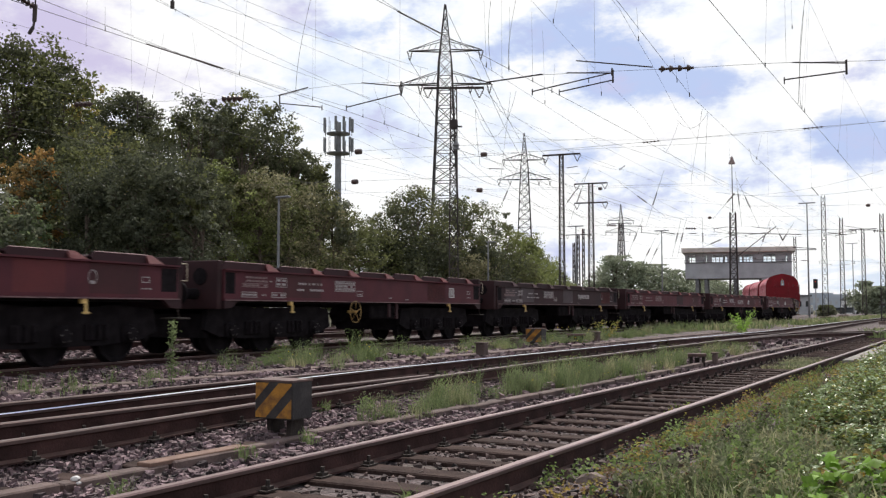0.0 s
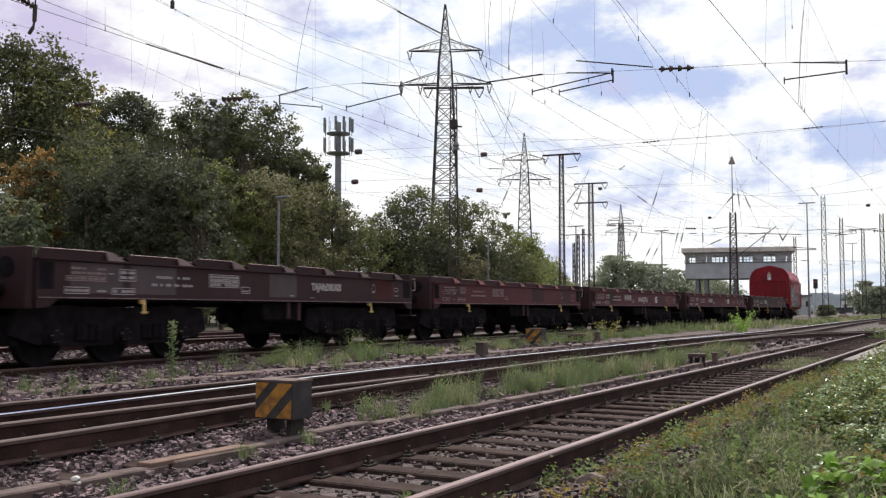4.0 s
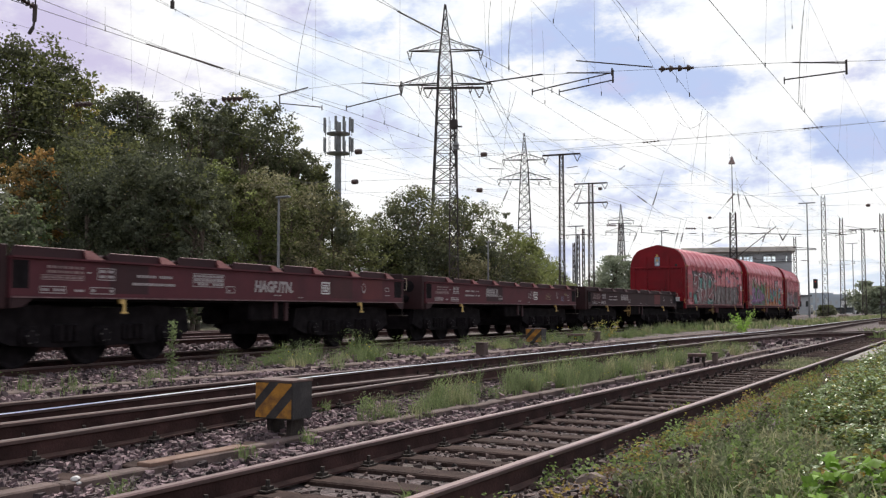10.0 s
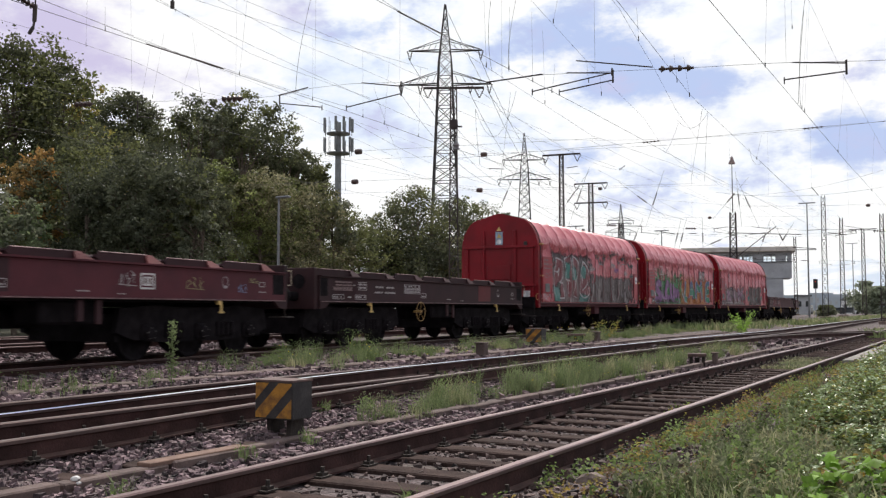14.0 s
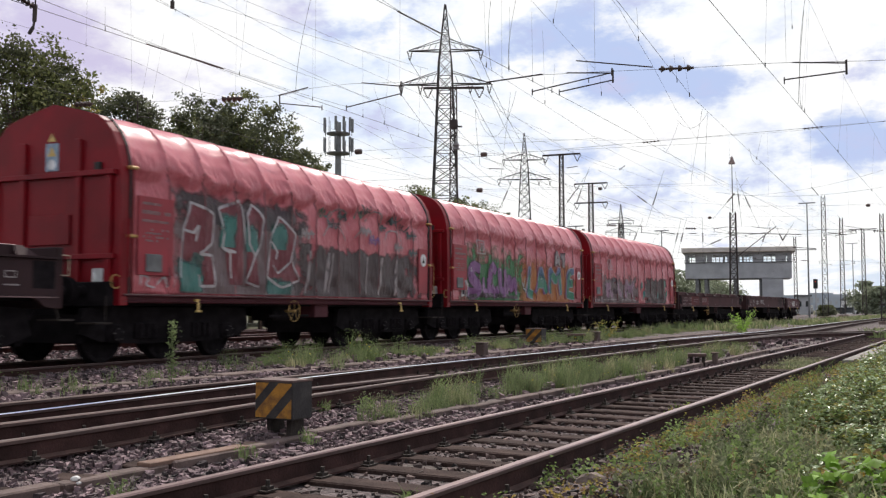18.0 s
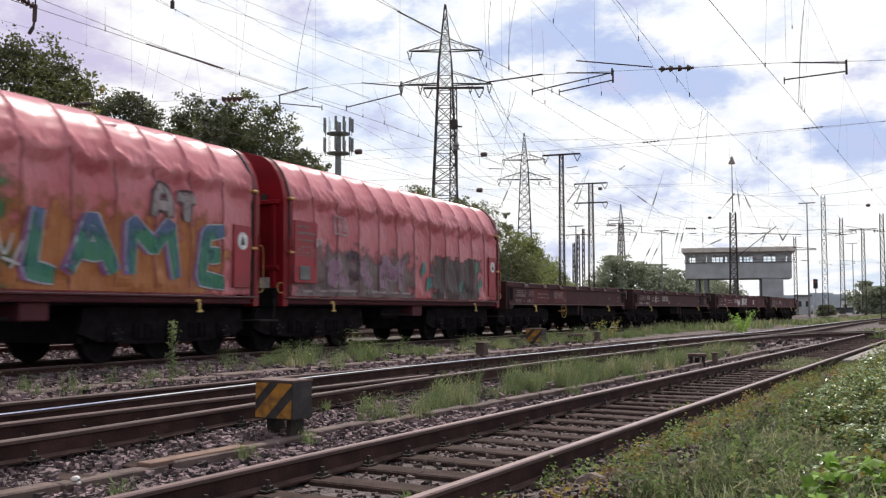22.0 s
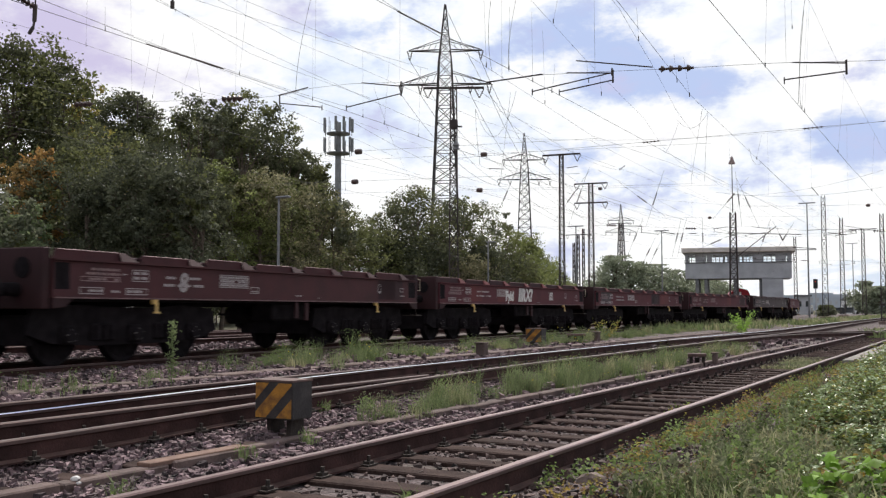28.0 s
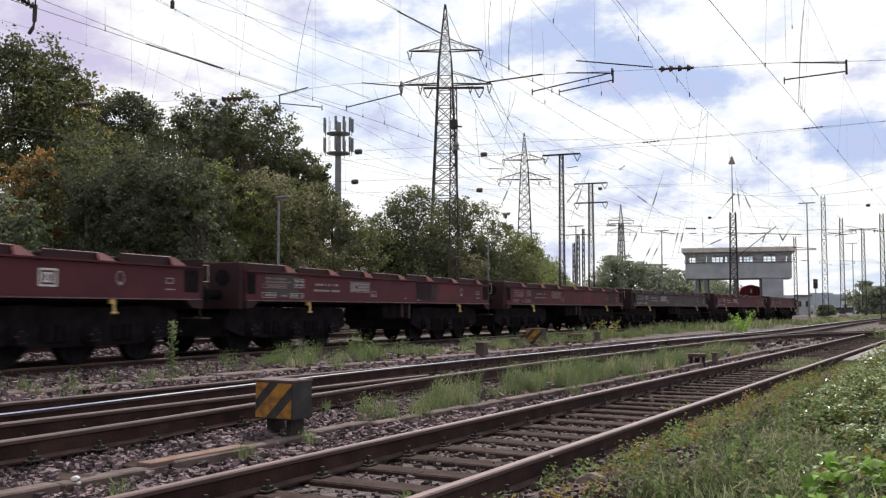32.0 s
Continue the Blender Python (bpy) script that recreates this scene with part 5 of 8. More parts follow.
# ---- the train put together: where each wagon's middle is on the line at the start ----
def make_train():
    rng = random.Random(21)
    temp = {m: flat_wagon(m) for m in ("wagon_red", "wagon_brown", "wagon_dark", "wagon_grey")}
    used = set()
    train = []
    front = [21.9 + 13.9 * n for n in range(-1, 6)]
    rear = [144.06 + 13.97 * n for n in range(0, 12)]
    look_of = {0: ("wagon_red", {}), 1: ("wagon_red", dict(handwheel=True, logo=4.0)), 2: ("wagon_dark", dict(tags=[("TAJAR:DRUGS", 1.30, 1.16, 0.15, "lettering", 0.0)], patches=6)),
               3: ("wagon_red", dict(faded=True)), 4: ("wagon_red", dict(tags=[("HAGF.ITN.", -0.35, 1.09, 0.22, "lettering", 0.15)], logo=2.2)),
               5: ("wagon_red", dict(logo=1.79, patches=1, scrawls=((1.26, 1.70, 1.11, 1.40, "lettering"), (2.98, 3.50, 1.08, 1.32, "scrawl_yellow"), (4.56, 4.86, 1.05, 1.22, "scrawl_blue"), (4.95, 5.28, 1.24, 1.35, "scrawl_yellow")))), 6: ("wagon_dark", dict(handwheel=True, patches=4))}
    look_rear = {0: ("wagon_brown", dict(handwheel=True, faded=True)), 1: ("wagon_brown", dict(tags=[("8", -3.40, 1.05, 0.34, "lettering", 0.1)])),
                 2: ("wagon_red", dict(tags=[("Fyk!", -1.55, 1.04, 0.30, "white_paint", 0.0), ("IIRX?", -0.50, 1.02, 0.43, "white_paint", 0.2)], logo=2.45, patches=2)),
                 3: ("wagon_red", dict(patches=4)), 4: ("wagon_red", dict(faded=True)), 5: ("wagon_grey", dict(patches=0)), 6: ("wagon_red", dict(patches=2)), 7: ("wagon_red", dict(faded=True)),
                 8: ("wagon_brown", {}), 9: ("wagon_red", {}), 10: ("wagon_red", {}), 11: ("wagon_brown", {})}
    say = {"wagon_red": "low wine-red steel goods wagon with coil saddles and worn stencils", "wagon_brown": "low grimy brown steel goods wagon with coil saddles",
           "wagon_dark": "low sooty brown steel goods wagon with coil saddles", "wagon_grey": "low grey-brown weathered steel goods wagon with coil saddles"}
    for q, (mat, kw) in [(q, look_of[i]) for i, q in enumerate(front)] + [(q, look_rear[i]) for i, q in enumerate(rear)]:
        if mat not in used:
            w = temp[mat]
            used.add(mat)
        else:
            w = copy_thing(temp[mat], Matrix.Identity(4))
        train.append((q, w, mat, kw))
    for q, w, mat, kw in train:
        text = say[mat]
        if kw.get("tags"):
            text = text.replace("worn stencils", "white graffiti") if "stencils" in text else text + " and white graffiti"
        tagged(w, text, "goods wagon", "wagons of the goods train")
        side_marks(w, rng, int(q), **kw)
    out = [(q, w) for q, w, _, _ in train]

    # three covered wagons with their graffiti
    a = hood_wagon(3, "tarp_old")
    r = random.Random(8)
    cloud(a, -4.95, -0.2, 3.0, "cloud_grey", -0.030, "grey sprayed cloud", r)
    cloud(a, -4.75, -0.3, 2.9, "cloud_black", -0.026, "black sprayed shadow", r, 2.3)
    cloud(a, -0.9, 5.3, 2.15, "cloud_dark", -0.022, "dull black overpainted band", r)
    for outline in ([(-4.40, 2.1), (-4.2, 2.65), (-3.57, 2.5), (-3.62, 1.95), (-3.95, 1.73), (-3.6, 1.7), (-3.56, 1.16), (-4.45, 1.2)], [(-3.35, 2.6), (-2.7, 2.8), (-2.65, 1.2), (-3.1, 1.2)],
                    [(-2.5, 2.5), (-2.25, 2.78), (-2.0, 2.5), (-2.3, 1.78), (-2.13, 1.17), (-2.55, 1.2)], [(-1.77, 2.17), (-1.45, 2.63), (-0.82, 2.3), (-1.0, 1.7), (-0.7, 1.3), (-1.3, 1.18), (-1.9, 1.35)]):
        bm = bmesh.new()
        blob(bm, PAINT_X - 0.012, outline)
        bmesh.ops.subdivide_edges(bm, edges=bm.edges[:], cuts=7, use_grid_fill=True)
        part("graffiti_fill", bm, "spray_maroon", a, "dark red sprayed letter body")
    for y0, y1, z0, z1 in ((-4.6, -3.85, 1.05, 1.75), (-3.4, -2.9, 1.9, 2.6), (-2.6, -2.15, 1.85, 2.5), (-1.8, -1.15, 1.95, 2.5), (-1.9, -1.0, 1.05, 1.4)):
        bm = bmesh.new()
        plate(bm, PAINT_X - 0.004, y0, y1, z0, z1, 0.001)
        bmesh.ops.subdivide_edges(bm, edges=bm.edges[:], cuts=7, use_grid_fill=True)
        part("graffiti_fill", bm, "spray_teal", a, "teal sprayed filling")
    for lines in ([[(-4.53, 1.25), (-4.42, 2.14), (-4.21, 2.65), (-3.57, 2.49), (-3.63, 1.94), (-3.98, 1.73), (-3.61, 1.72), (-3.56, 1.16), (-3.97, 1.15), (-3.98, 1.37)], [(-4.41, 2.14), (-4.15, 2.1), (-4.0, 2.25), (-4.1, 1.95)]],
                  [[(-3.05, 1.3), (-3.08, 1.8), (-3.32, 1.88), (-3.25, 2.13), (-3.4, 2.61), (-2.69, 2.84), (-2.59, 2.0)], [(-3.3, 1.88), (-2.94, 1.81)]],
                  [[(-2.13, 1.17), (-2.56, 1.26), (-2.29, 1.78), (-2.1, 2.03), (-2.0, 2.52), (-2.26, 2.8), (-2.52, 2.54), (-2.47, 2.01), (-2.29, 1.78)]],
                  [[(-1.69, 1.63), (-1.46, 1.47), (-1.06, 1.71), (-0.82, 2.3), (-1.45, 2.63), (-1.77, 2.17), (-1.91, 1.38), (-1.34, 1.18), (-0.66, 1.35), (-0.99, 1.72)], [(-1.75, 2.1), (-1.5, 1.9), (-1.55, 1.75)]]):
        sprayed(a, lines, 0.058, "spray_white", 0.006, "silver sprayed letter outline", sharp=True)
    for y, wide in ((-0.35, 0.10), (0.45, 0.13), (0.62, 0.07), (2.25, 0.06), (2.95, 0.13), (3.75, 0.12)):
        sprayed(a, [[(y - 0.10, 1.08), (y, 1.5), (y + 0.10, 2.0)]], wide, "spray_grey", 0.002, "pale sprayed slash")
    for y, z in ((0.3, 2.35), (1.7, 2.4), (3.2, 2.45), (0.6, 2.75), (2.3, 2.85)):
        sprayed(a, [[(y, z), (y + 0.3, z + 0.25), (y + 0.7, z + 0.2), (y + 0.95, z - 0.05)]], 0.04, "spray_grey", 0.002, "thin grey sprayed strokes")
    for y, z in ((0.2, 2.75), (1.75, 2.85), (2.0, 3.0), (4.1, 2.7), (3.6, 2.9)):
        sprayed(a, [[(y, z), (y + 0.08, z + 0.22), (y + 0.16, z + 0.02), (y + 0.24, z + 0.2), (y + 0.36, z + 0.05), (y + 0.5, z + 0.22)]], 0.04, "spray_green" if y < 2 else "spray_teal_dark", 0.002, "small sprayed tag")
    for y, z, m in ((-0.6, 2.25, "spray_grey"), (0.55, 2.55, "spray_teal_dark"), (0.9, 2.75, "spray_teal_dark"), (2.0, 2.5, "spray_grey"), (2.9, 2.65, "spray_teal_dark"), (3.7, 2.2, "spray_grey"), (4.5, 2.55, "spray_teal_dark"), (4.55, 2.1, "spray_teal_dark"), (3.5, 2.85, "spray_teal_dark"), (2.4, 2.3, "spray_purple")):
        sprayed(a, [[(y, z), (y + 0.05, z + 0.2), (y + 0.12, z + 0.02), (y + 0.2, z + 0.22), (y + 0.26, z), (y + 0.38, z + 0.18), (y + 0.44, z + 0.02)], [(y, z + 0.1), (y + 0.5, z + 0.12)]], 0.055, m, 0.002, "small sprayed tag")
    sprayed(a, [[(-5.55, 1.12), (-5.5, 1.3), (-5.3, 1.25), (-5.4, 1.15), (-5.15, 1.1)], [(-5.1, 1.15), (-4.9, 1.28), (-4.85, 1.1)], [(-4.7, 1.1), (-4.65, 1.35)]], 0.04, "spray_white", 0.002, "small white tag")
    b = hood_wagon(7, "tarp")
    cloud(b, -5.3, -0.1, 2.78, "cloud_green", -0.030, "green sprayed cloud", r)
    cloud(b, -1.5, 5.2, 2.62, "cloud_orange", -0.034, "orange sprayed ground", r)
    for lines, wd in (([[(-3.8, 1.95), (-4.2, 2.03), (-4.48, 1.78), (-4.15, 1.58), (-3.88, 1.38), (-4.2, 1.22), (-4.6, 1.26)]], 0.30), ([[(-3.5, 1.72), (-3.48, 1.32), (-3.3, 1.24), (-3.12, 1.36), (-3.12, 1.72)]], 0.20),
                      ([[(-2.55, 1.9), (-2.8, 2.08), (-3.0, 1.78), (-2.92, 1.38), (-2.62, 1.25), (-2.42, 1.4)]], 0.27), ([[(-2.28, 2.05), (-2.22, 1.45), (-2.0, 1.28), (-1.82, 1.45), (-1.86, 2.02)]], 0.25), ([[(-1.6, 1.22), (-1.48, 1.75), (-1.28, 1.42), (-1.08, 1.68), (-0.88, 1.22)]], 0.22)):
        fat_letter(b, lines, wd * 1.22, "spray_purple", "spray_black", "purple sprayed letter")
    sprayed(b, [[(-4.7, 1.12), (-3.0, 1.18), (-0.8, 1.12)]], 0.13, "spray_black", 0.012, "dark sprayed underline")
    for lines in ([[(0.32, 2.2), (0.17, 1.28), (0.62, 1.2)]], [[(0.85, 1.25), (1.3, 2.12), (1.75, 1.3)], [(1.05, 1.6), (1.5, 1.6)]], [[(2.1, 1.25), (2.12, 2.12), (2.6, 1.75), (3.0, 2.15), (3.2, 1.25)]], [[(4.42, 2.15), (3.95, 2.08), (3.82, 1.28), (4.42, 1.2)], [(3.9, 1.68), (4.3, 1.7)]]):
        lines = [[(0.2 + (q[0] - 0.2) * 1.09, q[1] * 1.02) for q in ln] for ln in lines]
        sprayed(b, [[(q[0] - 0.11, q[1] - 0.02) for q in ln] for ln in lines], 0.30, "spray_purple", 0.001, "purple sprayed letter shadow", sharp=True)
        fat_letter(b, lines, 0.29, "spray_blue", "spray_rim", "blue sprayed letter with pale rim", 0.06, True)
        sprayed(b, [[(q[0], 1.12 + (q[1] - 1.12) * 0.99) for q in ln] for ln in lines], 0.28, "spray_mint", 0.013, "green sprayed shading", sharp=True)
    fat_letter(b, [[(2.8, 2.3), (2.9, 2.75), (3.2, 2.75), (3.25, 2.3)], [(2.85, 2.5), (3.2, 2.5)]], 0.17, "spray_grey", "spray_black", "faint white letter")
    fat_letter(b, [[(3.45, 2.70), (3.95, 2.70)], [(3.70, 2.70), (3.70, 2.28)]], 0.19, "spray_grey", "spray_black", "faint white letter")
    sprayed(b, [[(-5.0, 1.1), (-4.95, 1.5), (-4.75, 1.5), (-4.8, 1.1)]], 0.1, "spray_white", 0.014, "small white tag")
    sprayed(b, [[(-0.45, 1.9), (-0.3, 1.5), (-0.15, 1.8)], [(-0.2, 1.3), (0.0, 1.7)], [(-0.35, 1.45), (0.0, 1.35)]], 0.05, "spray_white", 0.014, "small white tag")
    for y in (-4.93, -4.68):
        sprayed(b, [[(y, 1.12), (y - 0.01, 1.3), (y + 0.02, 1.52)]], 0.20, "spray_white", 0.016, "white sprayed oval")
        sprayed(b, [[(y + 0.02, 1.18), (y + 0.02, 1.32)]], 0.09, "spray_black", 0.020, "black sprayed dot")
    for y, z in ((-4.4, 1.86), (-2.98, 1.9), (-2.27, 1.95), (-1.5, 1.3)):
        sprayed(b, [[(y, z), (y + 0.03, z + 0.13)]], 0.05, "spray_white", 0.018, "white sprayed highlight")
    c = hood_wagon(12, "tarp")
    cloud(c, -5.9, 0.4, 2.3, "cloud_grey", -0.030, "faded grey sprayed cloud", r)
    cloud(c, 0.9, 4.6, 2.25, "cloud_dark", -0.034, "dull black overpainted cloud", r)
    for lines in ([[(-4.15, 1.85), (-4.05, 1.5), (-4.1, 1.25)]], [[(-3.9, 1.85), (-3.7, 1.5), (-3.4, 1.27)]], [[(-2.7, 1.9), (-2.55, 1.5), (-2.3, 1.3)]], [[(-1.75, 1.25), (-1.6, 1.9), (-1.2, 1.6), (-0.6, 1.95)]], [[(-0.85, 1.85), (-0.75, 1.3)]]):
        fat_letter(c, lines, 0.34, "spray_pink", "spray_grey", "faded pink sprayed letter", 0.07)
    sprayed(c, [[(-3.4, 1.9), (-3.05, 2.0), (-2.85, 1.75), (-3.0, 1.5), (-3.3, 1.6)]], 0.22, "spray_black", 0.002, "dark sprayed letter")
    for y, z in ((0.45, 1.6), (0.75, 1.2), (2.9, 1.15), (4.0, 1.75), (4.35, 1.3)):
        sprayed(c, [[(y, z), (y + 0.12, z + 0.35), (y + 0.2, z + 0.1)]], 0.16, "spray_green", 0.004, "green sprayed patch")
    sprayed(c, [[(-5.2, 1.12), (-3.0, 1.16), (-0.2, 1.14)]], 0.06, "spray_grey", 0.008, "grey sprayed underline")
    sprayed(c, [[(-4.8, 2.3), (-4.75, 2.1), (-4.65, 2.3)], [(-4.6, 2.15), (-4.5, 2.3), (-4.45, 2.12)]], 0.04, "spray_white", 0.002, "small white tag")
    for w, y in ((b, -3.98), (c, -3.98)):
        bm = bmesh.new()
        frame_of(bm, PAINT_X + 0.025, y, y + 0.62, 2.42, 2.86, 0.04)
        for dy in (0.14, 0.40):
            frame_of(bm, PAINT_X + 0.025, y + dy - 0.02, y + dy + 0.13, 2.52, 2.76, 0.035)
        bmesh.ops.subdivide_edges(bm, edges=[e for e in bm.edges if e.calc_length() > 0.1], cuts=6, use_grid_fill=True)
        part("emblem", bm, "emblem_paint", w, "faded framed emblem")
    for w in (a, b, c):
        lay_on(w)
        tagged(w, "", "goods wagon", "wagons of the goods train")
    tagged(a, "covered red wagon with large teal and white graffiti")
    tagged(b, "covered red wagon with purple, orange and blue graffiti")
    tagged(c, "covered faded red wagon with faint pink graffiti")
    out += [(104.95, a), (117.9, b), (130.75, c)]
    d = copy_thing(c, Matrix.Identity(4))
    tagged(d, "covered faded red wagon far back in the train")
    out += [(144.06 + 13.97 * 10 + 13.4 + 14.0, d)]
    return out


TRAIN = make_train()
SPEED = [4.589, 4.638, 4.744, 4.803, 5.061, 5.251, 5.471, 5.661, 5.844]


def run(t):
    """Metres that the train has gone by t seconds."""
    d, step = 0.0, 0.1
    for i in range(int(round(t / step))):
        d += float(np.interp((i + 0.5) * step, range(0, 33, 4), SPEED)) * step
    return d


def wagon_pose(s):
    p, q = train_point(s - 4.0), train_point(s + 4.0)
    a = math.atan2(q.x - p.x, q.y - p.y)
    m = (p + q) / 2
    return Matrix.Translation((m.x, m.y, TRAIN_RAIL + HANG)) @ Matrix.Rotation(-a, 4, "Z")


def motions():
    times = [float(t) for t in range(33)]
    gone = [run(t) for t in times]
    for q, w in TRAIN:
        walk(w, [(t, wagon_pose(q - g)) for t, g in zip(times, gone)])
    # the wheelsets roll without slip
    fine = [i / 10 for i in range(321)]
    turns = [Matrix.Rotation(d / WHEEL_R, 4, "X") for d in np.interp(fine, times, gone)]
    for q, w in TRAIN:
        for axle in [c for c in w.children if c.name.startswith("wheelset")]:
            rest = axle.matrix_basis.copy()
            walk(axle, [(t, rest @ r) for t, r in zip(fine, turns)])



# ---- trees behind the train ----
def ground_at(px, depth):
    """World x, y of a point at that distance ahead of the eye; px: -1 to 1 across the view."""
    a, h = radians(TURN), math.tan(radians(49.516 / 2))
    xc = px * h * depth
    return (xc * math.cos(a) - depth * math.sin(a), xc * math.sin(a) + depth * math.cos(a))


def at_x(x, depth):
    return ground_at((x - 784) / 784, depth)


def tree(name, x, y, height, radius, leaves, mats, seed, label, category="tree", low=0.12, leaf_size=0.34, gaps=0.5, trunk=0.2, lobes=11, group=""):
    """Tapered trunk, forked limbs and a loose crown of leaf clumps with gaps."""
    rng = np.random.default_rng(seed)
    z0 = ground_z(x, y)
    t = thing(name, label, category, Matrix.Translation((x, y, z0)), group)
    bm = bmesh.new()
    top = Vector((rng.normal(0, 0.3), rng.normal(0, 0.3), height * 0.78))
    knee = Vector((rng.normal(0, 0.2), rng.normal(0, 0.2), height * 0.35))
    rod(bm, (0, 0, -0.2), knee, trunk, 8, trunk * 0.72)
    rod(bm, knee, top, trunk * 0.72, 7, trunk * 0.18)
    L = []
    for k in range(lobes):
        f = rng.uniform(low + 0.12, 0.95)
        a = 2 * math.pi * (k / lobes * 2.6 + rng.uniform(0, 0.25))
        wide = radius * (math.sin(math.pi * min(1, max(0.08, (f - low) / (1 - low))) ** 0.8) ** 0.6) * rng.uniform(0.55, 0.92)
        c = Vector((wide * math.cos(a), wide * math.sin(a), height * f * 0.97))
        s = knee.lerp(top, min(1, max(0, f * 0.9 - 0.15)))
        mid = s.lerp(c, 0.55) + Vector((0, 0, 0.15 * radius))
        rod(bm, s, mid, trunk * 0.32, 5, trunk * 0.2)
        rod(bm, mid, c, trunk * 0.2, 5, trunk * 0.06)
        L.append((c, radius * rng.uniform(0.30, 0.55)))
    L.append((Vector((top.x, top.y, height * 0.93)), radius * 0.36))
    part("trunk", bm, "bark", t)
    bits = []
    per = leaves // len(L)
    for c, r in L:
        # leaves sit in small clumps on the lobe's shell
        nc = max(6, per // 26)
        d = rng.normal(size=(nc, 3))
        d /= np.linalg.norm(d, axis=1)[:, None]
        d[:, 2] = d[:, 2] * 0.8 + 0.12
        cc = np.array(c)[None] + d * (r * rng.uniform(0.45, 1.12, (nc, 1)))
        P = (cc[:, None, :] + rng.normal(0, 1, (nc, 26, 3)) * np.array([0.2, 0.2, 0.15]) * r * gaps * 1.7).reshape(-1, 3)
        P[:, 2] = np.clip(P[:, 2], height * low, height * 1.02)
        own = rng.integers(0, len(mats))
        pick = np.repeat(np.where(rng.random(nc) < 0.6, own, rng.integers(0, len(mats), nc)), 26)
        for k in range(len(mats)):
            if (pick == k).any():
                V, F = fan_quads(P[pick == k], rng, leaf_size, 0.8, 0.6)
                bits.append((V, F, k))
    bulk("crown", bits, mats, "", "", parent=t)
    return t


def make_trees():
    say = "broad leafy tree with a dark green crown beyond the tracks"
    # (place across the view, distance, top line, radius, kind)
    tall = [(-45, 46, 55, 4.0, 0), (28, 47, 52, 2.7, 0), (62, 48, 96, 2.2, 0), (105, 50, 88, 2.4, 0), (142, 52, 118, 2.2, 3), (178, 56, 160, 2.4, 1), (215, 58, 155, 2.6, 1), (262, 60, 178, 2.8, 2), (312, 60, 166, 2.8, 1), (365, 64, 176, 2.8, 1), (402, 62, 166, 2.4, 2),
            (432, 60, 150, 2.6, 1), (470, 62, 172, 2.6, 1), (500, 62, 212, 2.4, 1), (528, 64, 262, 2.2, 1), (572, 66, 286, 1.6, 1),
            (195, 70, 205, 3.4, 4), (245, 70, 215, 3.6, 4), (295, 70, 222, 3.6, 4), (345, 70, 215, 3.6, 4), (395, 70, 215, 3.4, 4), (445, 70, 212, 3.4, 4), (495, 70, 250, 3.2, 4), (95, 62, 160, 3.4, 4), (150, 64, 180, 3.4, 4)]
    k = 0
    for px, dep, top, rad, kind in tall:
        x, y = at_x(px, dep)
        h = (548 - top) / 1700 * dep + 1.0
        mats = (["leaf_mid", "leaf_mid", "leaf_dark"], ["leaf_dark", "leaf_mid", "leaf_dark"], ["leaf_dark", "leaf_grey", "leaf_mid"], ["leaf_mid", "leaf_autumn", "leaf_dark"], ["leaf_shaded", "leaf_dark"])[kind]
        tree("tree", x, y, h, rad, 11500 if kind < 4 else 8000, mats, 100 + k, say, low=0.06, lobes=26 if kind < 4 else 34, leaf_size=0.185 if kind < 4 else 0.24, gaps=0.5, group="trees behind the train")
        k += 1
    bush = [(-12, 36, 335, 1.9, "leaf_grey"), (30, 36, 352, 1.3, "leaf_pale"), (46, 40, 262, 1.5, "leaf_brown"), (72, 41, 288, 1.1, "leaf_brown"), (118, 40, 250, 2.2, "leaf_dark"), (150, 37.5, 320, 1.8, "leaf_shaded"), (240, 37, 350, 1.8, "leaf_shaded"), (160, 43, 226, 2.4, "leaf_mid"), (205, 39, 285, 2.6, "leaf_shaded"), (262, 39, 276, 2.4, "leaf_shaded"), (318, 38, 290, 1.9, "leaf_shaded"), (338, 37.5, 330, 1.0, "leaf_grey"), (292, 46, 255, 2.4, "leaf_shaded"), (240, 46, 240, 2.4, "leaf_dark"), (345, 50, 262, 2.4, "leaf_mid"), (350, 42, 310, 1.7, "leaf_dark"),
            (392, 45, 280, 2.0, "leaf_sunny"), (425, 46, 292, 1.6, "leaf_mid"), (462, 46, 300, 2.2, "leaf_dusty"), (515, 48, 318, 2.2, "leaf_mid"), (555, 50, 322, 2.0, "leaf_dusty"), (590, 51, 350, 1.8, "leaf_grey"), (622, 54, 384, 1.9, "leaf_mid"), (655, 58, 396, 2.2, "leaf_mid"),
            (690, 58, 432, 2.4, "leaf_dark"), (745, 60, 425, 2.6, "leaf_shaded"), (800, 63, 425, 2.6, "leaf_dusty"), (855, 66, 440, 2.6, "leaf_shaded"), (905, 71, 455, 2.4, "leaf_mid"), (735, 62, 334, 2.8, "leaf_mid"), (696, 60, 362, 2.2, "leaf_dark"), (770, 64, 352, 2.6, "leaf_shaded"), (815, 66, 352, 2.4, "leaf_mid"), (848, 68, 358, 2.2, "leaf_grey"), (884, 70, 398, 2.4, "leaf_mid"), (925, 74, 415, 2.6, "leaf_sunny"), (952, 78, 440, 2.0, "leaf_sunny"), (1462, 130, 540, 1.1, "leaf_grey"), (978, 86, 474, 2.0, "leaf_sunny"), (1000, 92, 500, 1.8, "leaf_grey")]
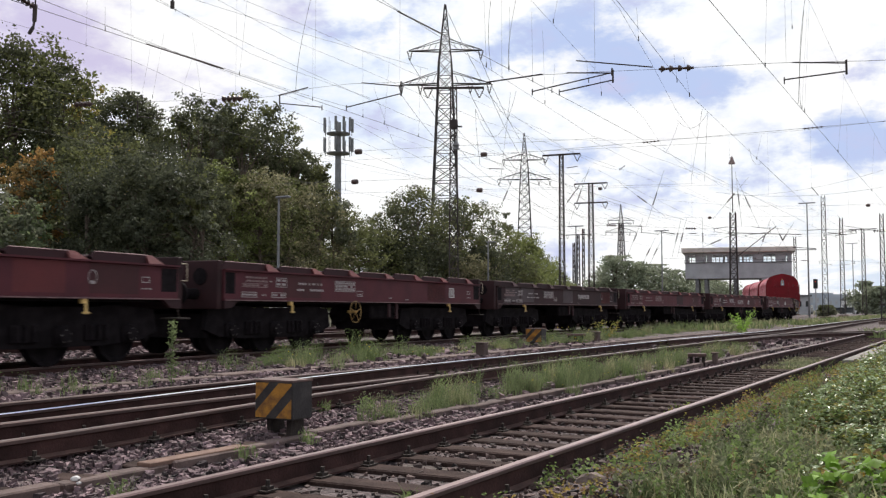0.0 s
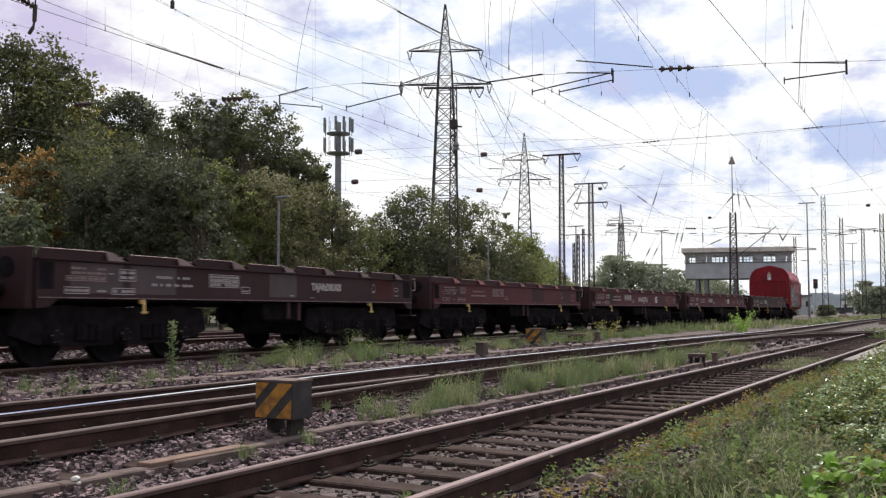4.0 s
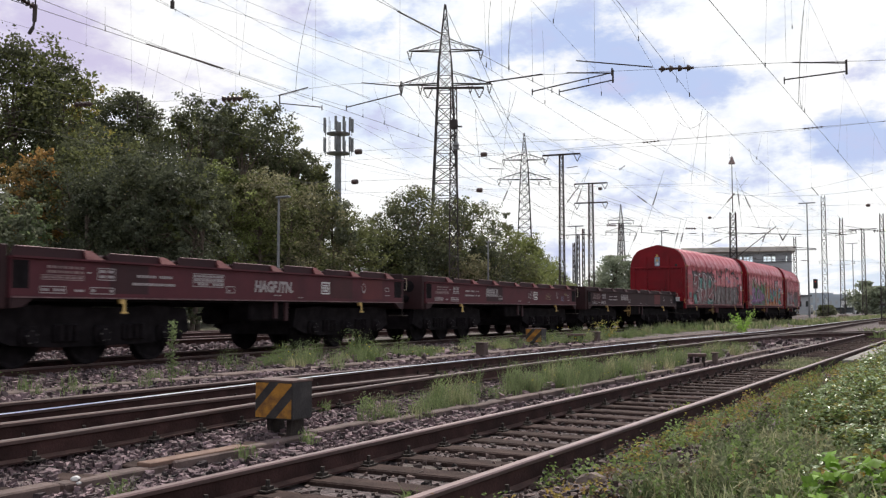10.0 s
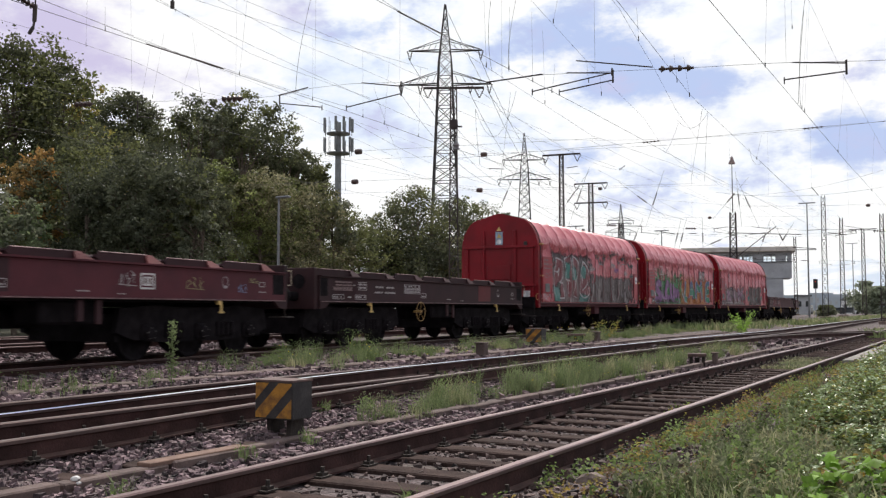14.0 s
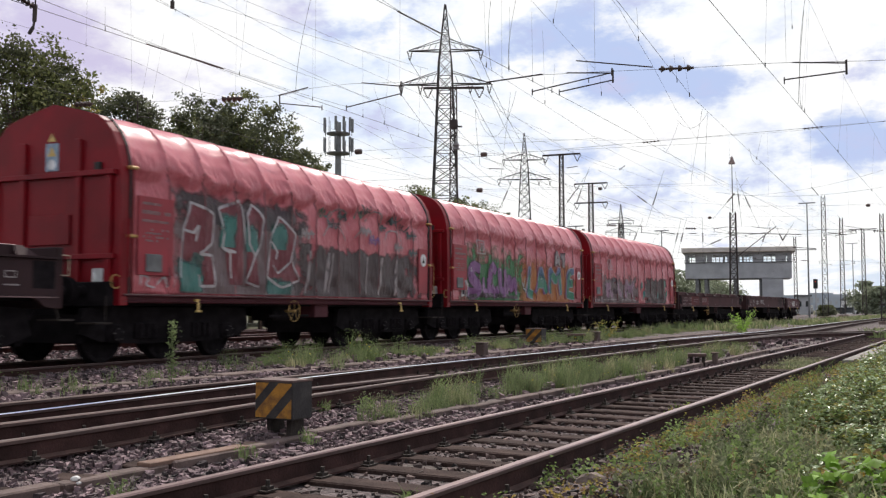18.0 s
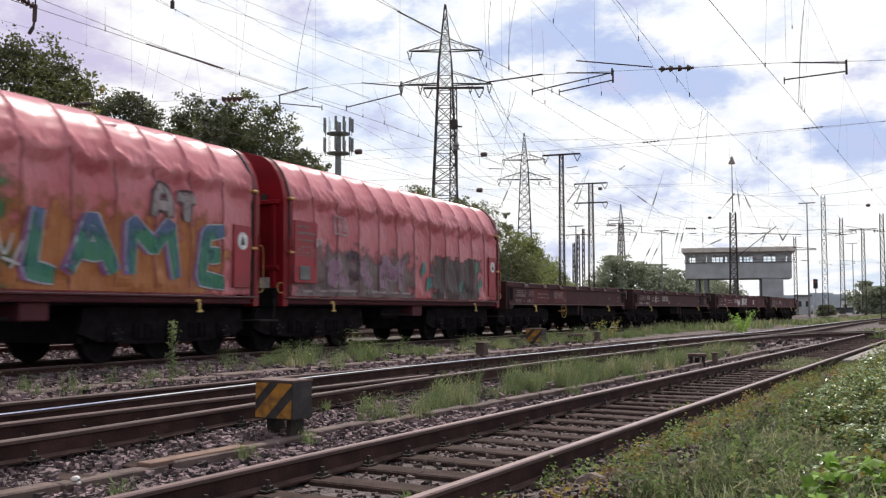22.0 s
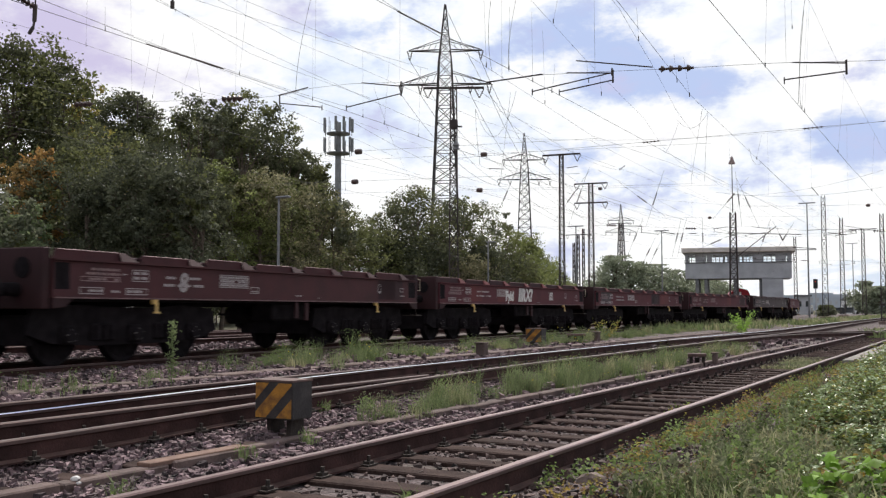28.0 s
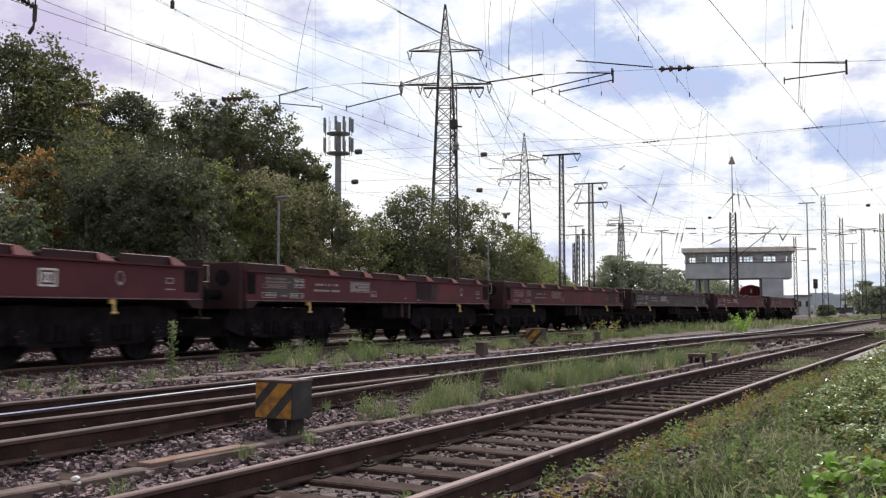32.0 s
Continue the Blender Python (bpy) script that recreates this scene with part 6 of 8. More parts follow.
    for px, dep, top, rad, m in bush:
        x, y = at_x(px, dep)
        h = (548 - top) / 1700 * dep + 0.95
        other = {"leaf_dark": "leaf_mid", "leaf_mid": "leaf_dark", "leaf_grey": "leaf_mid", "leaf_brown": "leaf_dusty", "leaf_sunny": "leaf_mid", "leaf_dusty": "leaf_mid", "leaf_shaded": "leaf_dark", "leaf_pale": "leaf_grey"}[m]
        lab = {"leaf_dark": "dense dark green bush beside the tracks", "leaf_mid": "leafy green young tree beside the tracks", "leaf_grey": "grey-green willow bush beside the tracks", "leaf_brown": "bush with browning autumn leaves", "leaf_sunny": "sunlit yellow-green young tree beside the tracks", "leaf_shaded": "dense blackish-green bush with shade in its leaf colour", "leaf_dusty": "dull olive-brown bush beside the tracks", "leaf_pale": "pale feathery green bush beside the tracks"}[m]
        tree("bush" if "bush" in lab else "tree", x, y, h, rad, 8200 if dep < 58 else 10500, [m, m, m, other], 200 + k, lab, "bush" if "bush" in lab else "tree", low=0.0, lobes=26 if dep < 58 else 36, leaf_size=0.15, gaps=0.5 if dep < 58 else 0.6, trunk=0.12, group="trees behind the train")
        k += 1
    # a slim young birch standing over the bushes, and dry bare branches in front
    x, y = at_x(895, 72)
    tree("tree", x, y, (548 - 368) / 1700 * 72 + 0.95, 0.75, 900, ["leaf_grey"], 77, "slim young birch with thin foliage", low=0.3, lobes=16, leaf_size=0.16, gaps=0.6, trunk=0.07, group="trees behind the train")
    for px, top in ((352, 150), (372, 146), (384, 152)):
        x, y = at_x(px, 58)
        tree("tree", x, y, (548 - top) / 1700 * 58 + 0.95, 0.55, 420, ["leaf_grey"], 80 + px, "slim young birch with thin foliage", low=0.3, lobes=14, leaf_size=0.13, gaps=0.7, trunk=0.05, group="trees behind the train")
    x, y = at_x(72, 35)
    t = thing("dead_branch", "bare pale dry branches sticking out of the bushes", "branch", Matrix.Translation((x, y, ground_z(x, y))))
    rng = random.Random(9)
    for k in range(9):
        bm = bmesh.new()
        a = Vector((rng.uniform(-0.5, 0.5), rng.uniform(-0.2, 0.2), -0.1))
        b = Vector((rng.uniform(-0.9, 1.0), rng.uniform(-0.3, 0.1), rng.uniform(2.4, 3.6)))
        m = a.lerp(b, 0.6) + Vector((rng.uniform(-0.3, 0.3), 0, 0))
        stem = bmesh.new()
        rod(stem, a, m, 0.03, 5, 0.02)
        part("stem", stem, "bark", t)
        rod(bm, m, b, 0.02, 5, 0.006)
        rod(bm, m, m + Vector((rng.uniform(-0.7, 0.7), 0, rng.uniform(0.2, 0.6))), 0.012, 4, 0.005)
        part("branch", bm, "dry_wood", t)
    # far trees take their haze from the leaf colour
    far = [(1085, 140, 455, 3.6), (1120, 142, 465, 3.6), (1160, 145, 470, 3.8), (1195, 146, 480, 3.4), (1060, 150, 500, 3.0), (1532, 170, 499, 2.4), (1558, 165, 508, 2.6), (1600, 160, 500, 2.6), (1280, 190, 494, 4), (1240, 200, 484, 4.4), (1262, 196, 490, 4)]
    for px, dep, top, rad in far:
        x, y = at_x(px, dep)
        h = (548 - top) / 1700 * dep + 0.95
        tree("tree", x, y, h, rad * 1.15, 4500, ["leaf_hazed"], 300 + k, "distant hazy green tree", low=0.0, lobes=22, leaf_size=0.42, gaps=0.6, group="distant trees")
        k += 1


make_trees()



# ---- masts, wires, the signal box and other fixed things ----
M["tower_wall"] = material("tower_wall", (0.43, 0.435, 0.46), 0.85, 0, 0.18, 0.6, second=(0.34, 0.345, 0.365), bump=0.1)
# blue-grey wall colour carries the haze of far blocks
M["haze_wall"] = material("haze_wall", (0.40, 0.44, 0.50), 0.95, 0, 0.06, 0.05)
M["clear_glass"] = material("clear_glass", (0.9, 0.95, 0.95), 0.02, 0, 0.02)
M["clear_glass"].node_tree.nodes["Principled BSDF"].inputs["Transmission Weight"].default_value = 1.0
M["tower_roof"] = material("tower_roof", (0.55, 0.50, 0.46), 0.8, 0, 0.12, 0.8)
M["dark_glass"] = material("dark_glass", (0.03, 0.035, 0.04), 0.12, 0, 0.1, 2.0)
M["galvanised"] = material("galvanised", (0.20, 0.205, 0.21), 0.55, 0.5, 0.15, 2.0)
M["pylon_steel"] = material("pylon_steel", (0.045, 0.040, 0.040), 0.8, 0.0, 0.2, 1.0)
M["rust_lamp"] = material("rust_lamp", (0.26, 0.19, 0.18), 0.6, 0, 0.2, 3.0)
M["white_car"] = material("white_car", (0.75, 0.75, 0.76), 0.25, 0, 0.04, 2.0, coat=0.6)
M["dark_car"] = material("dark_car", (0.04, 0.045, 0.05), 0.25, 0, 0.05, 2.0, coat=0.6)
M["hazard_black"] = material("hazard_black", (0.032, 0.027, 0.027), 0.75, 0, 0.35, 6.0, bump=0.25)
M["hazard_yellow"] = material("hazard_yellow", (0.42, 0.19, 0.02), 0.75, 0, 0.35, 11.0, second=(0.17, 0.075, 0.02), spread=0.16, bump=0.2)
M["lid_rust"] = material("lid_rust", (0.12, 0.068, 0.058), 0.8, 0, 0.3, 8.0, second=(0.075, 0.045, 0.042), bump=0.3)
M["red_lamp"] = material("red_lamp", (0.5, 0.03, 0.02), 0.4)


def lattice(parent, height, w0, w1, bays, leg=0.028, bar=0.010, mat="mast_steel", z0=0.0):
    """Four legs and zigzag bracing on the four faces of a tapering square mast."""
    def corner(k, f):
        w = w0 + (w1 - w0) * f
        return Vector(((1, 1, -1, -1)[k] * w / 2, (1, -1, -1, 1)[k] * w / 2, z0 + height * f))
    for k in range(4):
        bm = bmesh.new()
        rod(bm, corner(k, 0), corner(k, 1), leg, 4)
        part("leg", bm, mat, parent)
    for k in range(4):
        bm = bmesh.new()
        n = (k + 1) % 4
        for j in range(bays):
            a, b = j / bays, (j + 1) / bays
            rod(bm, corner(k, a), corner(n, b), bar, 4)
            rod(bm, corner(n, a), corner(k, b), bar, 4)
            if j:
                rod(bm, corner(k, a), corner(n, a), bar, 4)
        part("bracing", bm, mat, parent)["kind"] = "stuff"


def insulator(bm, a, b, r=0.05, n=6):
    """A string of sheds from a to b."""
    a, b = Vector(a), Vector(b)
    rod(bm, a, b, r * 0.35, 6)
    for i in range(n):
        p = a.lerp(b, (i + 0.3) / n)
        q = a.lerp(b, (i + 0.62) / n)
        rod(bm, p, q, r, 8, r * 0.6)


def wire_mast(px, dist, top, width, label, arms=0, bays=16, lamp=0.0, name="catenary_mast", arm_half=1.3, turn=8):
    x, y = at_x(px, dist)
    h = (548.2 - top) / 1700 * dist + EYE.z
    z0 = ground_z(x, y)
    m = thing(name, label, "mast", Matrix.Translation((x, y, z0)) @ Matrix.Rotation(radians(turn), 4, "Z"), "catenary masts")
    part("footing", boxes(((-width, -width, -0.3), (width, width, 0.25)), bevel=0.03), "concrete", m)
    lattice(m, h - z0, width, width * 0.62, bays, (0.020 + width * 0.035) * max(1.0, dist / (58 if lamp else 85)), 0.012 * max(1.0, dist / (50 if lamp else 80)))
    for k in range(arms):
        zt = h - z0 - 0.05 - k * 1.5
        bm = bmesh.new()
        box(bm, (-arm_half, -0.05, zt - 0.05), (arm_half, 0.05, zt + 0.05))
        part("crossarm", bm, "mast_steel", m)
        for sx in (-0.85, 0.85):
            bm = bmesh.new()
            insulator(bm, (sx * arm_half - 0.22, 0, zt - 0.06), (sx * arm_half, 0, zt - 0.5), 0.05, 5)
            insulator(bm, (sx * arm_half + 0.22, 0, zt - 0.06), (sx * arm_half, 0, zt - 0.5), 0.05, 5)
            part("insulator", bm, "ceramic", m)
    if lamp:
        bm = bmesh.new()
        rod(bm, (0, 0, h - z0), (0, 0, h - z0 + lamp), 0.05, 6, 0.035)
        part("pole", bm, "mast_steel", m)
        bm = bmesh.new()
        lathe(bm, [(0.05, lamp + 0.55), (0.12, lamp + 0.45), (0.16, lamp + 0.25), (0.30, lamp - 0.1), (0.32, lamp - 0.2), (0.05, lamp - 0.22)], "Z", 14, (0, 0, h - z0))
        part("lamp_bell", bm, "rust_lamp", m, "dull bell-shaped lamp")
    return m


def high_pylon(px, dist, top, label):
    x, y = at_x(px, dist)
    h = (548.2 - top) / 1700 * dist + EYE.z
    p = thing("power_pylon", label, "pylon", Matrix.Translation((x, y, ground_z(x, y))) @ Matrix.Rotation(radians(26), 4, "Z"), "power pylons")
    k = h / 32.0
    lattice(p, 26.2 * k, 3.5 * k, 1.3 * k, 17, 0.105 * k, 0.036 * k, "pylon_steel")
    lattice(p, 6.0 * k, 1.3 * k, 0.12 * k, 6, 0.075 * k, 0.032 * k, "pylon_steel", 26.2 * k)
    arms = []
    for z, half, deep in ((27.4 * k, 3.75 * k, 1.05 * k), (23.9 * k, 4.65 * k, 1.35 * k)):
        bm = bmesh.new()
        for s in (-1, 1):
            for d in (-0.45 * k, 0.45 * k):
                rod(bm, (s * 0.6 * k, d, z), (s * half, 0, z), 0.07 * k, 4)
                rod(bm, (s * 0.5 * k, d, z + deep), (s * half, 0, z + 0.08), 0.04 * k, 4)
            for j in range(1, 5):
                f = j / 5
                rod(bm, (s * (0.6 * k + (half - 0.6 * k) * f), 0.3 * k * (1 - f), z), (s * (0.55 * k + (half - 0.55 * k) * (f - 0.12)), 0.3 * k * (1 - f), z + deep * (1 - f + 0.12)), 0.025 * k, 4)
        part("crossarm", bm, "pylon_steel", p)["kind"] = "stuff"
        for s in (-1, 1):
            for f in ((0.97,) if half < 4 * k else (0.97, 0.55)):
                bm = bmesh.new()
                insulator(bm, (s * half * f - 0.25 * k, 0, z), (s * half * f, 0, z - 1.0 * k), 0.10 * k, 6)
                insulator(bm, (s * half * f + 0.25 * k, 0, z), (s * half * f, 0, z - 1.0 * k), 0.10 * k, 6)
                part("insulator", bm, "ceramic", p)
                arms.append(p.matrix_basis @ Vector((s * half * f, 0, z - 1.0 * k)))
    arms.append(p.matrix_basis @ Vector((0, 0, h)))
    return p, arms


def strand(bm, a, b, sag, r=0.012, n=14):
    a, b = Vector(a), Vector(b)
    pts = [a.lerp(b, i / n) - Vector((0, 0, 4 * sag * (i / n) * (1 - i / n))) for i in range(n + 1)]
    tube(bm, pts, r)
    return pts


def wire_thing(bm, name, label, mat="wire", group=""):
    ob = part(name, bm, mat, None)
    return tagged(ob, label, "wire", group)


def make_masts():
    m = wire_mast(803, 46, 150, 0.46, "dark lattice mast of riveted steel behind the train", 1, 20, arm_half=1.47, turn=27)
    part("switch_box", boxes(((-0.20, -0.30, 9.66), (0.20, 0.12, 10.08)), ((0.18, -0.06, 9.76), (0.42, 0.06, 9.83)), bevel=0.02), "mast_steel", m, "dark box clamped to the mast")
    bm = bmesh.new()
    lathe(bm, [(0.05, 0.0), (0.17, 0.03), (0.12, 0.16), (0.17, 0.22), (0.10, 0.36), (0.05, 0.42)], "Z", 12, (0.12, -0.32, 8.6))
    part("insulator", bm, "grey_steel", m, "pale bell insulator")
    wire_mast(995, 62, 271, 0.36, "dark lattice mast with a crossarm and V-shaped insulators", 1, 20, arm_half=1.25)
    wire_mast(1047, 74, 323, 0.46, "dark lattice mast with two crossarms", 2, 20, arm_half=1.3)
    wire_mast(1299, 92, 376, 0.80, "dark lattice mast topped by a long pole and bell lamp", 0, 14, lamp=4.9)
    for px, d, top, w in ((1460, 105, 346, 0.62), (1491, 130, 386, 0.62), (1529, 120, 405, 0.50), (1563, 74, 378, 0.40), (1408, 170, 420, 0.6), (1024, 120, 415, 0.4), (1016, 140, 430, 0.4), (1033, 160, 405, 0.45), (1100, 150, 395, 0.5)):
        wire_mast(px, d, top, w, "slender grey lattice mast far along the yard", 1 if px in (1100, 1024, 1529) else 0, 14, arm_half=1.6)
    for px, d, top in ((1431, 110, 358), (1172, 120, 408), (1020, 110, 400), (1510, 180, 430)):
        x, y = at_x(px, d)
        h = (548 - top) / 1700 * d + 1
        bm = bmesh.new()
        rod(bm, (0, 0, -0.1), (0, 0, h), 0.11, 8, 0.06)
        m = thing("yard_pole", "plain slim grey steel pole", "pole", Matrix.Translation((x, y, ground_z(x, y))), "yard poles")
        part("pole", bm, "galvanised", m)
        bm = bmesh.new()
        box(bm, (-0.9, -0.05, h - 0.12), (0.9, 0.05, h))
        part("crossarm", bm, "galvanised", m)
    pyl = [high_pylon(788, 100, 5, "tall steel lattice power pylon behind the trees"), high_pylon(929, 172, 236, "steel lattice power pylon further off"), high_pylon(1100, 292, 363, "hazy distant lattice power pylon")]
    for (p, a), (q, b) in zip(pyl, pyl[1:]):
        t = thing("power_line", "thin conductors strung between two pylons", "power line", group="power lines")
        for u, v in zip(a, b):
            bm = bmesh.new()
            strand(bm, u, v, 2.2, 0.025)
            part("conductor", bm, "wire", t)
    # mobile phone mast
    x, y = at_x(597, 96)
    h = (548 - 200) / 1700 * 96 + 1
    t = thing("antenna_mast", "grey tubular phone mast with two rings of panel antennas", "mast", Matrix.Translation((x, y, 0.04)))
    bm = bmesh.new()
    rod(bm, (0, 0, -0.2), (0, 0, h - 0.8), 0.42, 16, 0.28)
    part("tube", bm, "galvanised", t)
    for z in (h - 3.9, h - 1.9):
        bm = bmesh.new()
        lathe(bm, [(0.3, z - 0.28), (1.15, z - 0.12), (1.2, z), (0.3, z)], "Z", 20)
        part("platform", bm, "galvanised", t)
        for k in range(11):
            a = 2 * math.pi * k / 11
            c, s = 1.35 * math.cos(a), 1.35 * math.sin(a)
            bm = bmesh.new()
            rod(bm, (c, s, z - 0.3), (c, s, z + 1.5), 0.03, 5)
            if k % 3 != 2:
                box(bm, (c * 1.05 - 0.10, s * 1.05 - 0.10, z + 0.1), (c * 1.05 + 0.10, s * 1.05 + 0.10, z + 1.5), 0.02)
            part("panel_antenna", bm, "galvanised", t)
    # yard lamps
    for px, d, top in ((492, 36, 351), (864, 56, 430)):
        x, y = at_x(px, d)
        h = (548 - top) / 1700 * d + 1
        t = thing("street_lamp", "slim grey lamp post with a flat head", "lamp post", Matrix.Translation((x, y, ground_z(x, y))), "yard lamps")
        bm = bmesh.new()
        rod(bm, (0, 0, -0.1), (0, 0, h), 0.06, 8, 0.045)
        part("post", bm, "galvanised", t)
        bm = bmesh.new()
        box(bm, (-0.1, -0.10, h - 0.03), (0.50, 0.10, h + 0.05), 0.02)
        part("lamp_head", bm, "galvanised", t)


make_masts()

SPAN_Y = 19.3


def make_catenary():
    """Contact and messenger wires over each track with droppers, and the cross-spans that hold them."""
    def follow(x, z, ys):
        """A wire that keeps its distance from the train's track."""
        return [(x + float(np.interp(y, _ty, _tx)) - float(np.interp(30.0, _ty, _tx)), y, z) for y in ys]
    far = (40, 52, 66, 84, 102, 120, 145)
    # for each line: its wires as points, the first one the contact wire, and its droppers as bottom and top
    lines = [
        ([[(-3.30, -25, 5.62), (-3.33, 14, 5.62), (-3.40, 32.5, 5.60), (-3.30, 70, 5.60), (-3.0, 150, 5.6)], [(-3.4, -5, 9.4), (-3.4, 25.5, 8.62), (-3.4, 32, 8.25), (-3.4, 45, 8.05), (-3.3, 66, 8.3), (-3.1, 100, 6.6), (-3.0, 130, 7.9)]],
         [((-3.35, 18.51, 5.62), (-3.35, 18.8, 6.98)), ((-3.35, 23.25, 5.62), (-3.4, 24.77, 8.65)), ((-3.35, 22.85, 5.62), (-3.4, 24.34, 8.28)), ((-3.38, 29.6, 5.6), (-3.4, 31.76, 8.26)), ((-3.4, 39.9, 5.6), (-3.4, 41.7, 8.06)), ((-3.35, 21.74, 7.2), (-3.38, 21.77, 8.7))]),
        ([[(-7.6, -25, 5.6), (-7.6, 12.3, 5.6), (-7.65, 20.7, 5.6), (-7.8, 30, 5.6), (-7.7, 66, 5.6), (-8.3, 100, 5.6), (-8.6, 140, 5.6)], [(-7.2, 6, 5.75), (-7.8, 14.6, 5.6), (-8.7, 23.7, 5.6), (-8.2, 29.5, 5.6), (-8.0, 48, 5.9), (-7.9, 66, 7.4), (-8.2, 92, 6.0), (-8.5, 120, 7.4)]],
         [((-7.64, 18.45, 5.6), (-7.62, 18.58, 6.2)), ((-7.62, 16.3, 5.6), (-7.62, 16.33, 6.8)), ((-7.64, 17.46, 5.62), (-7.64, 17.42, 7.0)), ((-8.2, 19.4, 5.6), (-8.2, 19.3, 7.2)), ((-7.9, 15.9, 5.6), (-7.9, 15.8, 6.9))]),
        ([[(-3.6, 2, 5.6), (-4.51, 13.4, 5.6), (-5.2, 20.2, 5.6), (-5.7, 30.3, 5.6), (-6.4, 45, 5.6), (-6.6, 66, 5.6)], [(-4.9, 12, 6.22), (-5.21, 15.6, 6.2), (-5.56, 17.8, 6.2), (-5.88, 19.85, 6.2), (-6.67, 24.5, 6.2), (-7.4, 30, 6.2)], [(-6.3, 11.5, 6.62), (-6.85, 15.6, 6.6), (-7.49, 20.2, 6.6), (-8.31, 27.0, 6.6), (-9.26, 32.3, 6.6), (-10.6, 44, 6.6)]],
         [((-5.22, 20.2, 5.6), (-5.25, 19.9, 6.35)), ((-5.5, 17.6, 6.2), (-5.5, 17.5, 6.8)), ((-5.7, 29.8, 5.6), (-5.6, 30.1, 6.35)), ((-5.1, 18.8, 5.6), (-5.1, 18.6, 6.1)), ((-7.0, 17.0, 6.6), (-6.95, 17.2, 7.3)), ((-7.5, 21.1, 6.05), (-7.5, 21.0, 6.6)), ((-7.4, 20.0, 6.1), (-7.45, 20.0, 6.6))]),
        ([[(-13.2, -25, 5.94), (-13.2, 10.2, 5.93), (-13.2, 14.6, 5.90), (-13.2, 20.7, 5.82), (-13.25, 23.1, 5.76)] + follow(-13.3, 5.74, far), [(-13.2, 4, 6.7), (-13.2, 10.3, 6.1), (-13.2, 12.56, 5.95), (-13.2, 14.56, 5.93), (-13.2, 16.83, 5.91), (-13.2, 19, 5.95)],
          [(-13.2, 6, 7.9), (-13.2, 13.24, 6.77), (-13.2, 15.45, 6.42), (-13.2, 16.64, 6.38), (-13.2, 20, 6.36)], [(-13.2, 5, 7.4), (-13.2, 13.6, 6.73), (-13.2, 16.94, 6.5), (-13.2, 22, 6.2), (-13.3, 30, 6.0)], [(-13.2, 6, 8.9), (-13.2, 14.43, 7.28), (-13.2, 16.93, 7.05), (-13.2, 19.46, 7.02), (-13.25, 26, 6.9)] + follow(-13.3, 7.2, far),
          [(-13.2, 2, 6.6), (-13.2, 13.77, 7.1), (-13.2, 16.93, 7.28), (-13.2, 21.74, 7.65), (-13.2, 22.89, 7.74)], [(-13.2, 2, 7.6), (-13.2, 15.17, 7.5), (-13.2, 16.92, 7.51), (-13.3, 32, 7.4)]],
         [((-13.2, 11.59, 5.94), (-13.2, 11.58, 6.34)), ((-13.2, 15.1, 5.9), (-13.2, 15.3, 7.5)), ((-13.2, 19.68, 5.83), (-13.2, 19.65, 7.5)), ((-13.2, 20.66, 5.83), (-13.2, 20.9, 7.6)), ((-13.2, 17.6, 5.86), (-13.2, 17.6, 7.3)), ((-13.2, 22.4, 5.78), (-13.2, 22.5, 7.7))]),
        ([[(-17.8, -25, 5.9), (-17.8, 12, 5.9), (-17.8, 30, 5.9)] + follow(-17.8, 5.9, far), [(-17.7, 4, 7.0), (-17.7, 12.85, 7.1), (-17.7, 14.6, 7.12), (-17.7, 16.4, 7.06), (-17.7, 18.7, 6.77), (-17.7, 22.7, 6.95), (-17.7, 28.4, 6.4)], [(-17.7, 10, 8.0), (-17.7, 22.7, 7.36), (-17.7, 31, 7.03)] + follow(-17.7, 6.9, far)],
         [((-17.7, 16.4, 6.0), (-17.7, 16.3, 8.53)), ((-17.7, 15.0, 7.1), (-17.7, 15.0, 8.17)), ((-17.7, 16.7, 6.2), (-17.7, 17.0, 7.75)), ((-17.7, 17.06, 6.3), (-17.7, 17.4, 8.0)), ((-17.7, 18.06, 6.67), (-17.7, 18.6, 8.1)), ((-17.7, 18.73, 6.8), (-17.7, 18.39, 8.3)), ((-17.7, 25.3, 5.9), (-17.7, 25.3, 7.2))]),
        ([[(-22.3, -25, 5.9), (-22.3, 30, 5.9)] + follow(-22.3, 5.9, far), [(-22.3, 10, 8.2), (-22.3, 26, 7.1), (-22.3, 34, 6.9)] + follow(-22.3, 7.2, far)],
         [((-22.3, 27, 5.9), (-22.3, 27, 7.1)), ((-22.3, 32, 5.9), (-22.3, 32, 7.0)), ((-22.3, 37, 5.9), (-22.3, 37, 7.0))])]
    for k, (wires, drops) in enumerate(lines):
        t = thing("overhead_line", "thin overhead contact wire hung by droppers from a sagging cable", "overhead line", group="overhead lines")
        for n, pts in enumerate(wires):
            bm = bmesh.new()
            tube(bm, [Vector(p) for p in pts], (0.0054, 0.0050, 0.0042, 0.0056, 0.0045, 0.0040)[k] if n == 0 else (0.0030, 0.0034, 0.0030, 0.0034, 0.0032, 0.0030)[k])
            part("contact_wire" if n == 0 else "messenger_cable", bm, "wire", t)
        for p, q in drops:
            bm = bmesh.new()
            rod(bm, p, q, 0.0022, 3)
            rod(bm, Vector(p) - Vector((0, 0, 0.03)), Vector(p) + Vector((0, 0, 0.06)), 0.010, 4)
            part("dropper", bm, "wire", t)
    first = None
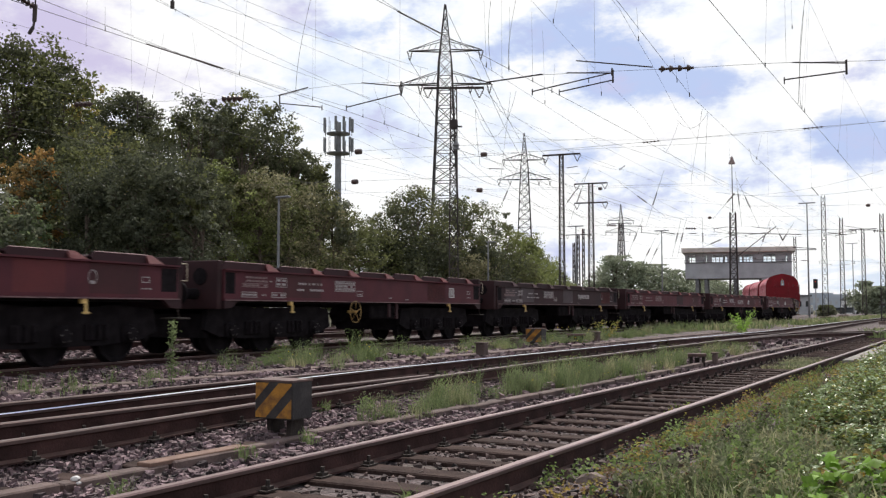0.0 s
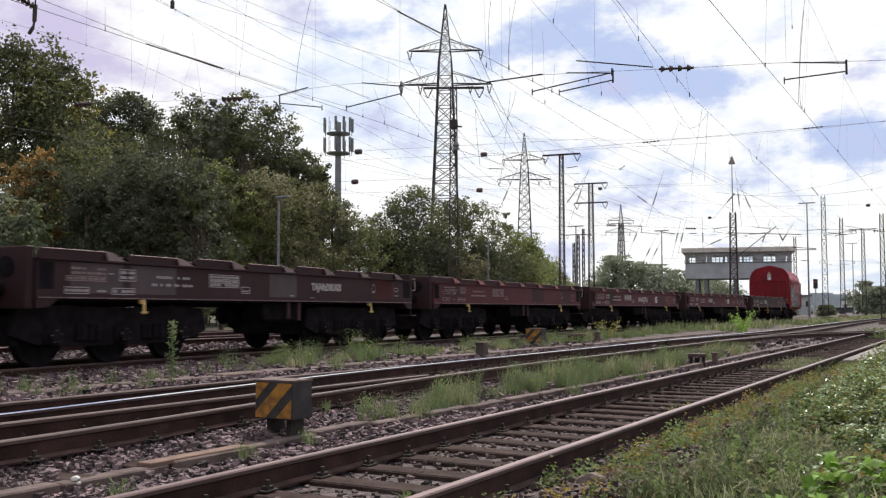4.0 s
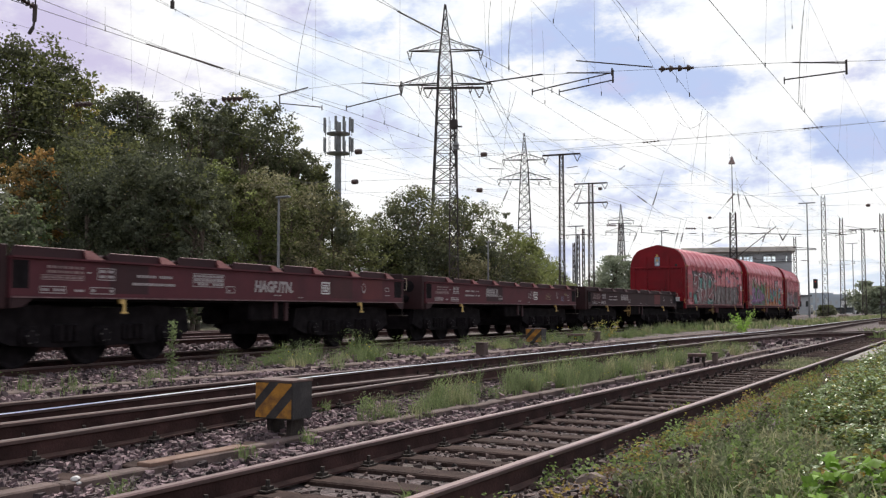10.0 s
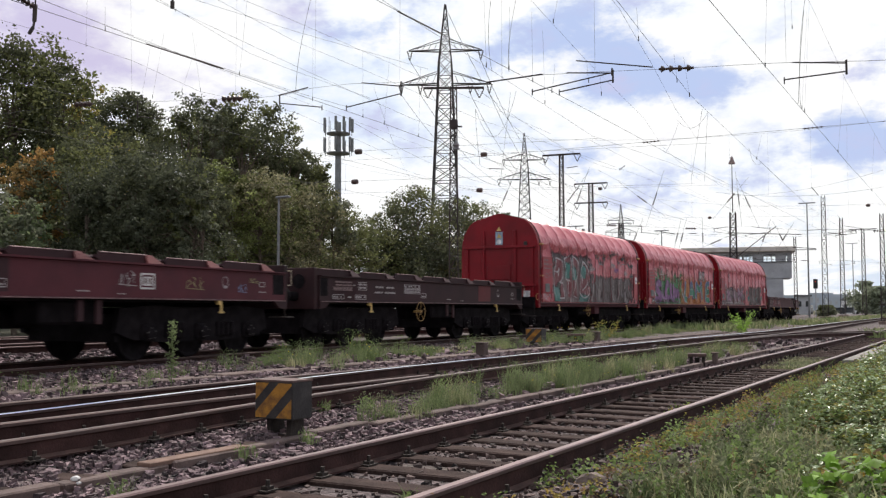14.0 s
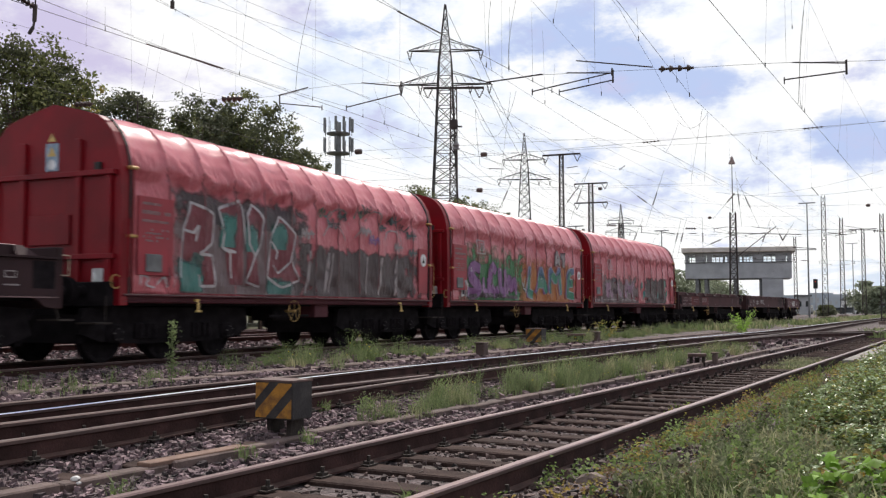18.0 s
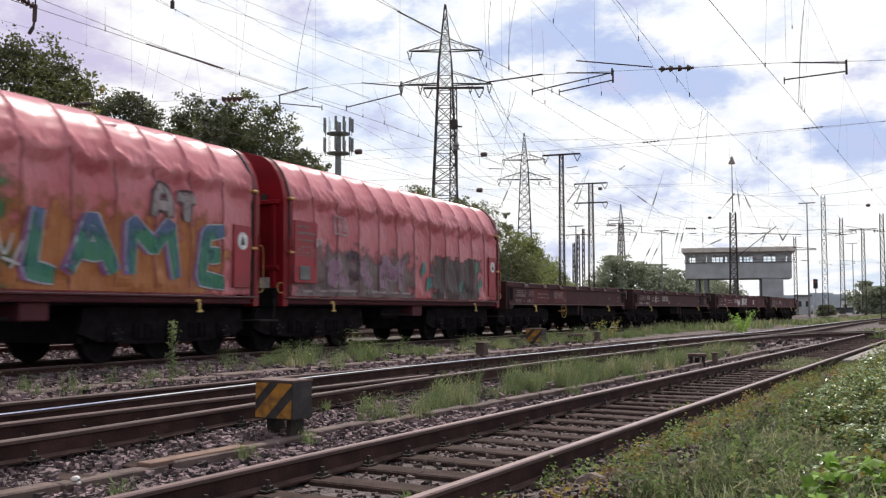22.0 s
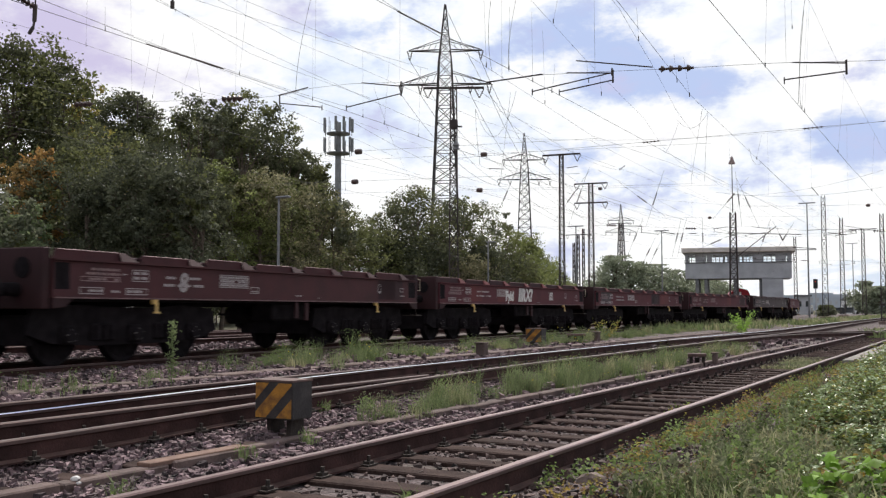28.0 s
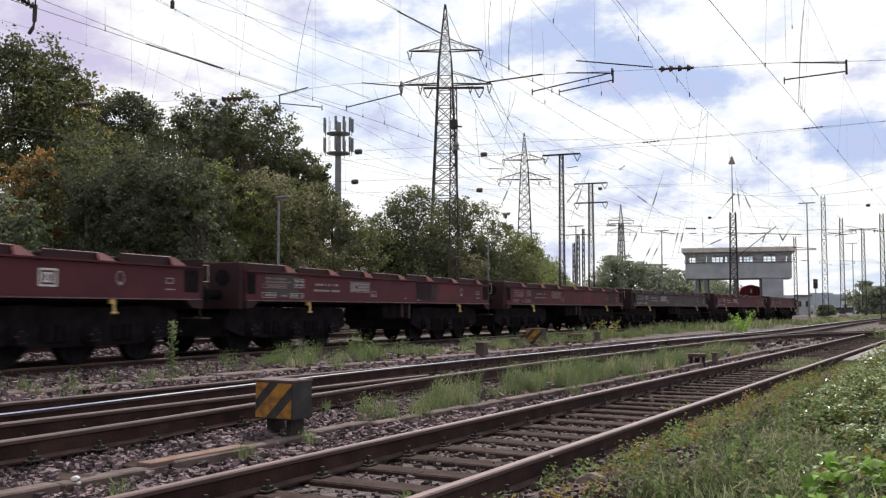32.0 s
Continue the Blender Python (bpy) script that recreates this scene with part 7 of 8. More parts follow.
    for y, arms in ((SPAN_Y, True), (66.0, True), (116.0, True), (26.0, False)):
        t = thing("cross_span", "wires strung across the tracks with arms and insulators", "overhead line", group="cross-spans")
        first = t if y == SPAN_Y else first
        x0, x1 = -34.0 if arms else -14, 9.0

        def span_z(x):
            return float(np.interp(x, [-34, -23, -17, -15.56, -14.53, -12.99, -11.86, -9.6, -8.28, -7.1, -4.86, -3.49, -1.34, 9], [7.3, 7.1, 6.62, 6.52, 6.63, 6.58, 6.45, 6.18, 6.21, 6.13, 5.95, 5.87, 5.65, 5.0])) if arms else 5.72
        pts = [Vector((x0 + (x1 - x0) * i / 60, y, span_z(x0 + (x1 - x0) * i / 60))) for i in range(61)]
        bm = bmesh.new()
        tube(bm, pts, 0.0042 if y < 30 else 0.006)
        part("span_wire", bm, "wire", t)
        if not arms:
            for x in (-3.45, -7.7):
                bm = bmesh.new()
                insulator(bm, (x - 0.35, y, 5.71), (x + 0.15, y, 5.72), 0.03, 5)
                part("insulator", bm, "ceramic", t)
            continue
        bm = bmesh.new()
        strand(bm, (x0, y, 14.6), (x1, y, 14.2), 1.6, 0.006, 24)
        part("span_wire", bm, "wire", t)
        # tip and root of each steady arm; the root is clipped to a short upright
        sets = [((-3.14, 5.50), (-2.02, 5.53)), ((-8.46, 5.86), (-6.62, 6.06)), ((-7.82, 5.78), (-6.60, 5.90)), ((-13.44, 6.02), (-11.86, 6.19)), ((-14.18, 6.10), (-15.52, 6.34)), ((-19.4, 6.3), (-20.6, 6.5))]
        for (xa, za), (xb, zb) in sets:
            bm = bmesh.new()
            rod(bm, (xa, y, za), (xb, y, zb), 0.014, 6)
            rod(bm, (xa, y, za - 0.08), (xa, y, za + 0.05), 0.014, 5)
            rod(bm, (xb, y, zb - 0.06), (xb, y, max(zb + 0.1, span_z(xb) + 0.03)), 0.02, 6)
            part("steady_arm", bm, "mast_steel", t)
        for xa, za, xb, zb in ((-2.98, 5.82, -2.03, 5.69), (-7.42, 6.42, -5.74, 6.07), (-7.64, 6.18, -6.60, 6.05), (-9.60, 6.20, -8.21, 6.22), (-12.99, 6.58, -11.83, 6.36), (-15.56, 6.55, -14.62, 6.65)):
            bm = bmesh.new()
            rod(bm, (xa, y, za), (xb, y, zb), 0.014, 6)
            part("stay_tube", bm, "mast_steel", t)
        for x in (-3.1, -7.0, -9.2, -11.9, -14.4, -17.0):
            bm = bmesh.new()
            rod(bm, (x, y, span_z(x)), (x, y, 12.9), 0.0024, 4)
            part("hanger", bm, "wire", t)
        for x, r in ((-5.25, 0.075), (-17.1, 0.09), (-22.8, 0.09)):
            bm = bmesh.new()
            insulator(bm, (x - 0.36, y, span_z(x - 0.36)), (x + 0.36, y, span_z(x + 0.36)), r, 4)
            part("insulator", bm, "ceramic", t, "brown ribbed insulator")
    # slack feeder loops and section rods over the points
    t = first
    def spot(px, py, d):
        x, y = at_x(px, d)
        return Vector((x, y, EYE.z + (548 - py) / 1700 * d))
    loops = [((548, -20, 14), (520, 160, 14.4), 0.1), ((872, -20, 15), (872, 122, 15.2), 0.03), ((918, -20, 15), (902, 122, 15.4), 0.08), ((842, 190, 20), (915, 158, 20), 0.75), ((842, 192, 20), (850, 290, 20), 0.02),
             ((1203, 210, 24), (1258, 196, 24), 0.28), ((1248, 190, 24), (1226, 318, 24.5), 0.05), ((1258, 195, 24), (1250, 320, 24.5), 0.05), ((1330, 260, 26), (1352, 284, 26), 0.25), ((1438, -20, 16), (1424, 186, 16.6), 0.02), ((1434, 10, 16), (1420, 180, 16.6), 0.02),
             ((305, -20, 13), (303, 12, 13), 0.0), ((905, 160, 22), (885, 330, 24), 0.1), ((660, 150, 30), (735, 330, 40), 0.3), ((1205, 215, 24), (1180, 270, 26), 0.1)]
    for a, b, g in loops:
        bm = bmesh.new()
        p, q = spot(*a), spot(*b)
        side = (q - p).cross(Vector((0.5, -0.87, 0))).normalized() * (0.22 if a[1] < 0 else 0.05)
        tube(bm, [p.lerp(q, i / 12) + (side - Vector((0, 0, 4 * g))) * (i / 12) * (1 - i / 12) for i in range(13)], 0.0032)
        part("loop", bm, "wire", t)
    for (x, y, z), dy in (((-8.03, 12.96, 5.852), 1.45), ((-13.15, 12.5, 5.9), 2.05)):
        bm = bmesh.new()
        rod(bm, (x, y, z), (x, y + dy, z), 0.013, 6)
        part("section_rod", bm, "ceramic", t)
    # the insulated suspension of the train's line and a clamp on the cable behind
    bm = bmesh.new()
    insulator(bm, (-13.2, 9.75, 6.02), (-13.2, 10.15, 5.94), 0.06, 5)
    part("insulator", bm, "ceramic", t, "brown ribbed insulator")
    bm = bmesh.new()
    for a, b, r in (((-13.2, 10.16, 7.2), (-13.2, 10.16, 5.93), 0.012), ((-13.2, 10.16, 5.98), (-13.2, 10.15, 5.70), 0.035), ((-13.2, 10.15, 5.72), (-13.2, 10.13, 5.58), 0.018), ((-13.2, 10.13, 5.60), (-13.2, 10.06, 5.48), 0.03)):
        rod(bm, a, b, r, 6)
    part("hanger", bm, "mast_steel", t)
    bm = bmesh.new()
    rod(bm, (-13.2, 13.18, 7.3), (-13.2, 13.18, 6.80), 0.02, 6)
    rod(bm, (-13.2, 13.18, 6.90), (-13.2, 13.18, 6.76), 0.04, 6)
    part("hanger", bm, "mast_steel", t)
    # round weights and lamps on the far wires
    for k, (px, py, d) in enumerate(((633, 267, 34), (627, 321, 36), (857, 272, 38), (849, 336, 40), (1064, 333, 60), (1258, 385, 70), (1540, 363, 60))):
        x, y = at_x(px, d)
        z = EYE.z + (548 - py) / 1700 * d
        bm = bmesh.new()
        lathe(bm, [(0.02, -0.13), (0.09, -0.11), (0.10, 0.0), (0.09, 0.11), (0.02, 0.13)], "X", 10)
        w = thing("wire_insulator", "dark oval insulator hung in a thin wire", "insulator", Matrix.Translation((x, y, z)), "wire insulators")
        part("body", bm, "ceramic", w)
        bm = bmesh.new()
        rod(bm, (-9, 0, 0.35), (9, 0, -0.3), 0.004, 4)
        part("wire", bm, "wire", w)


    # strain insulators slung at a slant in the far wires, and their bracket arms
    for px, py, dx, dy, d in ((895, 346, 4, -9, 48), (1012, 348, 7, -10, 62), (1026, 347, 4, -11, 62), (1138, 352, -8, -6, 66), (1161, 351, 4, -12, 66), (1296, 350, -7, 8, 70), (1310, 352, 1, 10, 70), (1326, 358, 4, 9, 70), (1125, 420, 3, -7, 95), (1199, 420, 2, -8, 100),
                              (1208, 420, 2, -8, 100), (1245, 420, 0, -8, 100), (1354, 420, 3, -8, 105), (1384, 420, -3, -6, 110), (1390, 420, 4, -6, 110), (1268, 428, 9, -4, 110), (1148, 446, 3, -6, 120), (1161, 446, 3, -6, 120)):
        p, q = spot(px - dx, py - dy, d), spot(px + dx, py + dy, d)
        e = q + (q - p).normalized() * 1.6
        f = p - (q - p).normalized() * 1.6
        w = thing("wire_insulator", "dark rod insulator slung at a slant in a far wire", "insulator", group="wire insulators")
        bm = bmesh.new()
        insulator(bm, p, q, 0.0011 * d, 6)
        part("body", bm, "ceramic", w)
        bm = bmesh.new()
        rod(bm, f, p, 0.00012 * d, 4)
        rod(bm, q, e, 0.00012 * d, 4)
        part("wire", bm, "wire", w)
    for px, py, qx, qy, d in ((1005, 296, 1024, 293, 60), (1098, 300, 1108, 292, 60), (1170, 410, 1195, 414, 90), (1222, 413, 1234, 413, 90), (1352, 443, 1446, 442, 130), (1305, 455, 1376, 400, 92), (1468, 412, 1500, 416, 100), (1404, 438, 1445, 440, 120), (1100, 400, 1138, 400, 100), (1075, 397, 1098, 395, 100),
                              (866, 297, 893, 298, 60), (940, 413, 955, 413, 90), (1290, 412, 1420, 415, 110), (1440, 330, 1452, 345, 100)):
        bm = bmesh.new()
        rod(bm, spot(px, py, d), spot(qx, qy, d), 0.00042 * d, 5)
        part("bracket_arm", bm, "mast_steel", t)
    # long thin wires running down the far yard
    for px, py, d, qx, qy, e in ((1044, 245, 40, 1420, 420, 160), (1060, 300, 60, 1330, 425, 170), (880, 290, 40, 1290, 440, 160), (830, 250, 36, 1250, 415, 150), (1350, 285, 40, 1530, 440, 150), (1270, 340, 60, 1568, 330, 60), (1300, 346, 70, 1568, 300, 62), (1225, 294, 45, 1500, 450, 170), (1120, 410, 100, 1500, 415, 110), (1180, 412, 100, 1568, 405, 100), (620, 212, 26, 900, 330, 60), (600, 250, 34, 850, 330, 70), (840, 150, 22, 1100, 300, 60)):
        bm = bmesh.new()
        strand(bm, spot(px, py, d), spot(qx, qy, e), 0.4, 0.0042 if d < 50 else 0.007)
        wire_thing(bm, "far_wire", "thin wire running down the yard", "wire", "far wires")


make_catenary()


def make_signal_box():
    x, y = at_x(1306, 130)
    W, D = 14.0, 7.0
    t = thing("signal_box", "grey concrete signal tower bridging the tracks with a glazed cabin", "building", Matrix.Translation((x, y, 0.04)) @ Matrix.Rotation(radians(12), 4, "Z"))
    h = W / 2
    part("roof", boxes(((-h - 0.35, -0.9, 8.75), (h + 0.35, D + 0.8, 9.4)), bevel=0.06), "tower_roof", t, "pale flat overhanging roof")
    part("cabin_floor", boxes(((-h + 0.1, 0, 5.2), (h - 0.1, D, 7.35)), bevel=0.04), "tower_wall", t)
    part("lintel", boxes(((-h + 0.1, 0.05, 8.45), (h - 0.1, 0.4, 8.75))), "tower_wall", t)
    part("lintel", boxes(((-h + 0.1, D - 0.5, 8.45), (h - 0.1, D - 0.2, 8.75))), "tower_wall", t)
    for a in (-h + 0.1, -4.6, -2.0, 0.6, 3.2, 5.4, h - 0.4):
        part("pier", boxes(((a, D - 0.5, 7.35), (a + 0.3, D - 0.2, 8.45))), "tower_wall", t)
    part("sill_band", boxes(((-h, -0.12, 7.33), (h, D, 7.44)), bevel=0.02), "grey_steel", t)
    for a, b in ((-h + 0.1, -h + 0.4), (-h + 1.5, -h + 2.6), (-h + 3.0, -h + 3.6), (-1.3, 0.2), (2.0, 3.2), (4.9, 6.1), (h - 0.5, h - 0.1)):
        part("pier", boxes(((a, 0.05, 7.44), (b, 0.4, 8.45))), "tower_wall", t)
    for a, b in ((-h + 0.4, -h + 1.5), (-h + 2.6, -h + 3.0), (-h + 3.6, -1.3), (0.2, 2.0), (3.2, 4.9), (6.1, h - 0.5)):
        wnd = part("window", boxes(((a, 0.2, 7.44), (b, 0.24, 8.45))), "clear_glass", t, "clear cabin window")
        wnd.visible_shadow = False
        n = max(1, round((b - a) / 0.5))
        bm = bmesh.new()
        for i in range(n + 1):
            xx = a + (b - a) * i / n
            box(bm, (xx - 0.04, 0.14, 7.44), (xx + 0.06, 0.20, 8.45))
        part("glazing_bar", bm, "tower_wall", wnd)["kind"] = "stuff"
    part("stair_pier", boxes(((3.1, 0.1, 0), (5.8, D, 5.2)), bevel=0.05), "tower_wall", t)
    part("door_recess", boxes(((2.85, 0.6, 0), (3.1, D - 1, 5.2))), "grey_steel", t)
    for xx in (-h + 1.4, -h + 2.6, -0.6):
        part("column", boxes(((xx, 0.3, 0), (xx + 0.5, 0.9, 5.2)), bevel=0.03), "grey_steel", t)
        part("column", boxes(((xx, D - 0.9, 0), (xx + 0.5, D - 0.3, 5.2)), bevel=0.03), "grey_steel", t)
    bm = bmesh.new()
    for i in range(12):
        rod(bm, (-h + i * 1.27, -0.1, 7.44), (-h + i * 1.27, -0.1, 7.75), 0.02, 4)
    rod(bm, (-h, -0.1, 7.75), (h, -0.1, 7.75), 0.025, 4)
    part("railing", bm, "grey_steel", t)


make_signal_box()


def make_car(px, dist, mat, label, turn, van=False):
    x, y = at_x(px, dist)
    c = thing("car", label, "car", Matrix.Translation((x, y, ground_z(x, y))) @ Matrix.Rotation(radians(turn), 4, "Z"), "parked cars")
    bm = bmesh.new()
    prof = [(-2.1, 0.3), (-2.15, 0.75), (-1.9, 0.95), (-1.1, 1.0), (-0.5, 1.45), (1.2, 1.48), (1.9, 1.0), (2.1, 0.9), (2.12, 0.3)] if not van else [(-2.3, 0.3), (-2.35, 0.95), (-1.8, 1.1), (-1.2, 1.9), (2.2, 1.95), (2.3, 0.3)]
    extrude_loop(bm, [(a, b) for a, b in prof], -0.82, 0.82)
    bmesh.ops.bevel(bm, geom=list(bm.edges), offset=0.06, segments=2, affect="EDGES")
    part("body", bm, mat, c)
    for s in (-1, 1):
        part("window", boxes(((-0.7, s * 0.83 - 0.01, 1.0), (1.3, s * 0.83 + 0.01, 1.38)), bevel=0.005), "dark_glass", c)
        for wx in (-1.35, 1.35):
            bm = bmesh.new()
            lathe(bm, [(0.1, -0.1), (0.31, -0.1), (0.33, 0), (0.31, 0.1), (0.1, 0.1)], "Y", 16, (wx, s * 0.75, 0.33))
            part("wheel", bm, "rubber", c)
    return c


def make_far_yard():
    make_car(1528, 205, "white_car", "white car parked far down the yard", 12)
    make_car(1498, 215, "dark_car", "dark car parked far down the yard", 8)
    make_car(1480, 220, "dark_car", "dark car parked far down the yard", 5)
    make_car(1425, 200, "dark_car", "grey van parked beside the line", 80, True)
    for px, d, w, h, lab, m in ((1421, 190, 2.6, 3.6, "small dark yard hut", "tower_wall"), (1478, 900, 22, 15, "distant hazy grey block", "haze_wall"), (1502, 230, 3.4, 3.2, "small white yard hut", "sign_white"), (1452, 1000, 24, 18, "distant hazy grey block", "haze_wall"), (1395, 1100, 40, 17, "distant hazy grey block", "haze_wall"), (1528, 850, 60, 12, "distant hazy low block", "haze_wall")):
        x, y = at_x(px, d)
        b = thing("far_building", lab, "building", Matrix.Translation((x, y, 0)) @ Matrix.Rotation(radians(10), 4, "Z"), "distant buildings")
        part("wall", boxes(((-w / 2, 0, -0.2), (w / 2, w * 0.6, h))), m, b)
        part("roof", boxes(((-w / 2 - 0.3, -0.3, h), (w / 2 + 0.3, w * 0.6 + 0.3, h + 0.35))), "grey_steel" if d < 500 else m, b)
        n = max(2, int(w / 5))
        for i in range(n):
            xx = -w / 2 + (i + 0.5) * w / n
            part("window", boxes(((xx - w / n * 0.2, -0.03, h * 0.45), (xx + w / n * 0.2, 0.02, h * 0.75))), "dark_glass" if d < 500 else "tower_wall", b)
    # light signals
    for px, d, top, bot in ((1443, 150, 494, 516),):
        x, y = at_x(px, d)
        h = (548 - top) / 1700 * d + 1
        s = thing("light_signal", "railway light signal with a dark head on a pale post", "signal", Matrix.Translation((x, y, ground_z(x, y))), "light signals")
        bm = bmesh.new()
        rod(bm, (0, 0, -0.2), (0, 0, h - 0.5), 0.10, 8)
        part("post", bm, "tower_wall", s)
        bm = bmesh.new()
        box(bm, (-0.32, -0.12, h - 1.5), (0.32, 0.12, h), 0.05)
        part("head", bm, "rubber", s)
        bm = bmesh.new()
        lathe(bm, [(0.1, -0.16), (0.1, -0.125)], "Y", 12, (0, 0, h - 0.4))
        part("lens", bm, "red_lamp", s)


make_far_yard()



# ---- small things between the tracks ----
M["pale_slab"] = material("pale_slab", (0.19, 0.17, 0.155), 0.9, 0, 0.15, 2.0, second=(0.24, 0.22, 0.20), bump=0.2, obrand=0.08)

def lever_box(x, y, z, size=1.0, rz=0.0):
    """A point lever's weight box, striped black and yellow on its front, on an iron stand."""
    t = thing("point_lever_box", "boxy point weight with worn yellow and black stripes", "point lever", Matrix.Translation((x, y, z)) @ Matrix.Rotation(rz, 4, "Z"), "point lever boxes")
    k = size
    bm = bmesh.new()
    box(bm, (-0.22 * k, -0.20 * k, 0.20 * k), (0.22 * k, 0.10 * k, 0.545 * k), 0.008)
    b = part("box", bm, "hazard_black", t)
    yf = -0.203 * k
    lo, hi, l, r = 0.215 * k, 0.535 * k, -0.21 * k, 0.21 * k

    def cut(a0, a1):
        """The part of the front where a0 < x - z' < a1, as a polygon."""
        P = [(l, lo), (r, lo), (r, hi), (l, hi)]
        for s, lim in ((1, a1), (-1, -a0)):
            out = []
            for (x0, z0), (x1, z1) in zip(P, P[1:] + P[:1]):
                d0, d1 = s * ((x0 - l) - (z0 - lo)) - lim, s * ((x1 - l) - (z1 - lo)) - lim
                if d0 <= 0:
                    out.append((x0, z0))
                if d0 * d1 < 0:
                    f = d0 / (d0 - d1)
                    out.append((x0 + (x1 - x0) * f, z0 + (z1 - z0) * f))
            P = out
        return P
    for a0, a1 in ((-0.34 * k, -0.16 * k), (-0.05 * k, 0.12 * k), (0.24 * k, 0.42 * k)):
        P = cut(a0, a1)
        if len(P) > 2:
            bm = bmesh.new()
            bm.faces.new([bm.verts.new((px, yf, pz)) for px, pz in P])
            part("stripe", bm, "hazard_yellow", b, "worn yellow stripe")
    part("lid", boxes(((-0.225 * k, -0.205 * k, 0.545 * k), (0.225 * k, 0.105 * k, 0.562 * k))), "lid_rust", b, "rusty brown lid")
    for sx in (-0.13, 0.10):
        part("leg", boxes(((sx * k - 0.025, -0.10 * k, -0.06), (sx * k + 0.025, 0.10 * k, 0.20 * k))), "iron", t)
    part("base_plate", boxes(((-0.24 * k, -0.14 * k, -0.08), (0.20 * k, 0.14 * k, -0.03))), "iron", t)
    bm = bmesh.new()
    rod(bm, (-0.2 * k, 0, 0.05), (-0.95 * k, 0.02, 0.0), 0.022, 6)
    part("pull_rod", bm, "iron", t)


lever_box(-5.72, 7.27, -0.165)
lever_box(-11.3, 26.0, -0.14, 1.15)


def make_small():
    rng = random.Random(4)
    # concrete cable trough with loose lids, half sunk in the ballast
    bm = boxes(((-0.17, -0.48, -0.10), (0.17, 0.48, 0.03)), bevel=0.015)
    slab = bpy.data.meshes.new("slab")
    bm.to_mesh(slab)
    bm.free()
    slab.materials.append(M["lid"])
    bm = boxes(((-0.075, -0.48, -0.10), (0.075, 0.48, 0.03)), bevel=0.012)
    narrow = bpy.data.meshes.new("slab")
    bm.to_mesh(narrow)
    bm.free()
    narrow.materials.append(M["lid"])
    for x, y0, y1, top, slope in ((0.0, 1.0, 34, -0.112, 0.0), (-10.5, 2.0, 45, 0.035, 0.03)):
        t = thing("cable_trough", "half-buried row of weathered concrete trough lids", "cable trough", kind="structure")
        y = y0
        while y < y1:
            xx = x + slope * (y - 7.7) * (y < 18) + slope * 10.3 * (y >= 18) if slope else float(np.interp(y, TROUGH_Y, TROUGH_X))
            piece("slab", narrow if slope == 0 else slab, t, (xx + rng.uniform(-0.012, 0.012), y, top - 0.03 + rng.uniform(-0.012, 0.012)), rng.uniform(-0.015, 0.015) - slope * (y < 18))
            y += 0.99
    # a bare plank lying by the trough
    p = thing("plank", "weathered orange-brown board lying in the ballast", "plank", Matrix.Translation((-5.465, 5.80, -0.098)) @ Matrix.Rotation(radians(-1), 4, "Z"))
    part("board", boxes(((-0.07, -0.55, -0.03), (0.07, 0.55, 0.008)), bevel=0.006), "plank", p)
    # concrete posts and stubs
    for x, y, w, h in ((-9.95, 19.75, 0.22, 0.30), (-11.2, 24.2, 0.2, 0.22), (-11.0, 30.2, 0.22, 0.28), (-5.2, 22.0, 0.12, 0.26)):
        z = ground_z(x, y)
        s = thing("concrete_post", "short weathered concrete marker post", "marker post", Matrix.Translation((x, y, z)), "marker posts")
        part("post", boxes(((-w / 2, -w / 2, -0.15), (w / 2, w / 2, h)), bevel=0.02), "lid", s)
        part("cap", boxes(((-w / 2 - 0.02, -w / 2 - 0.02, h), (w / 2 + 0.02, w / 2 + 0.02, h + 0.03)), bevel=0.008), "lid", s)
    # low iron stands that carry the point wires
    for x, y, w in ((-5.4, 21.2, 0.40), (-11.1, 28.6, 0.62)):
        s = thing("wire_stand", "low rusty iron stand for point wires beside the track", "stand", Matrix.Translation((x, y, ground_z(x, y))) @ Matrix.Rotation(radians(14), 4, "Z"), "wire stands")
        part("top", boxes(((-w / 2, -0.12, 0.20), (w / 2, 0.12, 0.27)), bevel=0.012), "lid_rust", s)
        for sx in (-1, 1):
            part("leg", boxes(((sx * w * 0.32 - 0.035, -0.09, -0.1), (sx * w * 0.32 + 0.035, 0.09, 0.20))), "iron", s)
        bm = bmesh.new()
        lathe(bm, [(0.02, -0.05), (0.07, -0.04), (0.055, 0.0), (0.07, 0.04), (0.02, 0.05)], "X", 12, (0, 0, 0.12))
        part("pulley", bm, "iron", s)
    # crossing slabs in the siding
    t = thing("crossing_slabs", "pale concrete path slabs laid beside the siding rail", "crossing", kind="structure")
    for i in range(12):
        part("slab", boxes(((-2.66, 23.0 + i * 1.5, -0.16), (-1.75, 24.47 + i * 1.5, -0.06)), bevel=0.015), "pale_slab", t)
    # rail joint stone and scraps
    for x, y, s in ((-2.35, 6.35, 0.09), (-5.45, 4.62, 0.034), (-5.36, 4.57, 0.018)):
        bm = bmesh.new()
        bmesh.ops.create_icosphere(bm, subdivisions=2, radius=s)
        for v in bm.verts:
            v.co *= 1 + 0.6 * noise.noise(v.co * 0.9 / s + Vector((x, y, 0)))
            v.co.z *= 0.6
        o = part("stone", bm, "concrete" if s > 0.06 else "white_paint", None)
        tagged(o, "pale loose stone lying beside the rail", "stone")
        o.matrix_basis = Matrix.Translation((x, y, ground_z(x, y) + s * 0.3 + (0.055 if s < 0.06 else 0)))


make_small()


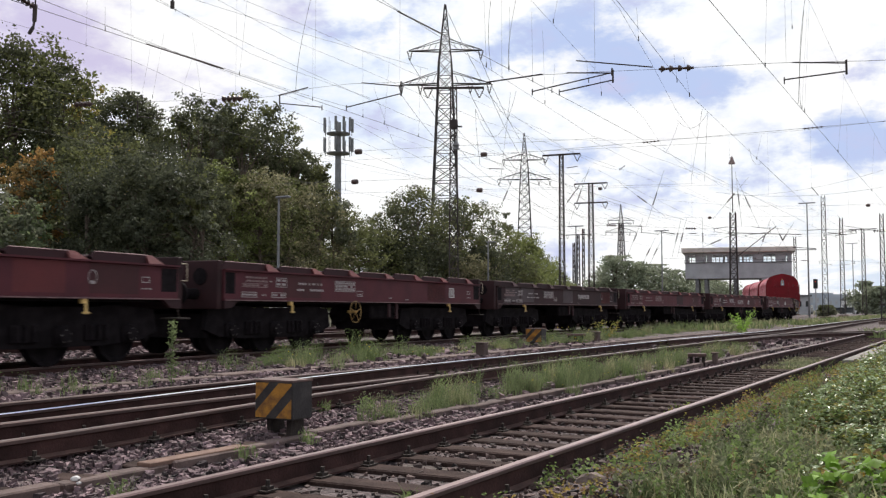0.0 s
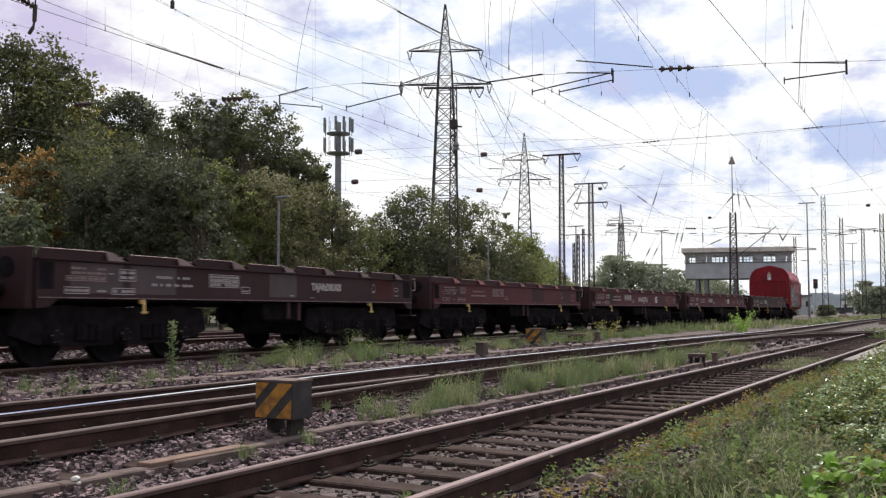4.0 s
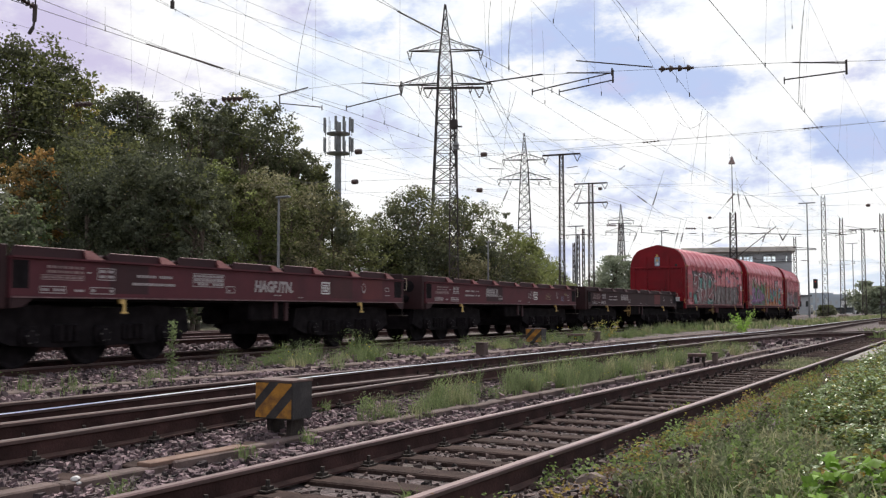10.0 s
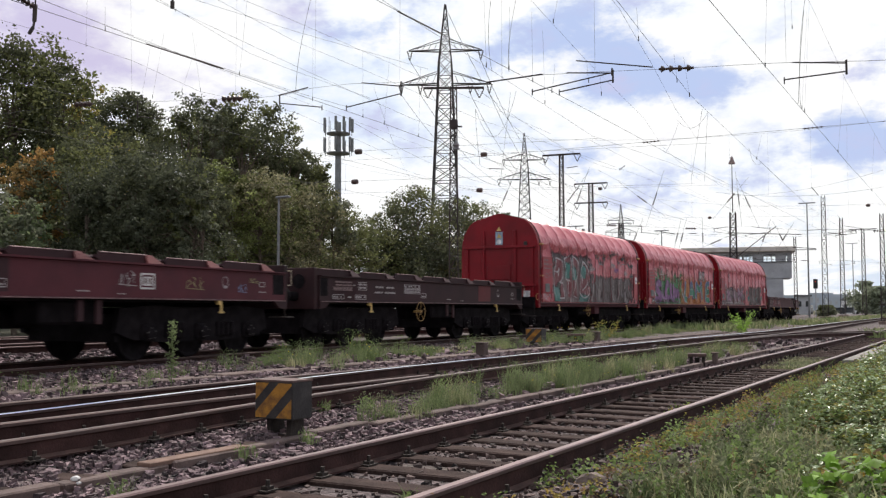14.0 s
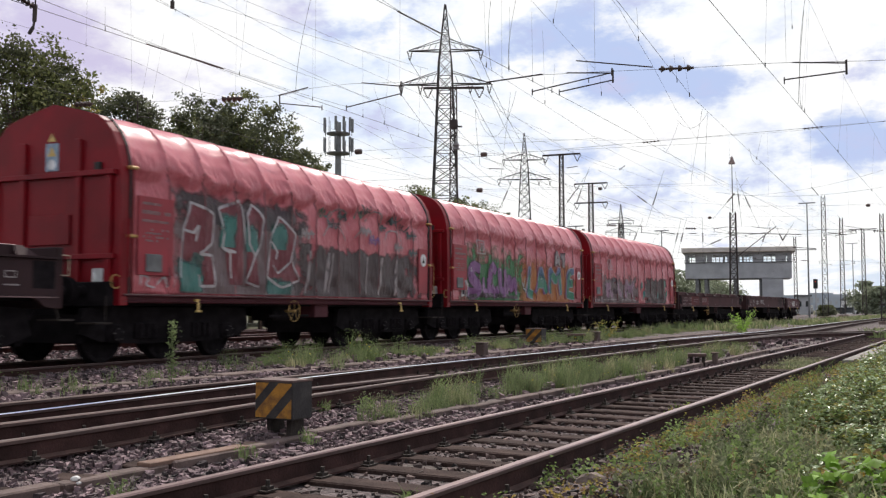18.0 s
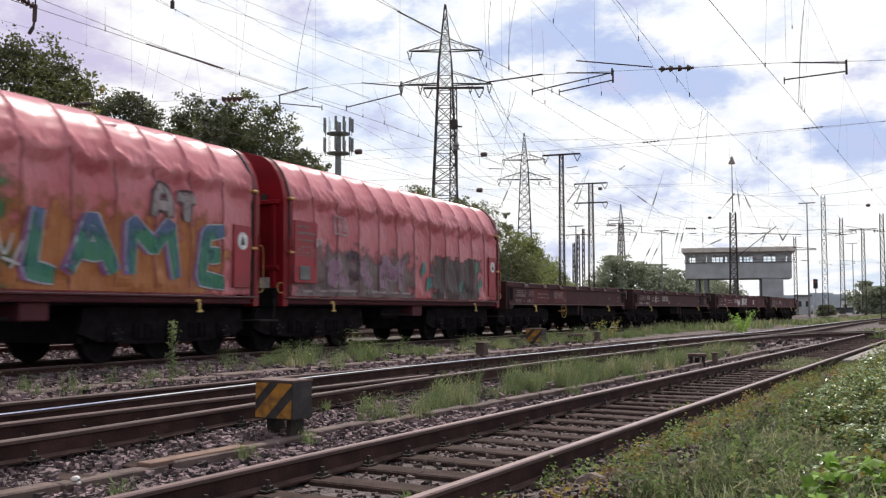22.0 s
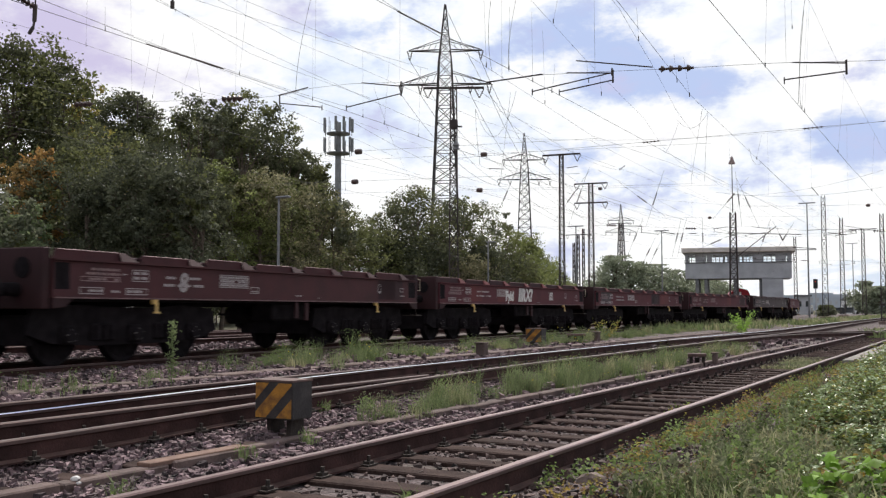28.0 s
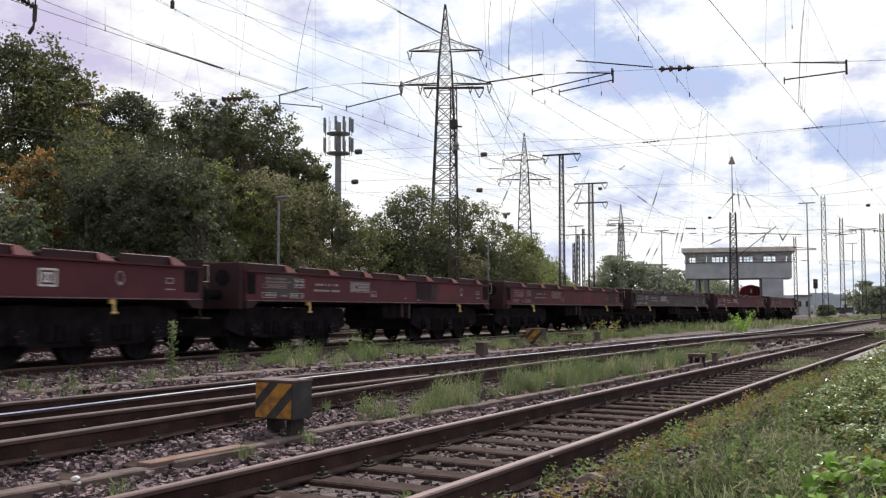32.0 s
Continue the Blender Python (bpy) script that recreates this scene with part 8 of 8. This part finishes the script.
# ---- weeds ----
def tuft_bits(rng, x, y, n, h, spread, mat, lean=0.35, width=0.012):
    """Grass blades: each a bent strip of two quads."""
    z = ground_z(x, y)
    r = spread * np.sqrt(rng.uniform(0, 1, n))
    a = rng.uniform(0, 6.283, n)
    B = np.stack([x + r * np.cos(a), y + r * np.sin(a), np.full(n, z - 0.02)], 1)
    hh = h * rng.uniform(0.45, 1.1, n)
    d = rng.normal(0, lean, (n, 2))
    M1 = B + np.stack([d[:, 0] * hh * 0.35, d[:, 1] * hh * 0.35, hh * 0.6], 1)
    T = B + np.stack([d[:, 0] * hh, d[:, 1] * hh, hh * np.maximum(0.5, 1 - 0.3 * np.abs(d).sum(1))], 1)
    w = rng.normal(size=(n, 2))
    w /= np.linalg.norm(w, axis=1)[:, None]
    W = np.concatenate([w * width, np.zeros((n, 1))], 1) * rng.uniform(0.6, 1.3, (n, 1))
    V = np.stack([B - W, B + W, M1 + W * 0.8, M1 - W * 0.8, T], 1).reshape(-1, 3)
    i = np.arange(n)[:, None] * 5
    F = np.concatenate([i + np.array([[0, 1, 2, 3]])], 1)
    G = np.concatenate([i + np.array([[3, 2, 4]])], 1)
    return [(V, F.tolist() + G.tolist(), mat)]


def herb_bits(rng, x, y, h, spread, n, size, mat, flat=0.6):
    """A leafy weed: a column of small leaves."""
    z = ground_z(x, y)
    P = np.stack([x + rng.normal(0, spread, n), y + rng.normal(0, spread, n), z + h * rng.uniform(0.05, 1.0, n)], 1)
    V, F = fan_quads(P, rng, size, flat, 0.55)
    return [(V, F, mat)]


def weeds(name, spots, mats, label, category="weeds"):
    V, F, I, k = [], [], [], 0
    for bits in spots:
        for v, f, i in bits:
            V.append(v)
            F += [tuple(q + k for q in p) for p in (f.tolist() if isinstance(f, np.ndarray) else f)]
            I += [i] * len(f)
            k += len(v)
    me = mesh_of(name, np.concatenate(V).tolist(), F, mats, I)
    return tagged(new(name, me), label, category, kind="stuff")


def make_weeds():
    rng = np.random.default_rng(31)
    mats = ["grass", "grass_dry", "leaf_herb", "leaf_mid", "flower", "leaf_bright", "leaf_sage"]
    spots = []
    # along the train's ballast shoulder
    for _ in range(230):
        y = 13.5 + 34 * rng.random()
        x = -10.9 - 0.035 * (y - 10) + rng.normal(0, 0.35)
        dens = 0.4 + 0.6 * (noise.noise(Vector((x * 0.4, y * 0.3, 3))) > -0.1)
        h = (0.14 + 0.46 * rng.random() ** 1.6) * dens * float(np.interp(x / y, [-0.86, -0.80, -0.765, -0.64, -0.6], [0.5, 0.55, 1.15, 1.1, 0.9]))
        spots.append(tuft_bits(rng, x, y, 70, h, 0.20, int(rng.choice([0, 0, 0, 0, 1])), 0.24, 0.0045))
        if rng.random() < 0.75:
            spots.append(herb_bits(rng, x, y, h * 0.95, 0.13, 110, 0.030, int(rng.choice([0, 0, 2, 6]))))
        if rng.random() < 0.35:
            spots.append(herb_bits(rng, x, y, h * 1.1, 0.12, 3, 0.035, 4))
    for px, py, h in ((20, 690, 0.30), (105, 690, 0.34), (215, 680, 0.30), (400, 650, 0.34), (440, 655, 0.30), (540, 645, 0.42), (580, 650, 0.40), (640, 640, 0.35), (300, 668, 0.2), (350, 660, 0.22), (160, 690, 0.2)):
        d = 1.02 * 1700 / (py - 548)
        x, y = at_x(px, d)
        for _ in range(2):
            xx, yy = x + rng.normal(0, 0.18), y + rng.normal(0, 0.25)
            spots.append(tuft_bits(rng, xx, yy, 26, h, 0.12, 0, 0.25, 0.0045))
            spots.append(herb_bits(rng, xx, yy, h * 0.9, 0.08, 45, 0.026, 0))
    weeds("weeds", spots, mats, "patchy green weeds along the ballast of the train's track")
    # between the points and the siding: separate clumps of grass and feathery herbs
    spots = []
    for x, y, rx, ry, h, n, kind in ((-5.62, 9.1, 0.16, 0.35, 0.34, 10, 3), (-5.75, 9.8, 0.12, 0.2, 0.22, 5, 2), (-5.72, 10.6, 0.14, 0.30, 0.42, 12, 0), (-5.85, 11.7, 0.16, 0.35, 0.24, 7, 3), (-5.70, 12.6, 0.10, 0.22, 0.50, 9, 0), (-5.85, 13.4, 0.18, 0.5, 0.26, 8, 3), (-5.75, 14.6, 0.22, 0.6, 0.48, 20, 0), (-5.9, 15.9, 0.2, 0.6, 0.42, 14, 3),
                                     (-5.75, 17.2, 0.25, 0.7, 0.46, 18, 0), (-6.0, 18.9, 0.25, 0.6, 0.34, 12, 3), (-5.7, 20.0, 0.20, 0.5, 0.52, 14, 0), (-5.9, 22.6, 0.25, 0.9, 0.30, 12, 3), (-5.8, 25.2, 0.25, 1.0, 0.44, 14, 0), (-6.0, 28.0, 0.25, 1.2, 0.30, 10, 3), (-6.6, 24.0, 0.2, 1.5, 0.2, 8, 3)):
        for _ in range(n):
            xx, yy = x + rng.normal(0, rx), y + rng.normal(0, ry)
            hh = h * rng.uniform(0.55, 1.1)
            spots.append(tuft_bits(rng, xx, yy, 70 if kind != 3 else 26, hh, 0.11, 5 if kind == 5 else int(rng.choice([0, 0, 0, 0, 1])), 0.26, 0.0032))
            if kind != 5:
                spots.append(herb_bits(rng, xx, yy, hh * 0.92, 0.085, 130 if kind == 3 else 70, 0.021, int(rng.choice([0, 0, 6, 2]))))
            if rng.random() < 0.35 and y > 11:
                spots.append(herb_bits(rng, xx, yy, hh * 1.15, 0.10, 3, 0.022, 4))
    for px, py in ((835, 715), (840, 700), (690, 735), (575, 735), (650, 730), (240, 790), (220, 860), (550, 775), (730, 880), (60, 760), (440, 800)):
        d = 1.18 * 1700 / (py - 548)
        x, y = at_x(px, d)
        spots.append(tuft_bits(rng, x, y, 30, 0.22 if px != 840 else 0.5, 0.08, 0, 0.3, 0.005))
        spots.append(herb_bits(rng, x, y, 0.14, 0.05, 26, 0.03, 2))
    for _ in range(40):
        y = rng.uniform(20.8, 24.5)
        x = rng.uniform(-3.9, -2.95)
        spots.append(tuft_bits(rng, x, y, 40, 0.15, 0.25, int(rng.choice([0, 1])), 0.5, 0.007))
        spots.append(herb_bits(rng, x, y, 0.14, 0.15, 40, 0.03, 6))
    weeds("weeds", spots, mats, "green grass and weeds between the two tracks")
    # rough grass down the yard
    spots = []
    for _ in range(520):
        y = rng.uniform(46, 150)
        x = rng.uniform(-15.5, -10) if rng.random() < 0.6 else rng.uniform(-6.2, 4) + 0.02 * y
        if y > 80 and x < -12:
            continue
        spots.append(tuft_bits(rng, x, y, 40, rng.uniform(0.25, 0.6), 0.7, int(rng.choice([0, 0, 1])), 0.35, 0.03))
    weeds("yard_grass", spots, mats, "rough pale green grass down the yard")
    # a tall single weed and a leafy sapling by the rails
    for x, y, h, n, s, m, lab in ((*at_x(306, 13.3), 0.90, 330, 0.05, "grass", "tall upright green weed beside the ballast"), (*at_x(1313, 44.6), 1.02, 480, 0.11, "leaf_bright", "bright green leafy sapling beside the track"), (-11.6, 33.0, 0.75, 260, 0.08, "leaf_autumn", "reddish dry weed beside the track")):
        t = thing("weed_plant", lab, "plant", Matrix.Translation((x, y, ground_z(x, y))))
        bm = bmesh.new()
        P, wide = [], 0.05 if m == "grass" else 0.27
        for k in range(1 if m == "grass" else 6):
            a = k * 1.1
            tip = Vector((wide * 2 * math.cos(a) if m != "grass" else 0.02, wide * 2 * math.sin(a) if m != "grass" else 0, h * (1 - 0.06 * k)))
            rod(bm, (0, 0, -0.05), tip, 0.008, 5, 0.003)
            P.append(np.array([tuple(tip * f) for f in rng.uniform(0.15, 1.0, n // (1 if m == "grass" else 6))]))
        part("stem", bm, "grass", t)
        P = np.concatenate(P)
        P += rng.normal(0, 0.035 if m == "grass" else 0.07, P.shape)
        V, F = fan_quads(P, rng, s, 0.6, 0.4)
        bulk("foliage", [(V, F, 0)], [m], "", "", parent=t, kind="stuff")


make_weeds()


def leaf_blades(P, rng, size, tilt=0.35):
    """Pointed oval leaves folded along the midrib, mostly turned to the sky."""
    n = len(P)
    nrm = np.stack([rng.normal(0, tilt, n), rng.normal(0, tilt, n), np.ones(n)], 1)
    nrm /= np.linalg.norm(nrm, axis=1)[:, None]
    d = np.cross(nrm, rng.normal(size=(n, 3)))
    d /= np.linalg.norm(d, axis=1)[:, None]
    s = np.cross(nrm, d)
    L = size * rng.uniform(0.6, 1.35, (n, 1))
    up = nrm * L * 0.12
    row = [P - d * L * 0.5, P - d * L * 0.15 + s * L * 0.33 + up, P + d * L * 0.22 + s * L * 0.26 + up, P + d * L * 0.55 - up * 0.6, P + d * L * 0.22 - s * L * 0.26 + up, P - d * L * 0.15 - s * L * 0.33 + up]
    V = np.stack(row, 1).reshape(-1, 3)
    i = np.arange(n)[:, None] * 6
    F = np.concatenate([i + np.array([[0, 1, 2, 3]]), i + np.array([[0, 3, 4, 5]])], 0)
    return V, F


def lobed_leaves(P, rng, size, tilt=0.5):
    """Broad five-lobed leaves, dished a little and mostly turned to the sky."""
    n = len(P)
    nrm = np.stack([rng.normal(0, tilt, n), rng.normal(-0.25, tilt, n), np.ones(n)], 1)
    nrm /= np.linalg.norm(nrm, axis=1)[:, None]
    d = np.cross(nrm, rng.normal(size=(n, 3)))
    d /= np.linalg.norm(d, axis=1)[:, None]
    s = np.cross(nrm, d)
    L = size * 0.5 * rng.uniform(0.55, 1.3, (n, 1))
    ring = [(0, 1.15), (28, 0.74), (58, 1.02), (92, 0.66), (122, 0.86), (160, 0.48), (180, 0.30), (200, 0.48), (238, 0.86), (268, 0.66), (302, 1.02), (332, 0.74)]
    row = [P + nrm * L * 0.10]
    for a, r in ring:
        c, q = math.cos(radians(a)) * r, math.sin(radians(a)) * r
        row.append(P + d * L * c + s * L * q - nrm * L * 0.16 * r * r)
    k = len(ring)
    V = np.stack(row, 1).reshape(-1, 3)
    F = np.concatenate([np.arange(n)[:, None] * (k + 1) + np.array([[0, 1 + i, 1 + (i + 1) % k]]) for i in range(k)], 0)
    return V, F


def make_bank():
    """The weedy bank beside the siding: patches of creeper, herbs, dry grass and low bramble."""
    rng = np.random.default_rng(77)
    mats = ["grass", "grass_dry", "leaf_herb", "leaf_bright", "leaf_autumn", "leaf_sage", "leaf_bramble", "leaf_dead"]

    def spot():
        # thinner with distance along the bank
        d = 1.26 / rng.uniform(0.042, 0.225)
        x, y = ground_at(rng.uniform(0.25, 1.35), d)
        return x, y, d

    def edge(y):
        return float(np.interp(y, [4, 7, 9, 11.5], [-1.65, -1.9, -2.2, -2.58])) + 0.4 * noise.noise(Vector((0.3, y * 0.9, 2.0)))

    def clump(x, y, r, h, n, size, m, tilt):
        a, u = rng.uniform(0, 6.283, n), np.sqrt(rng.uniform(0, 1, n))
        P = np.stack([x + r * u * np.cos(a), y + r * u * np.sin(a), ground_z(x, y) + h * rng.uniform(0.1, 1.0, n) * (1.05 - u * u * 0.8)], 1)
        V, F = leaf_blades(P, rng, size, tilt)
        return [(V, F, m)]
    spots = []
    for _ in range(4200):
        x, y, d = spot()
        if x < edge(y):
            continue
        k = noise.noise(Vector((x * 0.9, y * 0.6, 6))) + 0.16 * rng.normal()
        lump = noise.noise(Vector((x * 2.6, y * 1.7, 14)))
        # bare dark hollows between the clumps, more of them towards the rail
        if lump < (0.06 if x < -1.85 else -0.20):
            continue
        tall = 0.75 + 1.5 * max(0.0, lump)
        r = rng.uniform(0.06, 0.15)
        if x < -1.8 and k > -0.25:
            spots.append(clump(x, y, r, tall * rng.uniform(0.08, 0.22), 30, rng.uniform(0.024, 0.036), int(rng.choice([4, 2, 5, 2, 7, 7])), 0.7))
        elif k > 0.14:
            spots.append(clump(x, y, r, tall * rng.uniform(0.12, 0.30), 34, rng.uniform(0.032, 0.055), int(rng.choice([2, 5, 6, 6, 4, 7])), 0.6))
        elif k > -0.08:
            spots.append(clump(x, y, r * 0.7, tall * rng.uniform(0.16, 0.40), 40, rng.uniform(0.022, 0.036), int(rng.choice([5, 5, 2, 1, 7])), 1.0))
        elif k > -0.26:
            spots.append(tuft_bits(rng, x, y, 34, rng.uniform(0.16, 0.36), 0.14, int(rng.choice([1, 1, 0])), 0.45, 0.0030 + 0.0005 * d))
            if rng.random() < 0.5:
                spots.append(clump(x, y, r, 0.10, 20, rng.uniform(0.025, 0.04), int(rng.choice([2, 5, 4, 7])), 0.6))
        else:
            if rng.random() < 0.4:
                continue
            spots.append(tuft_bits(rng, x, y, 24, rng.uniform(0.07, 0.18), 0.14, int(rng.choice([0, 1])), 0.6, 0.0030 + 0.0005 * d))
    # taller upright herbs standing out of the mat
    for _ in range(260):
        y = 5.8 + 9 * rng.random() ** 1.3
        x = rng.uniform(-1.95, -0.6)
        if noise.noise(Vector((x * 1.4, y, 21))) < -0.05:
            continue
        for _ in range(3):
            spots.append(clump(x + rng.normal(0, 0.05), y + rng.normal(0, 0.05), 0.05, rng.uniform(0.18, 0.40), 34, rng.uniform(0.026, 0.042), int(rng.choice([5, 5, 2, 0])), 1.2))
    weeds("bank_weeds", spots, mats, "tangled dry grass and low weeds on the bank")
    # creeping vine at the rail with yellowing leaves
    spots = []
    for _ in range(700):
        y = 4.4 + 18 * rng.random() ** 1.4
        x = -2.30 + rng.normal(0, 0.20)
        if noise.noise(Vector((x * 1.9, y * 1.3, 4))) < -0.02 or (y < 6.2 and rng.random() < 0.5):
            continue
        if -2.92 < x < -2.68 and rng.random() < 0.9:
            continue
        spots.append(clump(x, y, 0.10, rng.uniform(0.06, 0.22), 30, rng.uniform(0.022, 0.036), int(rng.choice([4, 4, 2, 2, 2, 7])), 0.7))
    for x, y in ((-3.12, 11.25), (-3.05, 11.5), (-2.98, 11.35)):
        spots.append(clump(x, y, 0.15, 0.16, 30, 0.036, 2, 0.6))
        spots.append(clump(x, y, 0.15, 0.17, 14, 0.036, 4, 0.6))
    weeds("creeping_vine", spots, mats, "creeping vine with yellow and rusty leaves along the rail", "vine")


make_bank()


def shrub(name, x, y, r, h, n, size, mats, seed, label, category="bush", flat=0.35):
    """A low mound of stems and leaves."""
    rng = np.random.default_rng(seed)
    z = ground_z(x, y)
    t = thing(name, label, category, Matrix.Translation((x, y, z)))
    bm = bmesh.new()
    tips = []
    for k in range(26):
        a = rng.uniform(0, 6.283)
        d = r * rng.uniform(0.2, 1.0)
        p = Vector((d * math.cos(a), d * math.sin(a), h * rng.uniform(0.5, 1.0) * (1.0 if name == "bramble" else 0.6) * math.sqrt(max(0.05, 1 - (d / r) ** 2 * 0.8))))
        mid = Vector((p.x * 0.5, p.y * 0.5, p.z * 0.75))
        rod(bm, (p.x * 0.15, p.y * 0.15, -0.05), mid, 0.008, 4, 0.006)
        rod(bm, mid, p, 0.006, 4, 0.002)
        tips.append(p)
    part("stem_tangle", bm, "bark" if name == "bramble" else "leaf_herb", t)
    u = rng.uniform(0, 1, n) ** 0.5
    a = rng.uniform(0, 6.283, n)
    q = np.sqrt(np.maximum(0.03, 1 - u ** 2 * 0.85))
    lump = np.array([0.75 + 0.5 * noise.noise(Vector((r * uu * math.cos(aa) * 3.5 + seed, r * uu * math.sin(aa) * 3.5, 0))) for uu, aa in zip(u, a)])
    P = np.stack([r * u * np.cos(a), r * u * np.sin(a), h * q * lump * rng.uniform(0.55, 1.05, n)], 1)
    bits = []
    for k in range(len(mats)):
        V, F = (lobed_leaves if name == "leafy_plant" else leaf_blades)(P[k::len(mats)], rng, size, flat)
        bits.append((V, F, k))
    bulk("foliage", bits, mats, "", "", parent=t, kind="stuff")
    return t


for k, (x, y, r, h) in enumerate(((-0.95, 6.2, 0.30, 0.30), (-0.66, 6.35, 0.34, 0.40), (-0.32, 6.6, 0.40, 0.48), (-0.70, 7.0, 0.36, 0.40), (-0.25, 5.9, 0.4, 0.38))):
    shrub("leafy_plant", x, y, r, h, 84, 0.112, ["leaf_broad", "leaf_broad", "leaf_mid"], 5 + k, "bright green broad-leaved plant on the bank", "plant", 0.6)
for k, (x, y, r, h) in enumerate(((-1.55, 11.8, 0.5, 0.42), (-1.35, 10.0, 0.4, 0.34), (-0.45, 7.6, 0.4, 0.4), (-0.62, 8.6, 0.5, 0.40), (-1.25, 10.9, 0.5, 0.34), (-1.45, 12.6, 0.6, 0.40), (-0.75, 9.9, 0.6, 0.55), (-0.95, 11.2, 0.7, 0.66), (-0.2, 11.2, 0.9, 0.85), (-1.0, 13.0, 0.75, 0.72), (0.0, 13.4, 1.2, 1.0), (-1.05, 15.2, 0.8, 0.78), (-0.2, 16.2, 1.2, 1.0), (-1.1, 17.6, 0.85, 0.8), (1.2, 17.5, 1.6, 1.3), (-1.0, 20.2, 0.9, 0.9), (0.3, 20.5, 1.6, 1.3), (-0.7, 23.0, 1.2, 1.05), (2.2, 23.5, 2.0, 1.8), (0.0, 28.0, 1.4, 1.35))):
    shrub("bramble", x, y, r, h, 2900, 0.050, ["leaf_bramble", "leaf_bramble", "leaf_bramble", "leaf_mid", "leaf_autumn"], 20 + k, "tangled bramble with glossy leaves and painted pale glints")


motions()
